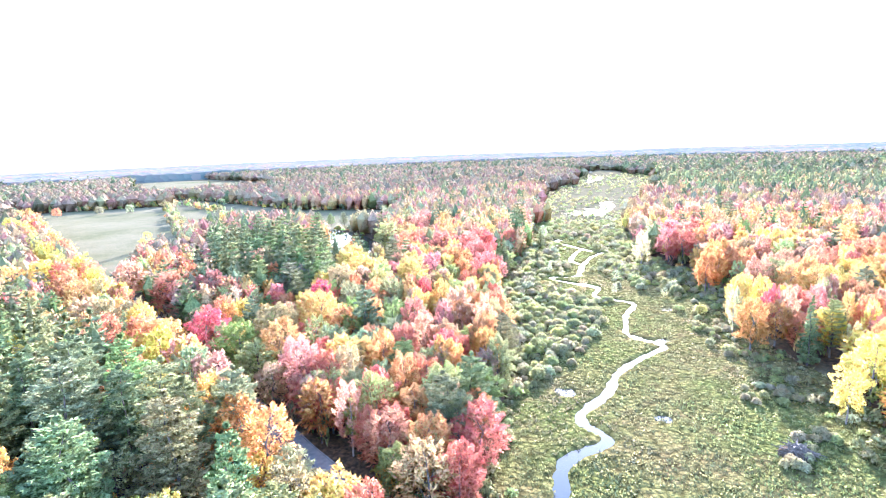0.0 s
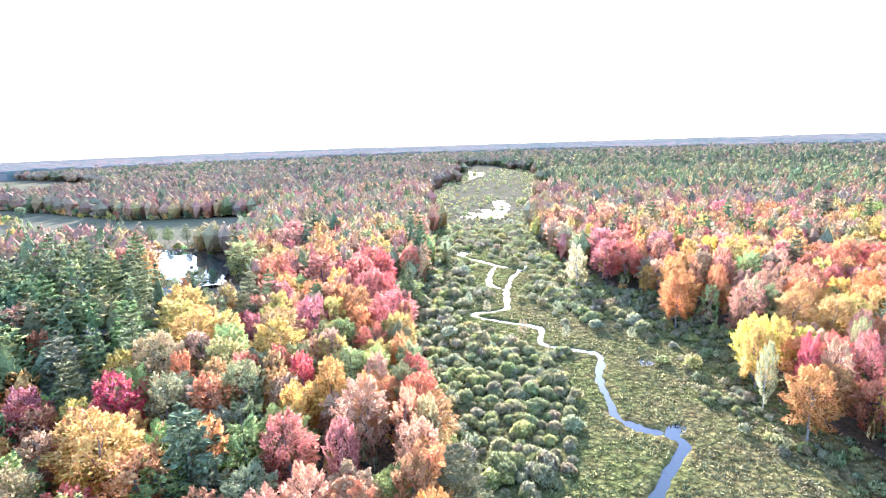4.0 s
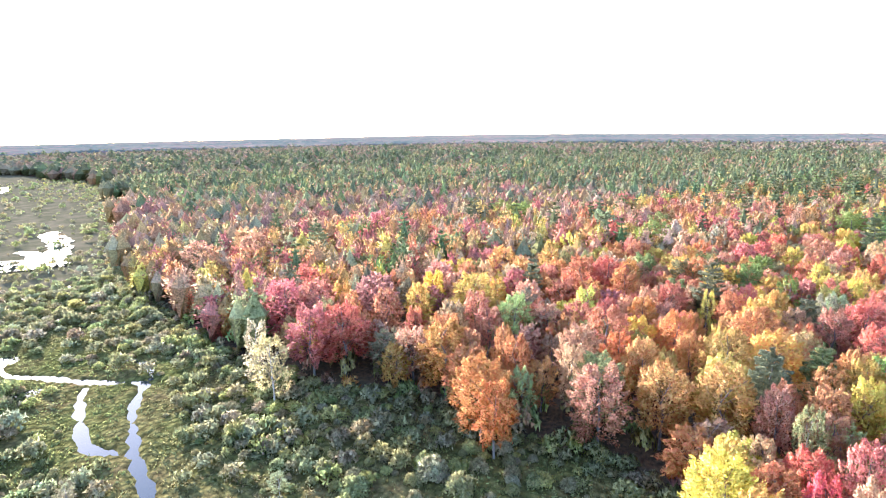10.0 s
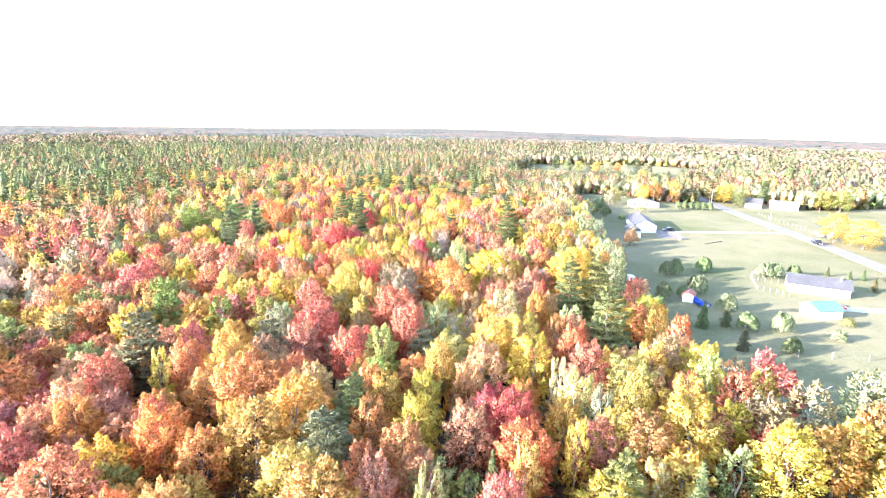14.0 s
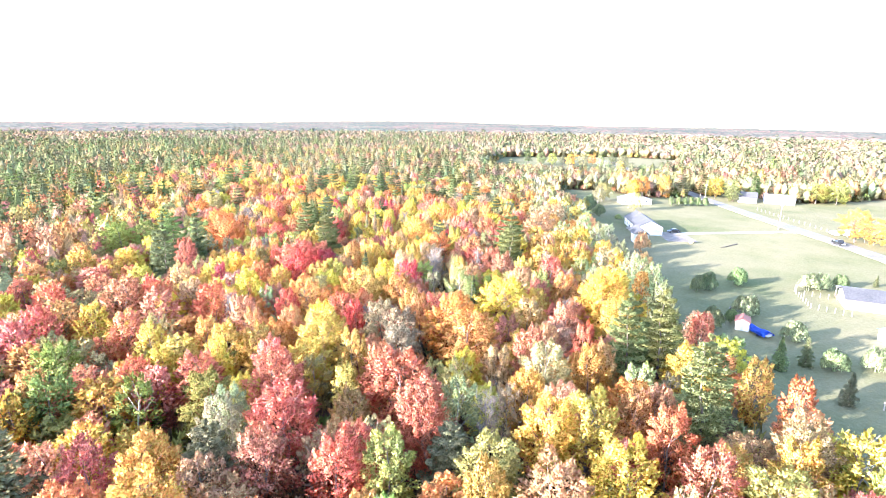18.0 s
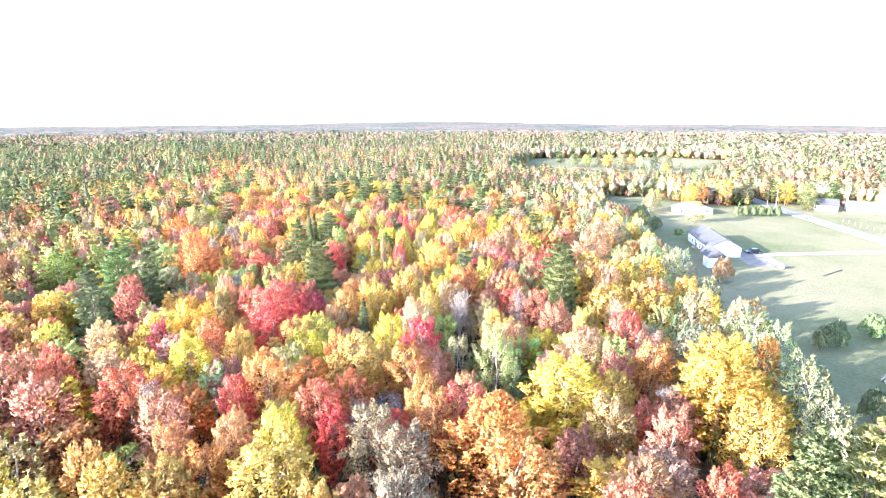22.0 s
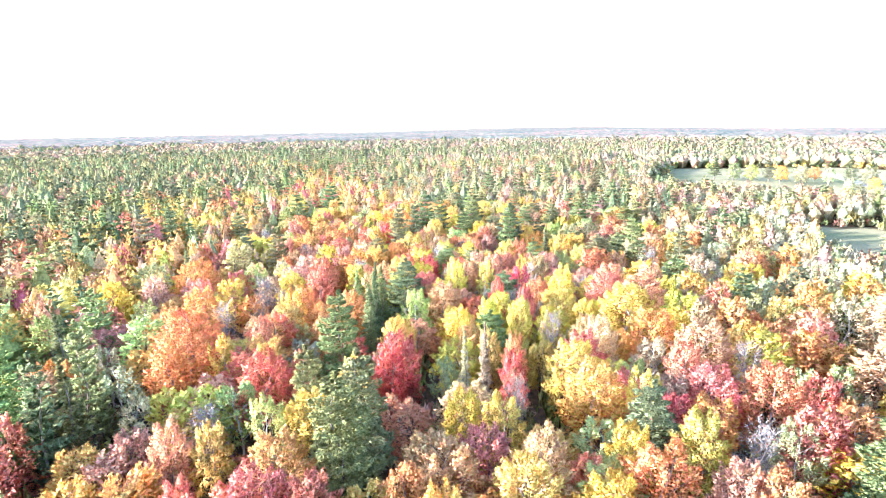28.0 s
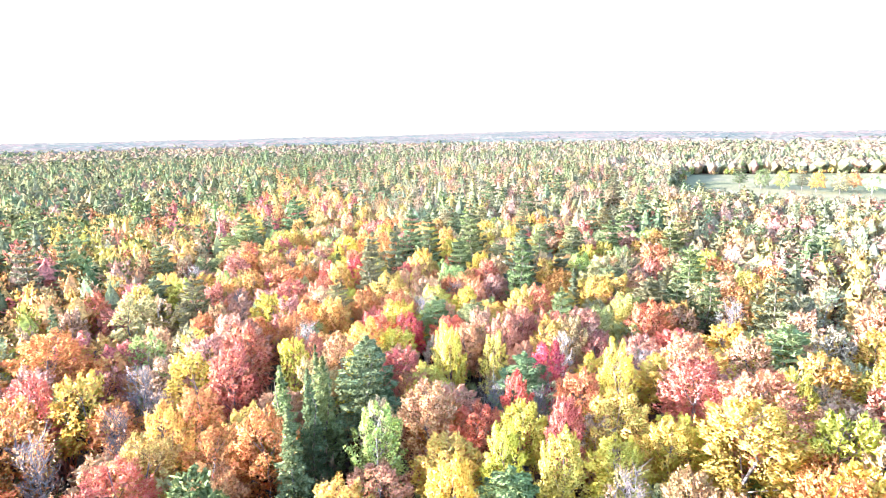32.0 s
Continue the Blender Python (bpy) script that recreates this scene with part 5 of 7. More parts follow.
out = (X < -420) | (X > 700) | (Y < -420) | (Y > 700)
keep = out & ~open_land(X, Y) & (np.hypot(X - 80, Y - 100) < 1060) & seen_sector(X, Y)
for x, y, z, edge, patch, far, d, s in survey(X[keep], Y[keep]):
    kind, colour = pick(palette(x, y, edge, patch, far))
    h, r = SIZES[kind]
    WOODS[4].append((kind, colour, x, y, h * random.uniform(0.82, 1.02), r * random.uniform(1.9, 2.4)))


def spun(v, a):
    """Directions turned about the upright."""
    w = v.copy()
    w[..., 0] = v[..., 0] * math.cos(a) - v[..., 1] * math.sin(a)
    w[..., 1] = v[..., 0] * math.sin(a) + v[..., 1] * math.cos(a)
    return w


def grow(name, grade, rows, label):
    """Woods too many to count, joined into one mesh of crowns and stems."""
    tris, tints, clumps = [], [], []
    zs = level([q[2] for q in rows], [q[3] for q in rows])
    for (kind, colour, x, y, h, r), z in zip(rows, zs):
        H, R = CROWN_SIZE[kind]
        v, turned = random.choice(SHAPES[kind][grade])
        a = random.uniform(0, 6.28)
        clumps.append(spun(turned, a))
        c, s = math.cos(a) * r / R, math.sin(a) * r / R
        w = np.empty_like(v)
        w[..., 0] = v[..., 0] * c - v[..., 1] * s + x
        w[..., 1] = v[..., 0] * s + v[..., 1] * c + y
        w[..., 2] = v[..., 2] * (h / H) + z
        tris.append(w)
        # tint greyed with distance for haze, and darkened for shade inside the crowns
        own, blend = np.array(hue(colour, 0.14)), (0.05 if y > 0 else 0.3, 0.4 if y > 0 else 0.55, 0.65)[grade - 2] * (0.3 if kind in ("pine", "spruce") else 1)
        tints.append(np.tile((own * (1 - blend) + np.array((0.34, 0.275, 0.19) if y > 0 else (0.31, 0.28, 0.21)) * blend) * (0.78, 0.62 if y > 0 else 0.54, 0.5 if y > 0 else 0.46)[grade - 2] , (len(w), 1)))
        if grade == 2:
            st = limb((x, y, z), (x, y, z + h * 0.7), 0.16, 0.07, 3)
            tris.append(st)
            clumps.append(normed(st.mean(1) - np.array((x, y, z + h * 0.35))))
            tints.append(np.tile((0.2, 0.17, 0.15), (len(st), 1)))
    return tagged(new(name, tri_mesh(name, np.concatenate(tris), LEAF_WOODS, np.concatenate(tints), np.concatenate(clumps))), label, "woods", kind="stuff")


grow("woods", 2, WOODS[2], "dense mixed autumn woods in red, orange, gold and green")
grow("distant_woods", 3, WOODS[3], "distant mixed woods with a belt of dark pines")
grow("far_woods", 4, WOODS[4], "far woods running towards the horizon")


# ---- far canopy to the horizon ----


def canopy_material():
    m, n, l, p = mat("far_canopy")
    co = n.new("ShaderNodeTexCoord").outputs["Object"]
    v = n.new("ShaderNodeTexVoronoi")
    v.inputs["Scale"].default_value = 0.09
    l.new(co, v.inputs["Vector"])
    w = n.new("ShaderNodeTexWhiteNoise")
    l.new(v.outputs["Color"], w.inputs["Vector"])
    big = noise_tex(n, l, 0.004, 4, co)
    # dull grey-brown tones put the distance haze into the canopy's base colour
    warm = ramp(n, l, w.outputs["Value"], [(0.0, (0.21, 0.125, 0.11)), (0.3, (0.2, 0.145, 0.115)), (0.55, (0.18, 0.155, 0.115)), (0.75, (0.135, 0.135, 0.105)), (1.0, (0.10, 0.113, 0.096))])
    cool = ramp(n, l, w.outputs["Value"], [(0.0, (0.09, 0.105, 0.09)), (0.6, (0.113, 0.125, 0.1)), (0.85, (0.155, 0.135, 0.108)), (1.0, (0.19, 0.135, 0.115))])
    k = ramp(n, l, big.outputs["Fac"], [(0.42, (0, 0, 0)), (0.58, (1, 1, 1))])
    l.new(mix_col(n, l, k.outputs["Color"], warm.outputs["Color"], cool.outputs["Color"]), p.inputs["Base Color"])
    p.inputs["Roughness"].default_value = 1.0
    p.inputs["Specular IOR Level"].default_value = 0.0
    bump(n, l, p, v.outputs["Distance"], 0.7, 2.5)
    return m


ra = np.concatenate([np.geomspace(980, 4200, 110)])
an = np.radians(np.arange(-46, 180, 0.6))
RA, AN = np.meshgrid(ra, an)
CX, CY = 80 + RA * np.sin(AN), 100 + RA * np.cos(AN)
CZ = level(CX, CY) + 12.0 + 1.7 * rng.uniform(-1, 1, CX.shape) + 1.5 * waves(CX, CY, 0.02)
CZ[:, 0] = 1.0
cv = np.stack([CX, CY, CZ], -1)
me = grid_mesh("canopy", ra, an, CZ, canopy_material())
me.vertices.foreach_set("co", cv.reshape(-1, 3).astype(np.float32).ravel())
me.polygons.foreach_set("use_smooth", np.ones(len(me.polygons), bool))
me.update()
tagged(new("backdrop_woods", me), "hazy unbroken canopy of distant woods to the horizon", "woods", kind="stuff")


# ---- buildings ----
WHITE_SIDING = plain("white_siding", (0.70, 0.71, 0.72), (0.82, 0.82, 0.81), 0.9, 0.55, 0, 0.004)
GREY_SHINGLE = plain("grey_shingles", (0.05, 0.05, 0.055), (0.10, 0.098, 0.1), 2.4, 0.85, 0, 0.015)
PALE_METAL = plain("pale_roof_metal", (0.16, 0.165, 0.175), (0.24, 0.245, 0.255), 0.6, 0.5, 0.1)
GREEN_METAL = plain("green_roof_metal", (0.07, 0.15, 0.115), (0.10, 0.19, 0.15), 0.6, 0.75, 0.0)
RED_METAL = plain("faded_red_roof", (0.26, 0.075, 0.055), (0.36, 0.12, 0.085), 1.5, 0.7, 0.0)
DARK_GLASS = plain("window_glass", (0.03, 0.04, 0.05), (0.07, 0.09, 0.11), 0.7, 0.08)
TRIM = plain("white_trim", (0.72, 0.72, 0.71), (0.84, 0.84, 0.83), 2.0, 0.5)
GREY_WOOD = plain("weathered_wood", (0.22, 0.19, 0.16), (0.42, 0.37, 0.31), 4.0, 0.85, 0, 0.01)
BROWN_WOOD = plain("brown_timber", (0.16, 0.09, 0.06), (0.3, 0.18, 0.12), 4.0, 0.8, 0, 0.01)
BLUE_TARP = plain("blue_tarp", (0.01, 0.05, 0.42), (0.03, 0.12, 0.62), 1.6, 0.35, 0, 0.05)
RED_PAINT = plain("red_car_paint", (0.42, 0.015, 0.02), (0.5, 0.03, 0.03), 0.4, 0.2)
DARK_PAINT = plain("dark_car_paint", (0.015, 0.017, 0.02), (0.035, 0.037, 0.04), 0.4, 0.22)
PALE_PAINT = plain("white_car_paint", (0.66, 0.67, 0.68), (0.74, 0.74, 0.75), 0.4, 0.25)
RUBBER = plain("tyre_rubber", (0.015, 0.015, 0.015), (0.035, 0.035, 0.035), 6.0, 0.9)
STEEL = plain("dull_steel", (0.35, 0.36, 0.37), (0.5, 0.5, 0.51), 3.0, 0.4, 0.8)


def at(ob, x, y, turn, z=None):
    ob.matrix_world = pose(x, y, float(level(x, y)) if z is None else z, 0, 0, turn)
    return ob


def prism(profile, x0, x1):
    """A profile in the y-z plane drawn out along x."""
    bm = bmesh.new()
    a = [bm.verts.new((x0, y, z)) for y, z in profile]
    b = [bm.verts.new((x1, y, z)) for y, z in profile]
    bm.faces.new(a[::-1])
    bm.faces.new(b)
    for i in range(len(a)):
        j = (i + 1) % len(a)
        bm.faces.new((a[i], a[j], b[j], b[i]))
    bmesh.ops.recalc_face_normals(bm, faces=bm.faces)
    return bm


def window(parent, x, y, z, w, h, turn):
    """Casing with a sash bar, and its pane as a sub-part."""
    bm = bmesh.new()
    for sx, sz, px, pz in ((w + 0.16, 0.09, 0, 0), (w + 0.16, 0.09, 0, h), (0.09, h, -w / 2, 0.05), (0.09, h, w / 2, 0.05), (w, 0.05, 0, h / 2)):
        box(sx, 0.09, sz, (px, 0, pz), bm=bm)
    win = part("window", bm, TRIM, parent)
    win.matrix_basis = pose(x, y, z, 0, 0, turn)
    part("pane", box(w, 0.03, h - 0.05, (0, 0, 0.05)), DARK_GLASS, win)
    return win


def gabled(house, L, W, H, rise, wall, roof, over=0.4, x0=0.0, y0=0.0, siding=False):
    """Four walls and two roof slopes with the ridge along x; every wall and slope is a part."""
    t = 0.15
    for y in (y0, y0 + W - t):
        bm = box(L, t, H, (x0 + L / 2, y + t / 2, 0))
        if siding:
            for k in range(1, int(H / 0.3)):
                box(L, 0.02, 0.03, (x0 + L / 2, y - 0.01 if y == y0 else y + t + 0.01, k * 0.3), bm=bm)
        part("wall", bm, wall, house)
    for x in (x0, x0 + L - t):
        part("wall", prism([(y0 + t, 0), (y0 + W - t, 0), (y0 + W - t, H), (y0 + W / 2, H + rise * (1 - 2 * t / W)), (y0 + t, H)], x, x + t), wall, house)
    s = rise / (W / 2)
    e = over * s
    for sgn, y in ((1, y0), (-1, y0 + W)):
        mid = y0 + W / 2
        part("roof", prism([(y - sgn * over, H - e + 0.04), (mid, H + rise + 0.04), (mid, H + rise + 0.22), (y - sgn * over, H - e + 0.2)], x0 - over, x0 + L + over), roof, house)
    part("ridge_cap", prism([(y0 + W / 2 - 0.18, H + rise + 0.14), (y0 + W / 2 + 0.18, H + rise + 0.14), (y0 + W / 2, H + rise + 0.27)], x0 - over, x0 + L + over), roof, house)


def plank_door(parent, x, y, w, h, turn, name="door", material=TRIM, panels=2):
    bm = box(w, 0.08, h, (0, 0, 0.05))
    for i in range(panels):
        box(w * 0.8, 0.03, h / panels * 0.7, (0, -0.05, 0.05 + h / panels * (i + 0.15)), bm=bm)
    d = part(name, bm, material, parent)
    d.matrix_basis = pose(x, y, 0, 0, 0, turn)
    part("handle", box(0.05, 0.06, 0.14, (w * 0.4, -0.08, h * 0.48)), STEEL, d)


# long white house with grey roof at the wood's edge; x runs away along the house
house = at(tagged(new("house"), "long white-sided house with grey shingled roof and cross gable", "house"), 180, -44.1, -46.2)
gabled(house, 21.5, 8.7, 2.9, 2.3, WHITE_SIDING, GREY_SHINGLE, y0=-8.7)
for x in (3.2, 6.0, 8.6, 13.4, 16.2, 19.0):
    window(house, x, 0.03, 0.75 if x not in (8.6,) else 0.3, 0.9, 1.5, 180)
plank_door(house, 11.0, 0.05, 1.0, 2.05, 180)
part("step", box(2.2, 1.4, 0.35, (11.0, 0.72, 0.0)), GREY_WOOD, house, "small weathered wooden entry step")
for y in (-6.4,):
    plank_door(house, -0.05, y, 2.6, 2.2, -90, "garage_door", TRIM, 4)
window(house, -0.03, -2.4, 0.9, 0.9, 1.2, -90)
part("cross_gable", prism([(-1.0, 2.9), (4.5, 2.9), (1.75, 5.0)], -13.2, -4.4), GREY_SHINGLE, house, "grey shingled cross gable over the drive side")
house.children[-1].matrix_basis = pose(12.0, 0, 0.15, 0, 0, 90) @ Matrix.Diagonal((1, 1, 1, 1))
part("cross_wall", prism([(-0.7, 0), (4.2, 0), (4.2, 2.92), (-0.7, 2.92)], -12.6, -8.7), WHITE_SIDING, house)
house.children[-1].matrix_basis = pose(12.0, 0, 0, 0, 0, 90)
part("chimney", box(0.6, 0.6, 1.5, (15.5, -4.0, 4.3), bevel=0.02), plain("brick_chimney", (0.25, 0.1, 0.07), (0.4, 0.2, 0.15), 6, 0.9), house, "short red brick chimney")
tagged(new("driveway", link(ribbon([(146, -96.2), (156.2, -82.1), (166.1, -67.2), (172.4, -56.7)], 3.2, 0.06), "driveway", GRAVEL)), "pale gravel drive from the road to the house", "driveway", kind="structure")
tagged(new("driveway", link(ribbon([(176, -57.3), (168.7, -51.2), (164.1, -46.8)], 10.0, 0.05), "driveway_apron", plain("dark_drive_soil", (0.12, 0.095, 0.08), (0.25, 0.21, 0.18), 0.8, 0.95, 0, 0.05))), "dark trampled yard beside the white house", "driveway", kind="structure")

# ranch house, porch and green-roofed garage
ranch = at(tagged(new("house"), "low white ranch house with grey roof and open porch", "house"), 108.5, -10.8, 205)
gabled(ranch, 13.5, 8.2, 2.5, 1.5, WHITE_SIDING, GREY_SHINGLE, 0.5)
for x in (4.6, 7.4, 10.6):
    window(ranch, x, 8.17, 0.95, 1.2, 1.1, 180)
window(ranch, 13.53, 3.0, 0.95, 1.2, 1.1, 90)
plank_door(ranch, 2.6, 8.24, 0.95, 2.05, 180)
part("porch_deck", box(4.2, 2.6, 0.35, (1.9, 9.55, 0)), BROWN_WOOD, ranch, "brown timber porch deck")
for x in (0.0, 1.9, 3.8):
    part("porch_post", box(0.12, 0.12, 2.2, (x, 10.7, 0.35)), TRIM, ranch)
part("porch_roof", prism([(8.1, 2.75), (11.0, 2.45), (11.0, 2.57), (8.1, 2.9)], -0.3, 4.3), PALE_METAL, ranch, "pale porch roof")
part("chimney", box(0.5, 0.5, 1.3, (11.5, 3.2, 3.6), bevel=0.02), TRIM, ranch, "short white chimney")
garage = at(tagged(new("garage"), "white detached garage with pale green metal roof", "garage"), 103.9, 0.8, 140.5)
gabled(garage, 6.0, 5.6, 2.2, 1.2, WHITE_SIDING, GREEN_METAL, 0.3)
garage.matrix_world = pose(96.3, 0.1, 0.95, 0, 0, 60.0)
plank_door(garage, 7.04 - 7.08, 2.8, 2.8, 2.1, -90, "garage_door", TRIM, 4)
window(garage, 3.4, 5.58, 0.9, 0.8, 0.8, 180)
tagged(new("driveway", link(ribbon([(96.8, -3.7), (91.6, -8.6), (84.8, -16.7), (77, -26.5)], 3.4, 0.05), "driveway_ranch", GRAVEL)), "pale gravel drive beside the garage", "driveway", kind="structure")


def car(label, x, y, turn, paint, pickup=False):
    c = at(tagged(new("pickup_truck" if pickup else "car"), label, "truck" if pickup else "car"), x, y, turn)
    L, W = (5.4, 1.9) if pickup else (4.5, 1.75)
    if pickup:
        body = [(-2.7, 0.4), (2.7, 0.4), (2.7, 0.95), (1.3, 1.05), (0.65, 1.8), (-0.75, 1.82), (-0.9, 1.1), (-2.7, 1.1)]
    else:
        body = [(-2.25, 0.35), (2.25, 0.35), (2.22, 0.75), (1.2, 0.9), (0.45, 1.42), (-1.0, 1.45), (-1.75, 0.98), (-2.25, 0.92)]
    bm = prism([(p, q) for p, q in body], -W / 2, W / 2)
    bmesh.ops.rotate(bm, verts=bm.verts, cent=(0, 0, 0), matrix=Matrix.Rotation(-math.pi / 2, 3, "Z"))
    bmesh.ops.bevel(bm, geom=bm.edges[:], offset=0.07, segments=2, affect="EDGES")
    part("body", bm, paint, c)
    roof_z = 1.75 if pickup else 1.4
    gl = prism([(-0.62 if pickup else -1.2, 1.08), (1.0 if pickup else 0.85, 1.08), (0.6 if pickup else 0.42, roof_z - 0.06), (-0.62 if pickup else -0.95, roof_z - 0.05)], -W / 2 - 0.012, W / 2 + 0.012)
    bmesh.ops.rotate(gl, verts=gl.verts, cent=(0, 0, 0), matrix=Matrix.Rotation(-math.pi / 2, 3, "Z"))
    part("side_windows", gl, DARK_GLASS, c)
    for sx in (-1, 1):
        for sy in (-1, 1):
            wb = bmesh.new()
            bmesh.ops.create_cone(wb, cap_ends=True, segments=16, radius1=0.34, radius2=0.34, depth=0.22, matrix=Matrix.Rotation(math.pi / 2, 4, "X"))
            wh = part("wheel", wb, RUBBER, c)
            wh.location = (sx * L * 0.31, sy * (W / 2 - 0.08), 0.34)
            rb = bmesh.new()
            bmesh.ops.create_cone(rb, cap_ends=True, segments=12, radius1=0.2, radius2=0.2, depth=0.24, matrix=Matrix.Rotation(math.pi / 2, 4, "X"))
            part("rim", rb, STEEL, wh)
        part("headlight" if sx > 0 else "tail_light", box(0.06, 1.4, 0.12, (sx * (L / 2 - 0.01), 0, 0.68)), TRIM if sx > 0 else RED_PAINT, c)
    return c


car("red saloon car parked beside the garage", 95.6, -4.7, 212, RED_PAINT)
car("dark pickup truck on the country road", 128.9, -84.1, 134, DARK_PAINT, True)
car("dark car parked beside the white house", 173.8, -58.5, 60, DARK_PAINT)
car("white car parked on the verge by the road", 135.2, -102.5, 130, PALE_PAINT)
car("white pickup truck parked on the verge by the road", 131.9, -105.4, 100, PALE_PAINT, True)
car("pale car parked on the field edge by the road", -114.8, 178.7, 15, PALE_PAINT)

# garden shed and covered boat
shed = at(tagged(new("garden_shed"), "small white shed with faded red roof", "shed"), 116.8, 20.8, -70)
gabled(shed, 3.2, 2.5, 1.8, 0.6, WHITE_SIDING, RED_METAL, 0.2, siding=False)
plank_door(shed, 3.24, 1.25, 1.2, 1.6, 90)
boat = at(tagged(new("boat_trailer"), "boat on a trailer under a bright blue tarpaulin", "boat"), 115, 20.7, -25)
bm = bmesh.new()
rows_ = []
for i in range(9):
    u = i / 8
    w, h = 1.05 * (1 - max(0, u - 0.55) ** 2 * 4.2), 1.35 + 0.15 * math.sin(u * 9)
    rows_.append([bm.verts.new((-2.6 + 5.2 * u, w * sy, z)) for sy, z in ((-1.12, 0.55), (-1.0, 0.95), (-0.5, h - 0.1), (0, h + 0.12), (0.5, h - 0.12), (1.0, 0.93), (1.12, 0.52))])
for a, b in zip(rows_, rows_[1:]):
    for i in range(6):
        bm.faces.new((a[i], a[i + 1], b[i + 1], b[i]))
bmesh.ops.solidify(bm, geom=bm.faces[:], thickness=0.04)
part("tarpaulin", bm, BLUE_TARP, boat, "wrinkled bright blue tarpaulin")
part("hull", prism([(-0.9, 0.9), (-0.6, 0.5), (0, 0.4), (0.6, 0.5), (0.9, 0.9)], -2.4, 2.0), PALE_PAINT, boat, "white boat hull")
part("trailer_frame", box(5.6, 0.12, 0.12, (0.5, 0, 0.36)), STEEL, boat)
for sy in (-1, 1):
    wb = bmesh.new()
    bmesh.ops.create_cone(wb, cap_ends=True, segments=14, radius1=0.3, radius2=0.3, depth=0.2, matrix=Matrix.Rotation(math.pi / 2, 4, "X"))
    part("wheel", wb, RUBBER, boat).location = (-0.8, sy * 0.95, 0.3)

# houses further off across the field
far_house = at(tagged(new("house"), "low white house with pale roof behind garden trees", "house"), 216, -115.3, 60)
gabled(far_house, 8.0, 14.0, 2.5, 1.7, WHITE_SIDING, PALE_METAL, 0.4, siding=False)
far_house.matrix_world = pose(212.9, -111.9, 0.95, 0, 0, -38.0)
for y in (2.5, 6.0, 9.5, 13.0):
    window(far_house, -0.03, y, 0.9, 1.1, 1.2, -90)
barn = at(tagged(new("barn"), "long white metal barn with pale roof beyond the road", "barn"), 184.1, -159.3, -157)
gabled(barn, 13.0, 8.5, 2.6, 1.6, WHITE_SIDING, PALE_METAL, 0.4, siding=False)
barn.matrix_world = pose(169.1, -168.4, 0.95, 0, 0, 24.0) @ Matrix.Translation((0, -8.5, 0))
plank_door(barn, 5.0, 8.54, 2.8, 2.3, 180, "barn_door", GREY_WOOD, 2)
for x in (10.5, 13.5):
    window(barn, x - 2.0, 8.47, 1.0, 1.1, 1.0, 180)
barn_house = at(tagged(new("house"), "white house with blue-grey roof beside a barn", "house"), 186.8, -159.4, 20)
gabled(barn_house, 8.0, 6.5, 2.7, 2.2, WHITE_SIDING, GREY_SHINGLE, 0.4, siding=False)
barn_house.matrix_world = pose(186, -165.5, 0.95, 0, 0, 24.0)
for x in (1.6, 4.0, 6.4):
    window(barn_house, x, 6.47, 0.9, 1.0, 1.2, 180)
hut = at(tagged(new("storage_box"), "low white storage box at the wood's edge", "box"), 137.6, 16.6, -40)
part("body", box(2.6, 1.6, 1.1, bevel=0.03), WHITE_SIDING, hut)
part("lid", box(2.8, 1.8, 0.12, (0, 0, 1.1), bevel=0.02), TRIM, hut)

# yard by the pond
lodge_house = at(tagged(new("cabin"), "small cabin with light grey metal roof by the pond", "cabin"), -48.8, 207.8, 8)
gabled(lodge_house, 9.0, 7.0, 2.5, 1.9, GREY_WOOD, PALE_METAL, 0.5)
window(lodge_house, 9.03, 3.5, 0.9, 1.0, 1.1, 90)
window(lodge_house, 4.5, -0.03, 0.9, 1.0, 1.1, 0)
deck = at(tagged(new("timber_deck"), "brown timber deck with stacked furniture", "deck"), -32.6, 204.9, 30)
for i in range(9):
    part("plank", box(0.5, 5.2, 0.06, (-2.2 + i * 0.55, 0, 0.4)), BROWN_WOOD, deck)
for x in (-2.3, 2.3):
    for y in (-2.4, 2.4):
        part("leg", box(0.16, 0.16, 0.4, (x, y, 0)), BROWN_WOOD, deck)
    part("rail", box(0.08, 5.2, 0.1, (x, 0, 1.1)), GREY_WOOD, deck)
    for y in (-2.4, 0, 2.4):
        part("rail_post", box(0.1, 0.1, 0.75, (x, y, 0.45)), GREY_WOOD, deck)
bench = at(tagged(new("garden_bench"), "dark garden bench near the pond", "bench"), -31.6, 210.4, 20)
part("seat", box(1.8, 0.5, 0.06, (0, 0, 0.42)), BROWN_WOOD, bench)
part("backrest", box(1.8, 0.06, 0.5, (0, 0.25, 0.5)), BROWN_WOOD, bench)
for sx in (-0.8, 0.8):
    part("leg", box(0.08, 0.45, 0.42, (sx, 0, 0)), BROWN_WOOD, bench)

# ---- poles, wires, fences ----
POLES = [(-224, 287.5), (-162.4, 218.5), (-110.9, 163.6), (-66.5, 114.2), (-24.3, 66.9), (17.3, 20), (59, -22.2), (99.6, -56), (151.8, -97), (199.6, -138.7), (248.5, -184.6)]


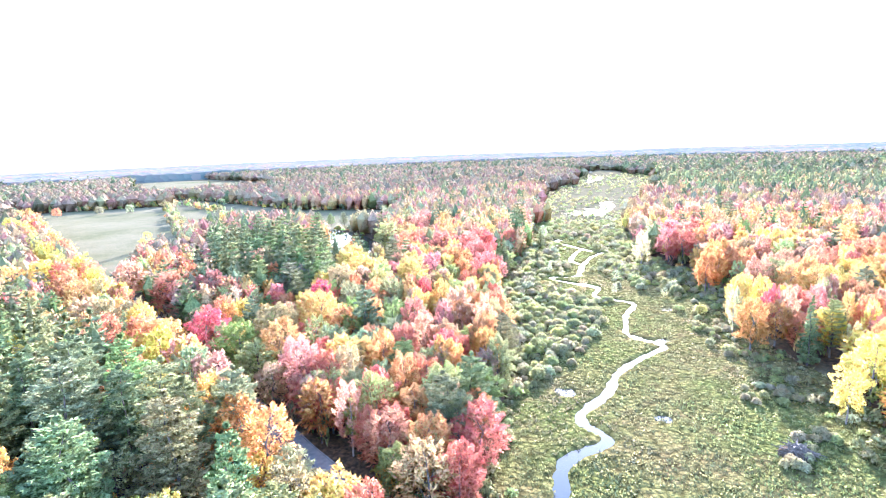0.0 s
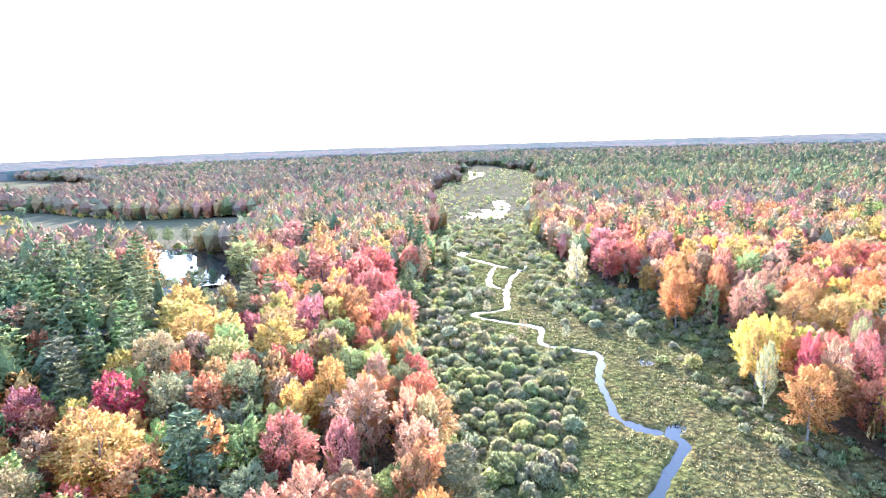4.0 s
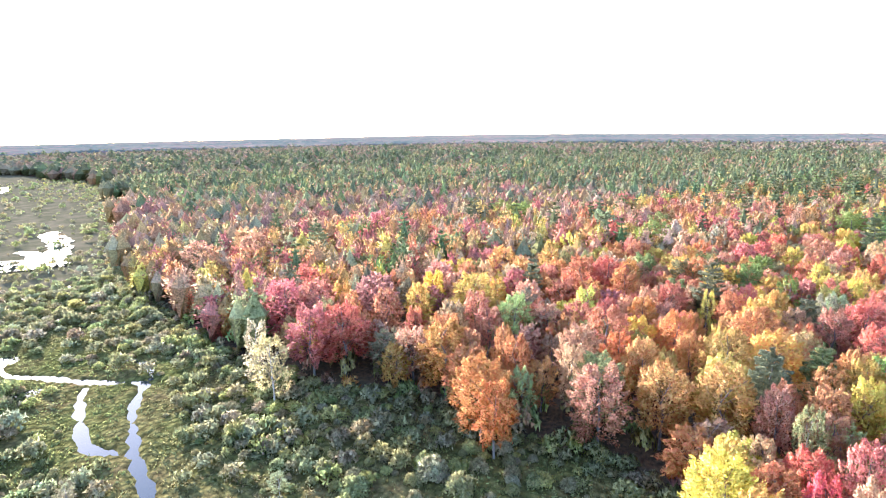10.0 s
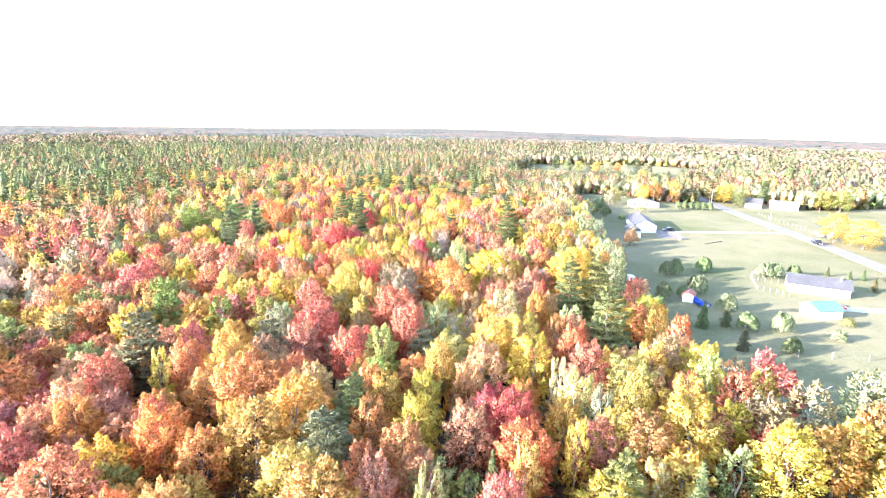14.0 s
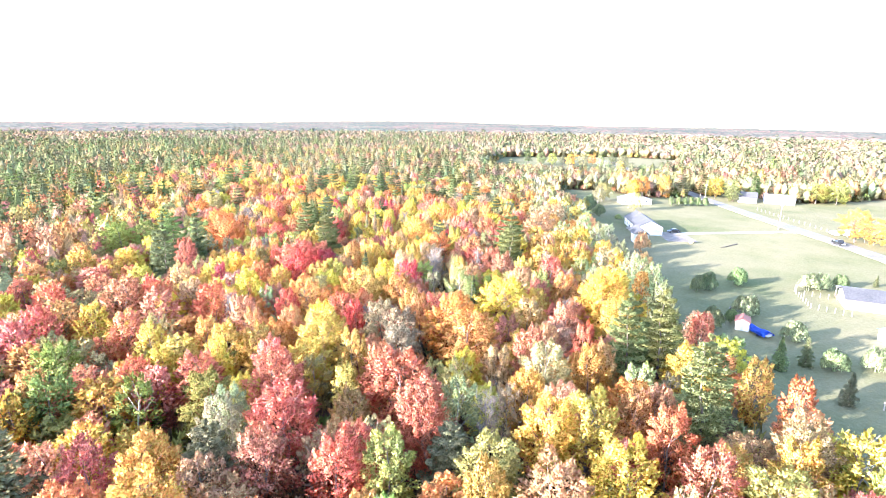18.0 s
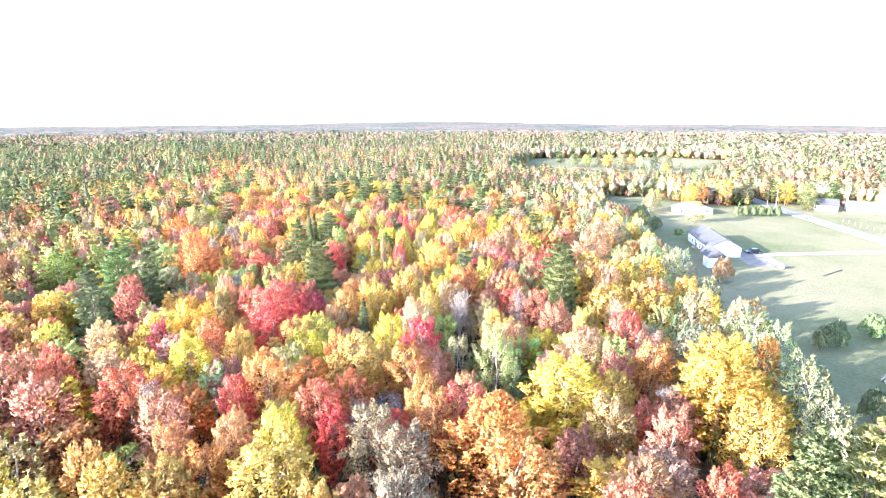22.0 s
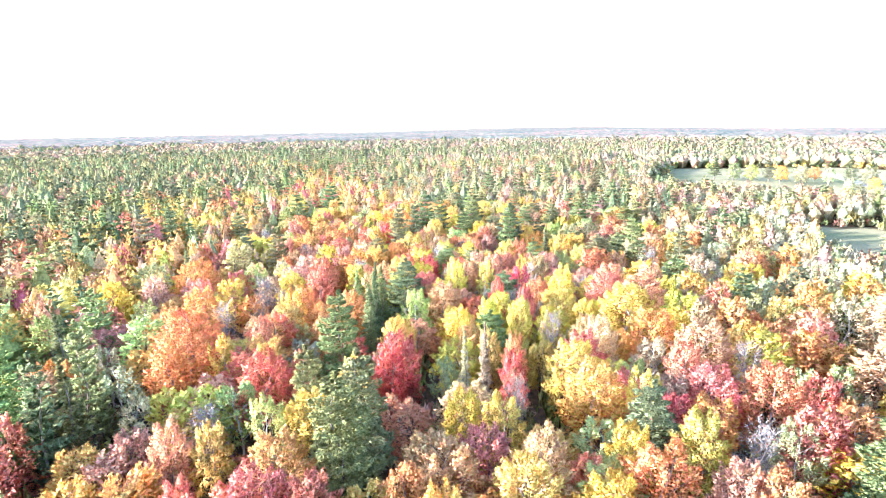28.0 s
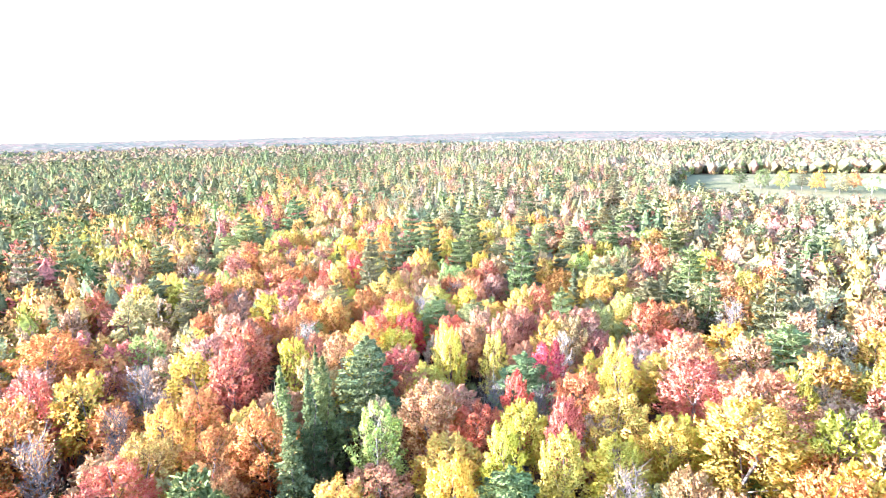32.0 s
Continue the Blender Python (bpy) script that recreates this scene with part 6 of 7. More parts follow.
def utility_pole(x, y):
    p = at(tagged(new("utility_pole"), "weathered wooden utility pole with a crossarm", "pole", "poles along the road"), x, y, 47)
    bm = bmesh.new()
    bmesh.ops.create_cone(bm, cap_ends=True, segments=9, radius1=0.17, radius2=0.11, depth=10.0, matrix=Matrix.Translation((0, 0, 5.0)))
    part("post", bm, GREY_WOOD, p)
    part("crossarm", box(0.12, 2.2, 0.14, (0.1, 0, 9.3)), GREY_WOOD, p)
    for y_ in (-0.95, 0.0, 0.95):
        bm = bmesh.new()
        bmesh.ops.create_cone(bm, cap_ends=True, segments=8, radius1=0.07, radius2=0.04, depth=0.22, matrix=Matrix.Translation((0.1, y_, 9.55)))
        part("insulator", bm, TRIM, p)
    return p


for x, y in POLES:
    utility_pole(x, y)


def wire(a, b, off, z):
    d = Vector((b[0] - a[0], b[1] - a[1], 0)).normalized()
    n_ = Vector((-d.y, d.x, 0)) * off
    pts = []
    for i in range(11):
        u = i / 10
        pts.append((a[0] + (b[0] - a[0]) * u + n_.x, a[1] + (b[1] - a[1]) * u + n_.y, 0.95 + z - 1.2 * 4 * u * (1 - u) * 0.6))
    v = np.concatenate([limb(p, q, 0.022, 0.022, 3) for p, q in zip(pts, pts[1:])])
    return tri_mesh("wire", v, RUBBER)


for a, b in zip(POLES, POLES[1:]):
    w = tagged(new("power_line"), "black power line wires sagging between poles", "wire", "wires along the road")
    for off, z in ((-0.95, 9.65), (0.95, 9.65), (0.0, 7.4)):
        part("wire", wire(a, b, off, z), None, w)


def fence(points, label, h=1.15, rails=True, gap=2.4, material=GREY_WOOD):
    f = tagged(new("fence"), label, "fence")
    for (ax, ay), (bx, by) in zip(points, points[1:]):
        L = math.hypot(bx - ax, by - ay)
        k = max(1, round(L / gap))
        turn = math.degrees(math.atan2(by - ay, bx - ax))
        for i in range(k + 1):
            x, y = ax + (bx - ax) * i / k, ay + (by - ay) * i / k
            p = part("post", box(0.14, 0.14, h * random.uniform(0.92, 1.06), bevel=0.015), material, f)
            p.matrix_basis = pose(x, y, float(level(x, y)) - 0.05, random.uniform(-3, 3), random.uniform(-3, 3), turn)
            if rails and i < k:
                for z in (0.85,):
                    r = part("rail", box(L / k, 0.04, 0.07, (L / k / 2, 0, z)), material, f)
                    r.matrix_basis = pose(x, y, float(level(x, y)), 0, 0, turn)
    return f


PALE_WOOD = plain("pale_fence_wood", (0.3, 0.27, 0.23), (0.42, 0.385, 0.33), 4.0, 0.8, 0, 0.01)
fence([(110.3, -17.6), (119.5, -14.4), (113.8, -5.5), (106.1, -6)], "pale wooden post fence round a garden", 1.2, False, 1.7, PALE_WOOD)
fence([(91.7, 37), (88, 33.9), (84, 29.5), (79.6, 25.1), (75.4, 20.9)], "row of plain fence posts on the lawn", 1.5, False, 5.5, PALE_WOOD)
fence([(175.2, -139.2), (162.2, -127.1), (149, -116.8), (133.8, -103.2), (121.3, -93.1)], "white post fence along the road", 1.2, False, 3.6, PALE_WOOD)


def bird_house(x, y):
    b = at(tagged(new("garden_statue"), "small pale garden post ornament by the fence", "ornament"), x, y, 0)
    bm = bmesh.new()
    bmesh.ops.create_cone(bm, cap_ends=True, segments=10, radius1=0.3, radius2=0.18, depth=1.7, matrix=Matrix.Translation((0, 0, 0.85)))
    b.matrix_world = pose(x, y, 0.95)
    part("shaft", bm, PALE_WOOD, b)


bird_house(120.1, -15.7)
log = at(tagged(new("felled_log"), "long felled log lying on the field", "log"), 151.7, -52.9, 82)
part("stem", tri_mesh("felled_log", limb((-5, 0, 0.2), (5, 0.3, 0.16), 0.2, 0.1, 8), BARK), None, log)
stump = at(tagged(new("hay_bale"), "round tan hay bale on the grass", "bale"), 161.6, -46.8, 30)
bm = bmesh.new()
bmesh.ops.create_cone(bm, cap_ends=True, segments=20, radius1=0.75, radius2=0.75, depth=1.3, matrix=Matrix.Translation((0, 0, 0.74)) @ Matrix.Rotation(math.pi / 2, 4, "X"))
bmesh.ops.bevel(bm, geom=bm.edges[:], offset=0.06, segments=2, affect="EDGES")
part("roll", bm, plain("straw", (0.4, 0.3, 0.17), (0.6, 0.48, 0.28), 5, 0.95, 0, 0.05), stump)
pile = at(tagged(new("board_stack"), "pale weathered boards leaned together like a tepee", "boards"), 124.1, 8.5, 10)
for i in range(18):
    a = i * 20
    p = part("board", box(0.34, 0.05, 2.7, bevel=0.01), PALE_WOOD, pile)
    p.matrix_basis = pose(0, 0, 0, 0, 0, a) @ pose(0, -random.uniform(1.35, 1.7), 0.02, -random.uniform(31, 36), 0, 0)
wagon = at(tagged(new("hay_wagon"), "dark flat hay wagon standing in the field", "wagon"), -122.2, 179.4, 12)
part("bed", box(5.0, 2.2, 0.2, (0, 0, 0.9)), BROWN_WOOD, wagon)
for sx in (-1.7, 1.7):
    for sy in (-0.95, 0.95):
        wb = bmesh.new()
        bmesh.ops.create_cone(wb, cap_ends=True, segments=14, radius1=0.45, radius2=0.45, depth=0.2, matrix=Matrix.Translation((sx, sy, 0.45)) @ Matrix.Rotation(math.pi / 2, 4, "X"))
        part("wheel", wb, RUBBER, wagon)
    part("end_rack", box(0.1, 2.1, 1.2, (sx * 1.4, 0, 1.1)), BROWN_WOOD, wagon)

# ---- bushes and lone trees of the fields ----


def bush_shape(n, size, lobes, flat=1.0):
    """A round bush one metre in radius and height: lumps of leaf sprays over a few stems, with its clump directions."""
    out_, turned = [], []
    for i in range(lobes):
        az, u = i * 2.4, (i + 0.5) / lobes
        rr = 0.7 * math.sqrt(1 - u * 0.85) * rng.uniform(0.75, 1.15)
        c = np.array([math.cos(az) * rr, math.sin(az) * rr, 0.25 + 0.5 * u * flat])
        d = unit(rng, n // lobes)
        d[:, 2] = np.abs(d[:, 2]) * 1.0 - 0.25
        p = c + d * np.array([0.34, 0.34, 0.42]) * rng.uniform(0.6, 1.15, (len(d), 1)) * rng.uniform(0.8, 1.25)
        out_.append(sprays(p, d * 0.6 + np.array([0, 0, 0.3]) + rng.normal(size=d.shape) * 0.7, d + rng.normal(size=d.shape) * 0.6, size, rng))
        turned.append(normed(d * 0.6 + normed(p - np.array([0, 0, 0.2])) * 0.6 + rng.normal(size=d.shape) * 0.38))
    for i in range(5):
        st = limb((0, 0, -0.12), (math.cos(i * 1.3) * 0.4, math.sin(i * 1.3) * 0.4, 0.6), 0.03, 0.01, 3)
        out_.append(st)
        turned.append(np.tile((math.cos(i * 1.3), math.sin(i * 1.3), 0.3), (len(st), 1)))
    return np.concatenate(out_), np.concatenate(turned)


BUSH = [[tri_mesh("bush_foliage", v, LEAF, None, c) for v, c in (bush_shape(n, s, k) for k in (11, 14, 17))] for n, s in ((4200, 0.085), (1500, 0.14))]
BUSH_ARRAYS = [bush_shape(250, 0.215, 11) for _ in range(5)]
BUSH_FAR = [[q[:84] for q in bush_shape(84, 0.33, 7)] for _ in range(5)]
TINT.update({"juniper": (0.18, 0.225, 0.105), "yew": (0.26, 0.295, 0.155), "willow": (0.29, 0.29, 0.12), "alder": (0.38, 0.36, 0.13), "dogwood": (0.32, 0.275, 0.145), "sedge": (0.29, 0.28, 0.12), "ash_bush": (0.33, 0.31, 0.175)})


def bush(x, y, r, h, colour, name, label, group, grade=0, z=None):
    b = tagged(new(name, random.choice(BUSH[grade])), label, "bush", group)
    b.matrix_world = Matrix.Translation((x, y, (float(level(x, y)) if z is None else z) - 0.02)) @ Matrix.Rotation(random.uniform(0, 6.28), 4, "Z") @ Matrix.Diagonal((r, r, h, 1))
    b.color = (*hue(colour, 0.07), 1)
    return b


def lawn_bush(x, y, r, h, colour="juniper", label="round dark green evergreen bush on the lawn"):
    return bush(x, y, r, h, colour, "evergreen_bush", label, "bushes on the lawn")


lawn_bush(135.5, 3.7, 1.9, 4.2)
lawn_bush(134.6, -0.3, 2.2, 4.6)
lawn_bush(131.5, -10.5, 2.7, 4.6)
lawn_bush(118.6, -19.8, 2.7, 4.4, "yew", "spreading grey-green bush by the garden fence")
lawn_bush(116.7, -22.5, 2.4, 4.2, "yew", "spreading grey-green bush by the garden fence")
lawn_bush(113.9, -27.7, 2.1, 3.6)
lawn_bush(120.9, 12.2, 3.0, 4.8, "yew", "large grey-green bush behind the shed")
lawn_bush(121.3, 18.1, 1.6, 2.8)
lawn_bush(122.1, 25, 2.2, 4.5)
lawn_bush(109.4, 18.9, 2.5, 4.0, "yew", "large grey-green bush on the lawn")
lawn_bush(100.4, 27.8, 2.4, 3.8, "yew", "spreading grey-green bush on the lawn")
lawn_bush(95.8, 22.6, 2.5, 4.2, "yew", "spreading grey-green bush on the lawn")
lawn_bush(89.6, 32.9, 2.0, 3.0)
lawn_bush(86.8, 18.3, 1.8, 2.4, "yew", "low ragged grey-green bush on the lawn")
lawn_bush(88.9, 7.1, 1.6, 2.0, "sedge", "low yellow-green bush on the lawn")
lawn_bush(201.2, -65, 1.6, 2.2)
lawn_bush(224.9, -78.1, 3.4, 6.0)
lawn_bush(217.8, -65.5, 3.2, 5.5)
lawn_bush(210.8, -65.3, 3.0, 5.0)
lawn_bush(165.8, -22.3, 3.0, 6.0, "brown", "sparse brown-pink bush at the wood's edge")
for x, y in ((205.4, -116.9), (203.4, -119.5), (201.5, -122.1), (199.5, -124.7), (197.5, -127.4), (195.4, -130)):
    lawn_bush(x, y, 1.7, 4.2, "juniper", "dark evergreen in a clipped hedge row")
for x, y, h in ((108.5, -36.6, 3.2), (103.3, -37.6, 3.4), (101, -40.9, 3.4), (95.2, -30.1, 4.2), (96.7, -45.2, 4.0), (95.6, 39.3, 5.5), (106.7, 34.5, 6.0), (104.2, 29.7, 5.5)):
    plant("spruce", x, y, h, h * 0.3, "pine", 1, group="young spruces on the lawn")
for x, y, h, r, k, c in ((126.6, -92.5, 12, 6.0, "oak", "yellow"), (116, -88.6, 11.5, 6.0, "oak", "yellow"), (97.7, -73.3, 11, 5, "oak", "yellow"), (103.6, -81.8, 9, 3.0, "pine", "pine"), (208.6, -89.7, 9, 3.4, "oak", "cream"),
                         (226.2, -116.4, 11, 3.2, "maple", "yellow"), (229.2, -131.4, 11, 3.5, "maple", "gold"), (223, -142, 12, 3.8, "maple", "gold"), (231.3, -94.6, 9, 3.5, "birch", "mint"), (234, -101.9, 10, 4, "oak", "lime"),
                         (215.7, -148, 13, 4.5, "pine", "pine"), (209.7, -155.8, 14, 4.6, "pine", "pine"), (204.4, -160.6, 11, 4, "oak", "gold"), (198.2, -165.5, 11, 4, "oak", "lime"), (192.7, -154.5, 9, 3.6, "oak", "olive"), (164.6, -183, 11, 5, "oak", "lime"),
                         (157.2, -188.4, 12, 5.5, "oak", "lime"), (190.2, -174.8, 13, 4, "pine", "pine"), (-143.6, 256.3, 9, 3.4, "birch", "yellow"), (-116.5, 238, 7, 3, "oak", "lime"), (-151.8, 300, 6, 2.6, "oak", "olive"), (-171.7, 349.5, 6, 2.8, "oak", "sage"),
                         (-296.2, 411, 8, 3.5, "maple", "orange"), (-274.3, 428.2, 7, 3.6, "oak", "olive"), (-252, 432.5, 7, 3.4, "oak", "sage"), (-231.1, 449.1, 8, 3.6, "oak", "olive"), (-207.3, 454.7, 7, 3.2, "spruce", "pine"), (-189.8, 461.2, 7, 3.4, "oak", "sage"),
                         (-41.3, 228.0, 6.0, 2.4, "pine", "pine"), (-37.7, 226.8, 6.8, 2.5, "pine", "pine"), (-34.6, 227.2, 6, 2.2, "pine", "pine"), (-45.6, 225.8, 4.6, 2.3, "oak", "olive"), (-74.9, 317.8, 9, 3.6, "pine", "pine"), (-67.5, 316, 8, 3.4, "pine", "pine"),
                         (-59.1, 313.1, 9, 3.4, "pine", "pine"), (-50.8, 305.2, 9, 3.6, "pine", "pine"), (-43.5, 298.5, 9, 3.6, "pine", "pine"), (-38.0, 285.0, 9, 3.4, "pine", "pine"), (-46.5, 310.0, 10, 3.6, "pine", "pine"), (-81.2, 322.5, 8, 3, "oak", "sage")):
    plant(k, x, y, h, r, c, 0 if y < -60 else 1, group="lone trees of the fields")

# trees standing in the far field
for x, y, kind, h, r, colour in ((392, -226, "pine", 15, 5.0, "pine"), (383, -232, "oak", 12, 4.5, "olive"), (374, -236, "oak", 11, 4.2, "lime"), (366, -241, "pine", 13, 4.4, "pine"), (357, -238, "maple", 11, 4.0, "yellow"), (348, -243, "oak", 12, 4.4, "sage"),
                                 (338, -252, "birch", 11, 3.0, "cream"), (330, -258, "pine", 15, 4.6, "pine"), (322, -262, "oak", 12, 4.4, "olive"), (352, -262, "maple", 10, 3.6, "gold"), (308, -216, "birch", 10, 2.6, "mint"), (300, -222, "maple", 10, 3.2, "yellow")):
    plant(kind, x, y, h, r, colour, 1, group="trees of the far field")


# ---- marsh growth ----


def shrub_density(x, y):
    """Shrubs crowd the marsh edges and the brushy neck; the creek's meadows stay open."""
    e = reach(MARSH_EDGE, x, y, True)
    k = np.clip(1.15 - e / 17, 0, 1)
    k = np.maximum(k, np.clip(1.5 - np.hypot((x - 29) / 15, (y - 143) / 19), 0, 1))
    k = np.maximum(k, np.clip(1.3 - np.hypot((x - 34) / 13, (y - 205) / 34), 0, 1) * 0.75)
    k = np.maximum(k, np.clip(1.3 - np.hypot((x - 72) / 12, (y - 185) / 42), 0, 1) * 0.95)
    k = np.maximum(k, np.clip(1.3 - np.hypot((x - 64) / 13, (y - 184) / 24), 0, 1) * 0.85)
    k = np.maximum(k, np.clip(1.3 - np.hypot((x - 30) / 9, (y - 184) / 26), 0, 1) * 0.7)
    k = np.maximum(k, np.where((y > 225) & (y < 330), 0.55 + 0.4 * waves(x, y, 0.11), 0))
    k = np.where((y < 125) & (x > 26), k * np.where(x > 52, 0.42, 0.3), k)
    k = np.where((y >= 330), np.minimum(k, 0.9) * 0.6 + 0.2 + 0.16 * waves(x, y, 0.08, 3), k)
    brink = np.interp(y, [70, 80, 90, 100, 112, 137, 150], [6.0, 8.7, 12.0, 20.0, 29.4, 41.5, 47.4])
    k = np.where((y < 150) & (x > brink) & (x < 56), k * 0.08, np.where((y < 150) & (x <= brink), np.maximum(k, 0.8), k))
    wet_ = np.minimum(reach(RIVER, x, y), reach(SIDE_ARM, x, y))
    return np.where(wet_ < 2.6, 0, np.where(wet_ < 6, k * 0.35, k))


X, Y = np.concatenate([np.array(lattice(-4, 100, 30, 300, 1.9, 0.48)), np.array(lattice(40, 240, 300, 700, 3.6, 0.48))], 1)
keep = inside(MARSH_EDGE, X, Y) & (rng.uniform(0, 1, X.size) < shrub_density(X, Y))
X, Y = X[keep], Y[keep]
ranked = reach([(22, 100), (30, 140), (62, 160), (70, 150)], X, Y)
order = np.argsort(ranked)
SHRUBS = [("willow", "grey-green willow shrub in the marsh", 4), ("alder", "yellowish alder shrub in the marsh", 2.2), ("dogwood", "brown-stemmed dogwood shrub in the marsh", 2.4), ("olive", "dull olive-green shrub in the marsh", 2), ("ash_bush", "ashen thin-leaved shrub in the marsh", 1.6)]
tris, tints, clumps = [], [], []
zs = level(X, Y)
for rank, i in enumerate(order):
    x, y = X[i], Y[i]
    r = random.choice((0.6, 0.8, 1.0, 1.25, 1.7)) * random.uniform(0.8, 1.2) * (1.1 if y > 150 else 1.0)
    h = r * random.uniform(0.9, 1.4)
    colour, label, _ = random.choices(SHRUBS, [q[2] for q in SHRUBS])[0]
    if rank < 290:
        bush(x, y, r, h, colour, "marsh_shrub", label, "shrubs of the marsh", 1, 0.12)
        continue
    v, turned = random.choice(BUSH_ARRAYS if y < 300 else BUSH_FAR)
    a = random.uniform(0, 6.28)
    clumps.append(spun(turned, a))
    w = np.empty_like(v)
    w[..., 0] = (v[..., 0] * math.cos(a) - v[..., 1] * math.sin(a)) * r + x
    w[..., 1] = (v[..., 0] * math.sin(a) + v[..., 1] * math.cos(a)) * r + y
    w[..., 2] = v[..., 2] * h + zs[i] + 0.1
    tris.append(w)
    tints.append(np.tile(hue(colour, 0.1), (len(w), 1)))
tagged(new("marsh_brush", tri_mesh("marsh_brush", np.concatenate(tris), LEAF_WOODS, np.concatenate(tints), np.concatenate(clumps))), "thicket of grey-green and brown shrubs filling the marsh edges", "shrubs", kind="stuff")

# thickets standing on the open turf, and saplings among the channels
for cx, cy, k, spread_ in ((56.1, 88.4, 16, 2.6), (63.0, 122.0, 12, 2.2), (62.0, 106.6, 10, 2.0), (53.5, 74.0, 8, 1.8), (47.5, 67.5, 6, 1.6)):
    for _ in range(k):
        bush(cx + random.gauss(0, spread_), cy + random.gauss(0, spread_ * 0.7), random.uniform(0.7, 1.3), random.uniform(0.8, 1.5), random.choice(("ash_bush", "dogwood", "dogwood", "willow")), "thicket_shrub", "grey-brown twiggy shrub on the open marsh turf", "thickets of the open marsh", 1, 0.15)
for x, y, h, r, k, c in ((40.7, 231.4, 8.0, 2.6, "spruce", "pine"), (45.0, 249.0, 7.5, 2.0, "birch", "sage"), (38.2, 177.4, 4.2, 1.1, "birch", "sage"), (41.2, 160.5, 4.0, 1.2, "birch", "sage"), (49.2, 155.6, 3.6, 1.0, "birch", "mint"),
                         (36.0, 186.0, 3.8, 1.0, "birch", "sage"), (40.2, 191.5, 4.0, 1.1, "birch", "olive"), (33.4, 196.0, 4.4, 1.3, "spruce", "pine"), (55.0, 172.0, 3.6, 1.2, "birch", "sage"), (62.0, 150.5, 3.4, 1.0, "birch", "mint")):
    plant(k, x, y, h, r, c, 1, 0.2, group="saplings of the marsh")

# sedge tussocks
n = 46000
X, Y = rng.uniform(-4, 92, n), 46 + 250 * rng.uniform(0, 1, n) ** 1.5
wet_ = np.minimum(reach(RIVER, X, Y), reach(SIDE_ARM, X, Y))
keep = inside(MARSH_EDGE, X, Y) & (wet_ > 1.6) & (rng.uniform(0, 1, n) < 0.75 + 0.35 * waves(X, Y, 0.5))
X, Y = X[keep], Y[keep]
n = len(X)
base = np.stack([X, Y, np.full(n, 0.2)], 1)
tri, col, up = [], [], []
dry = np.clip(0.35 + 0.6 * waves(X, Y, 0.09, 2) + 0.25 * waves(X, Y, 0.7, 1) + np.clip((X - 48) / 30, 0, 0.5) * (Y < 130), 0, 1)[:, None]
shade = np.array((0.225, 0.24, 0.08)) * (1 - dry) + np.array((0.31, 0.23, 0.125)) * dry
for _ in range(4):
    off = rng.normal(size=(n, 3)) * np.array([0.28, 0.28, 0.05])
    ax = rng.normal(size=(n, 3)) * 0.55 + np.array([0, 0, 0.8])
    tri.append(sprays(base + off + np.array([0, 0, 0.12]), ax, rng.normal(size=(n, 3)), np.full(n, 0.36), rng))
    col.append(shade * rng.uniform(0.75, 1.25, (n, 1)))
    up.append(normed(rng.normal(size=(n, 3)) * 0.4 + np.array([0, 0, 1.0])))
tagged(new("marsh_sedge", tri_mesh("marsh_sedge", np.concatenate(tri), LEAF_WOODS, np.concatenate(col), np.concatenate(up))), "green and tan sedge tussocks on the marsh", "grass", kind="stuff")

# old beaver lodge of grey sticks
lodge = at(tagged(new("beaver_lodge"), "weathered heap of dark brown sticks on the marsh", "beaver lodge"), 49.0, 70.6, 0)
lodge.matrix_world = pose(49.0, 70.6, 0.15)
bm = bmesh.new()
bmesh.ops.create_icosphere(bm, subdivisions=3, radius=1.0, matrix=Matrix.Diagonal((2.6, 2.0, 1.15, 1)))
for v in bm.verts:
    v.co *= 1 + 0.12 * noise.noise(v.co * 2.3)
MUD = plain("mud_mound", (0.05, 0.036, 0.024), (0.11, 0.08, 0.055), 3.0, 0.95, 0, 0.08)
MUD.node_tree.nodes["Principled BSDF"].inputs["Specular IOR Level"].default_value = 0.0
part("mound", bm, MUD, lodge, "dark mud core")
for k in range(70):
    a = rng.uniform(0, 6.28)
    u = rng.uniform(0.1, 1)
    c = np.array([math.cos(a) * 2.4 * u, math.sin(a) * 1.9 * u, 1.2 * math.sqrt(max(0.02, 1 - u * u)) + 0.05])
    d = np.array([math.cos(a + rng.normal()), math.sin(a + rng.normal()), rng.uniform(-0.5, 0.4)]) * rng.uniform(0.7, 1.5)
    part("stick", tri_mesh("stick", limb(c - d, c + d, 0.075, 0.04, 4), BARK), None, lodge)

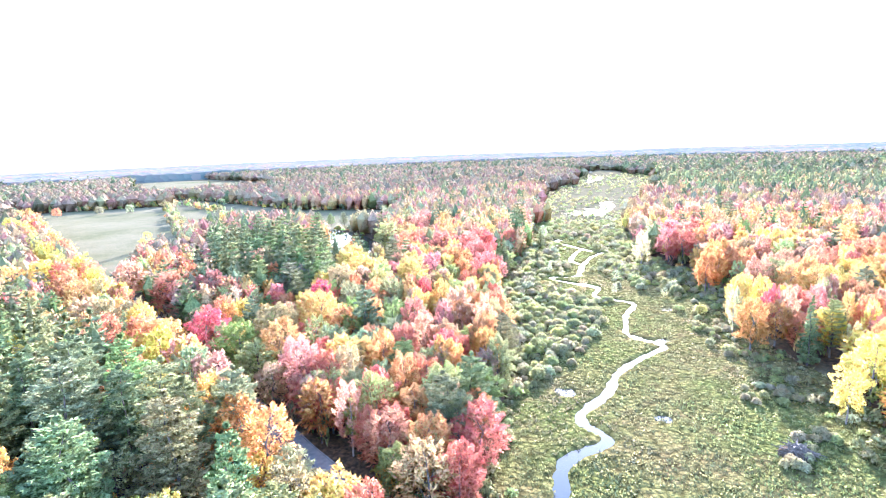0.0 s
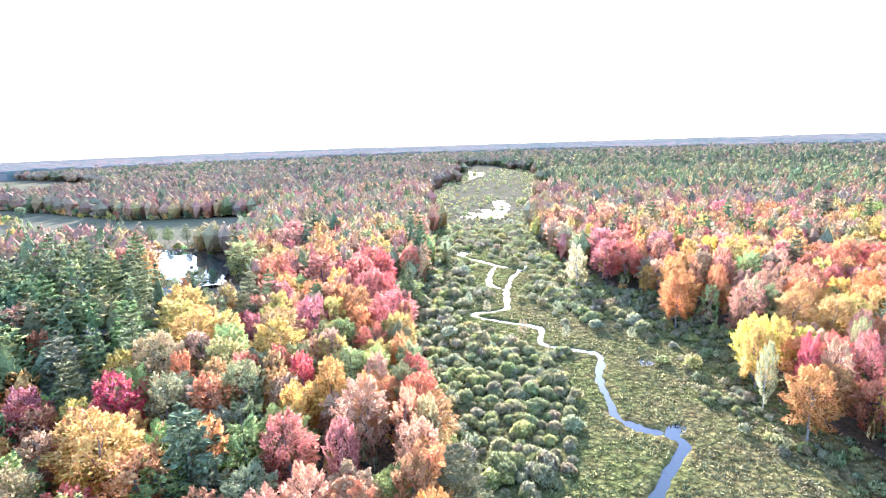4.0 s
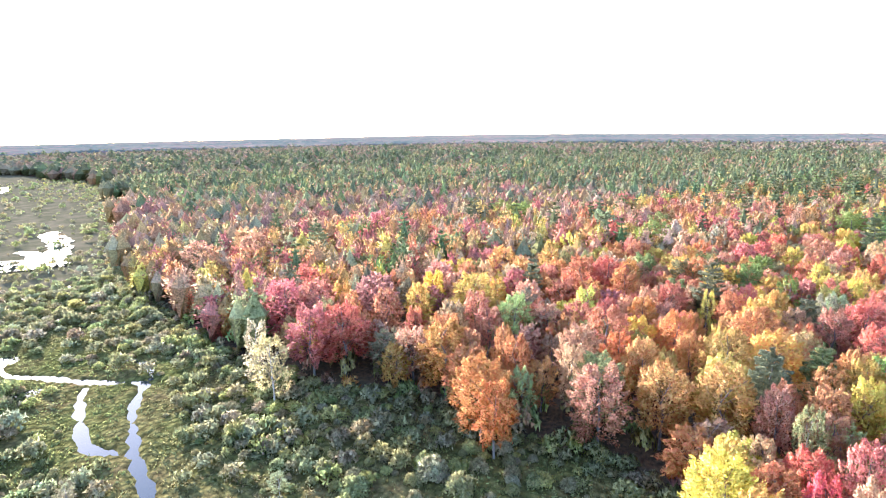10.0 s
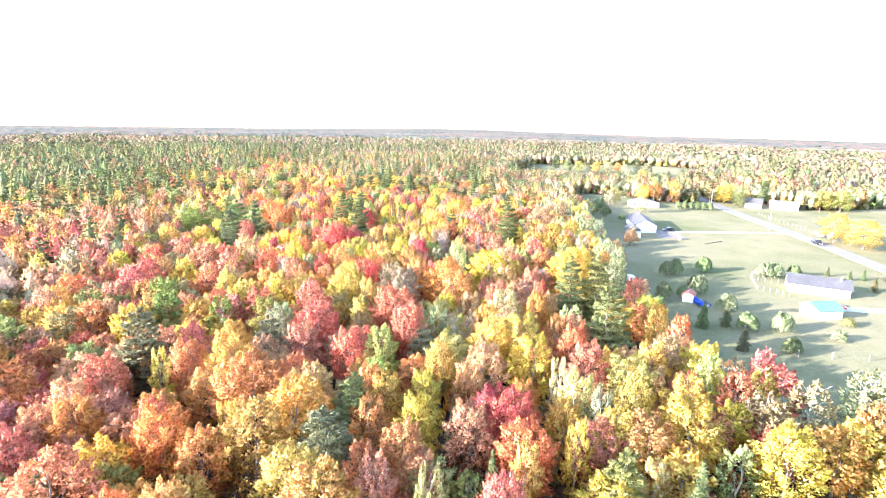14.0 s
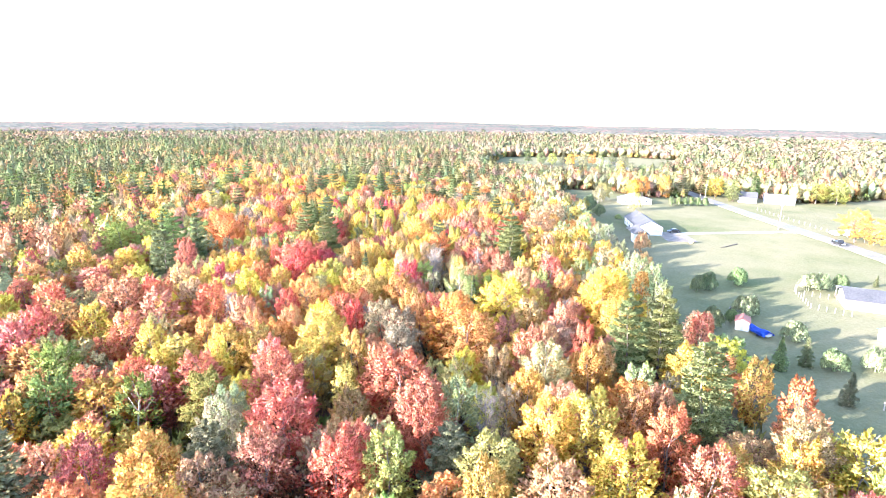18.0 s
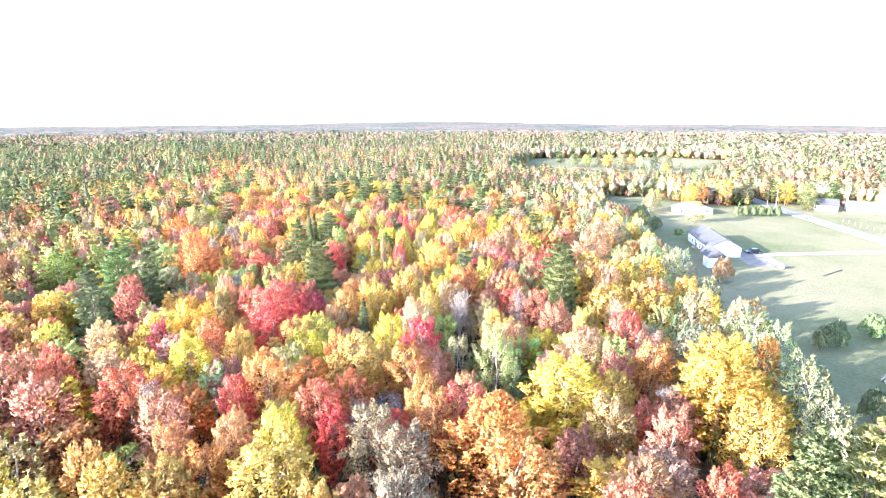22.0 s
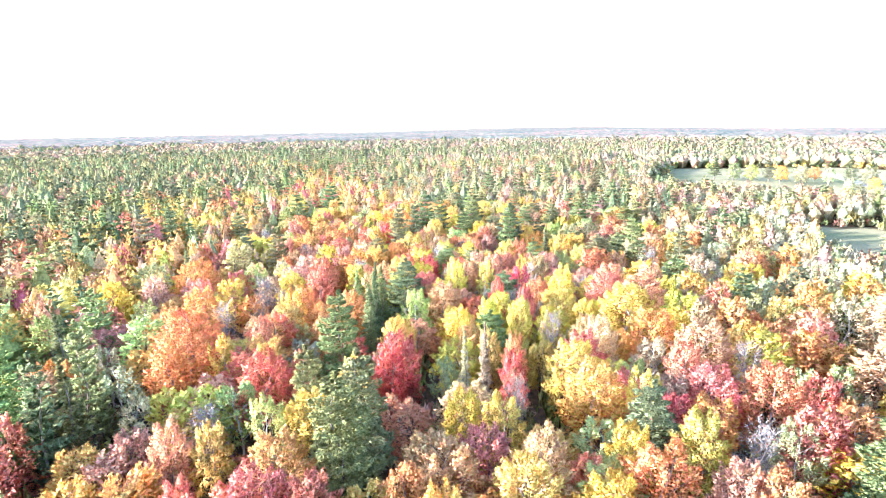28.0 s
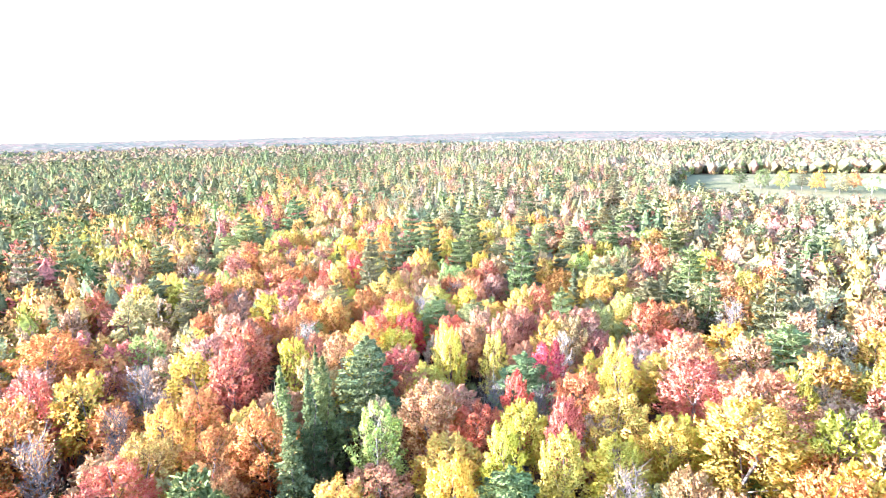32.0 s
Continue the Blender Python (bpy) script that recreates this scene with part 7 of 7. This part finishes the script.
# undergrowth beneath the woods
X, Y = lattice(-120, 300, -60, 330, 4.2, 0.48)
keep = ~(open_land(X, Y)) & seen_sector(X, Y) & (reach(CLOSE_LINE, X, Y) < 115)
X, Y = X[keep], Y[keep]
zs = level(X, Y)
tris, tints, clumps = [], [], []
for x, y, z in zip(X, Y, zs):
    if random.random() < 0.3:
        continue
    v, turned = random.choice(BUSH_FAR)
    r, h = random.uniform(1.0, 2.0), random.uniform(1.6, 5.0)
    a = random.uniform(0, 6.28)
    clumps.append(spun(turned, a))
    w = np.empty_like(v)
    w[..., 0] = (v[..., 0] * math.cos(a) - v[..., 1] * math.sin(a)) * r + x
    w[..., 1] = (v[..., 0] * math.sin(a) + v[..., 1] * math.cos(a)) * r + y
    w[..., 2] = v[..., 2] * h + z
    tris.append(w)
    tints.append(np.tile(hue(random.choice(("sage", "olive", "willow", "brown", "green", "gold", "alder")), 0.2), (len(w), 1)))
# brush along the fields' edges
for field in (POND_FIELD, WEST_FIELD, FAR_FIELD, HOME_FIELD, POND):
    for (x0, y0), (x1, y1) in zip(field, field[1:] + field[:1]):
        for k in range(int(math.hypot(x1 - x0, y1 - y0) / 2.6)):
            u = random.random()
            x, y = x0 + (x1 - x0) * u + random.gauss(0, 2.2), y0 + (y1 - y0) * u + random.gauss(0, 2.2)
            if reach(ROAD_LINE, x, y) < 5 or inside(POND, x, y) or (field is HOME_FIELD and (x < 150 or y > -20)) or inside(YARD, x, y):
                continue
            v, turned = random.choice(BUSH_FAR)
            clumps.append(turned)
            r, h = (random.uniform(0.7, 1.4), random.uniform(0.7, 1.8)) if field is POND else (random.uniform(1.2, 2.8), random.uniform(1.8, 5.5))
            tris.append(v * np.array((r, r, h)) + np.array((x, y, float(level(x, y)))))
            tints.append(np.tile(hue(random.choice(("olive", "green", "pine", "lime", "brown", "sage", "gold")), 0.2), (len(v), 1)))
tagged(new("undergrowth", tri_mesh("undergrowth", np.concatenate(tris), LEAF_WOODS, np.concatenate(tints), np.concatenate(clumps))), "mixed green and brown saplings under the trees", "undergrowth", kind="stuff")
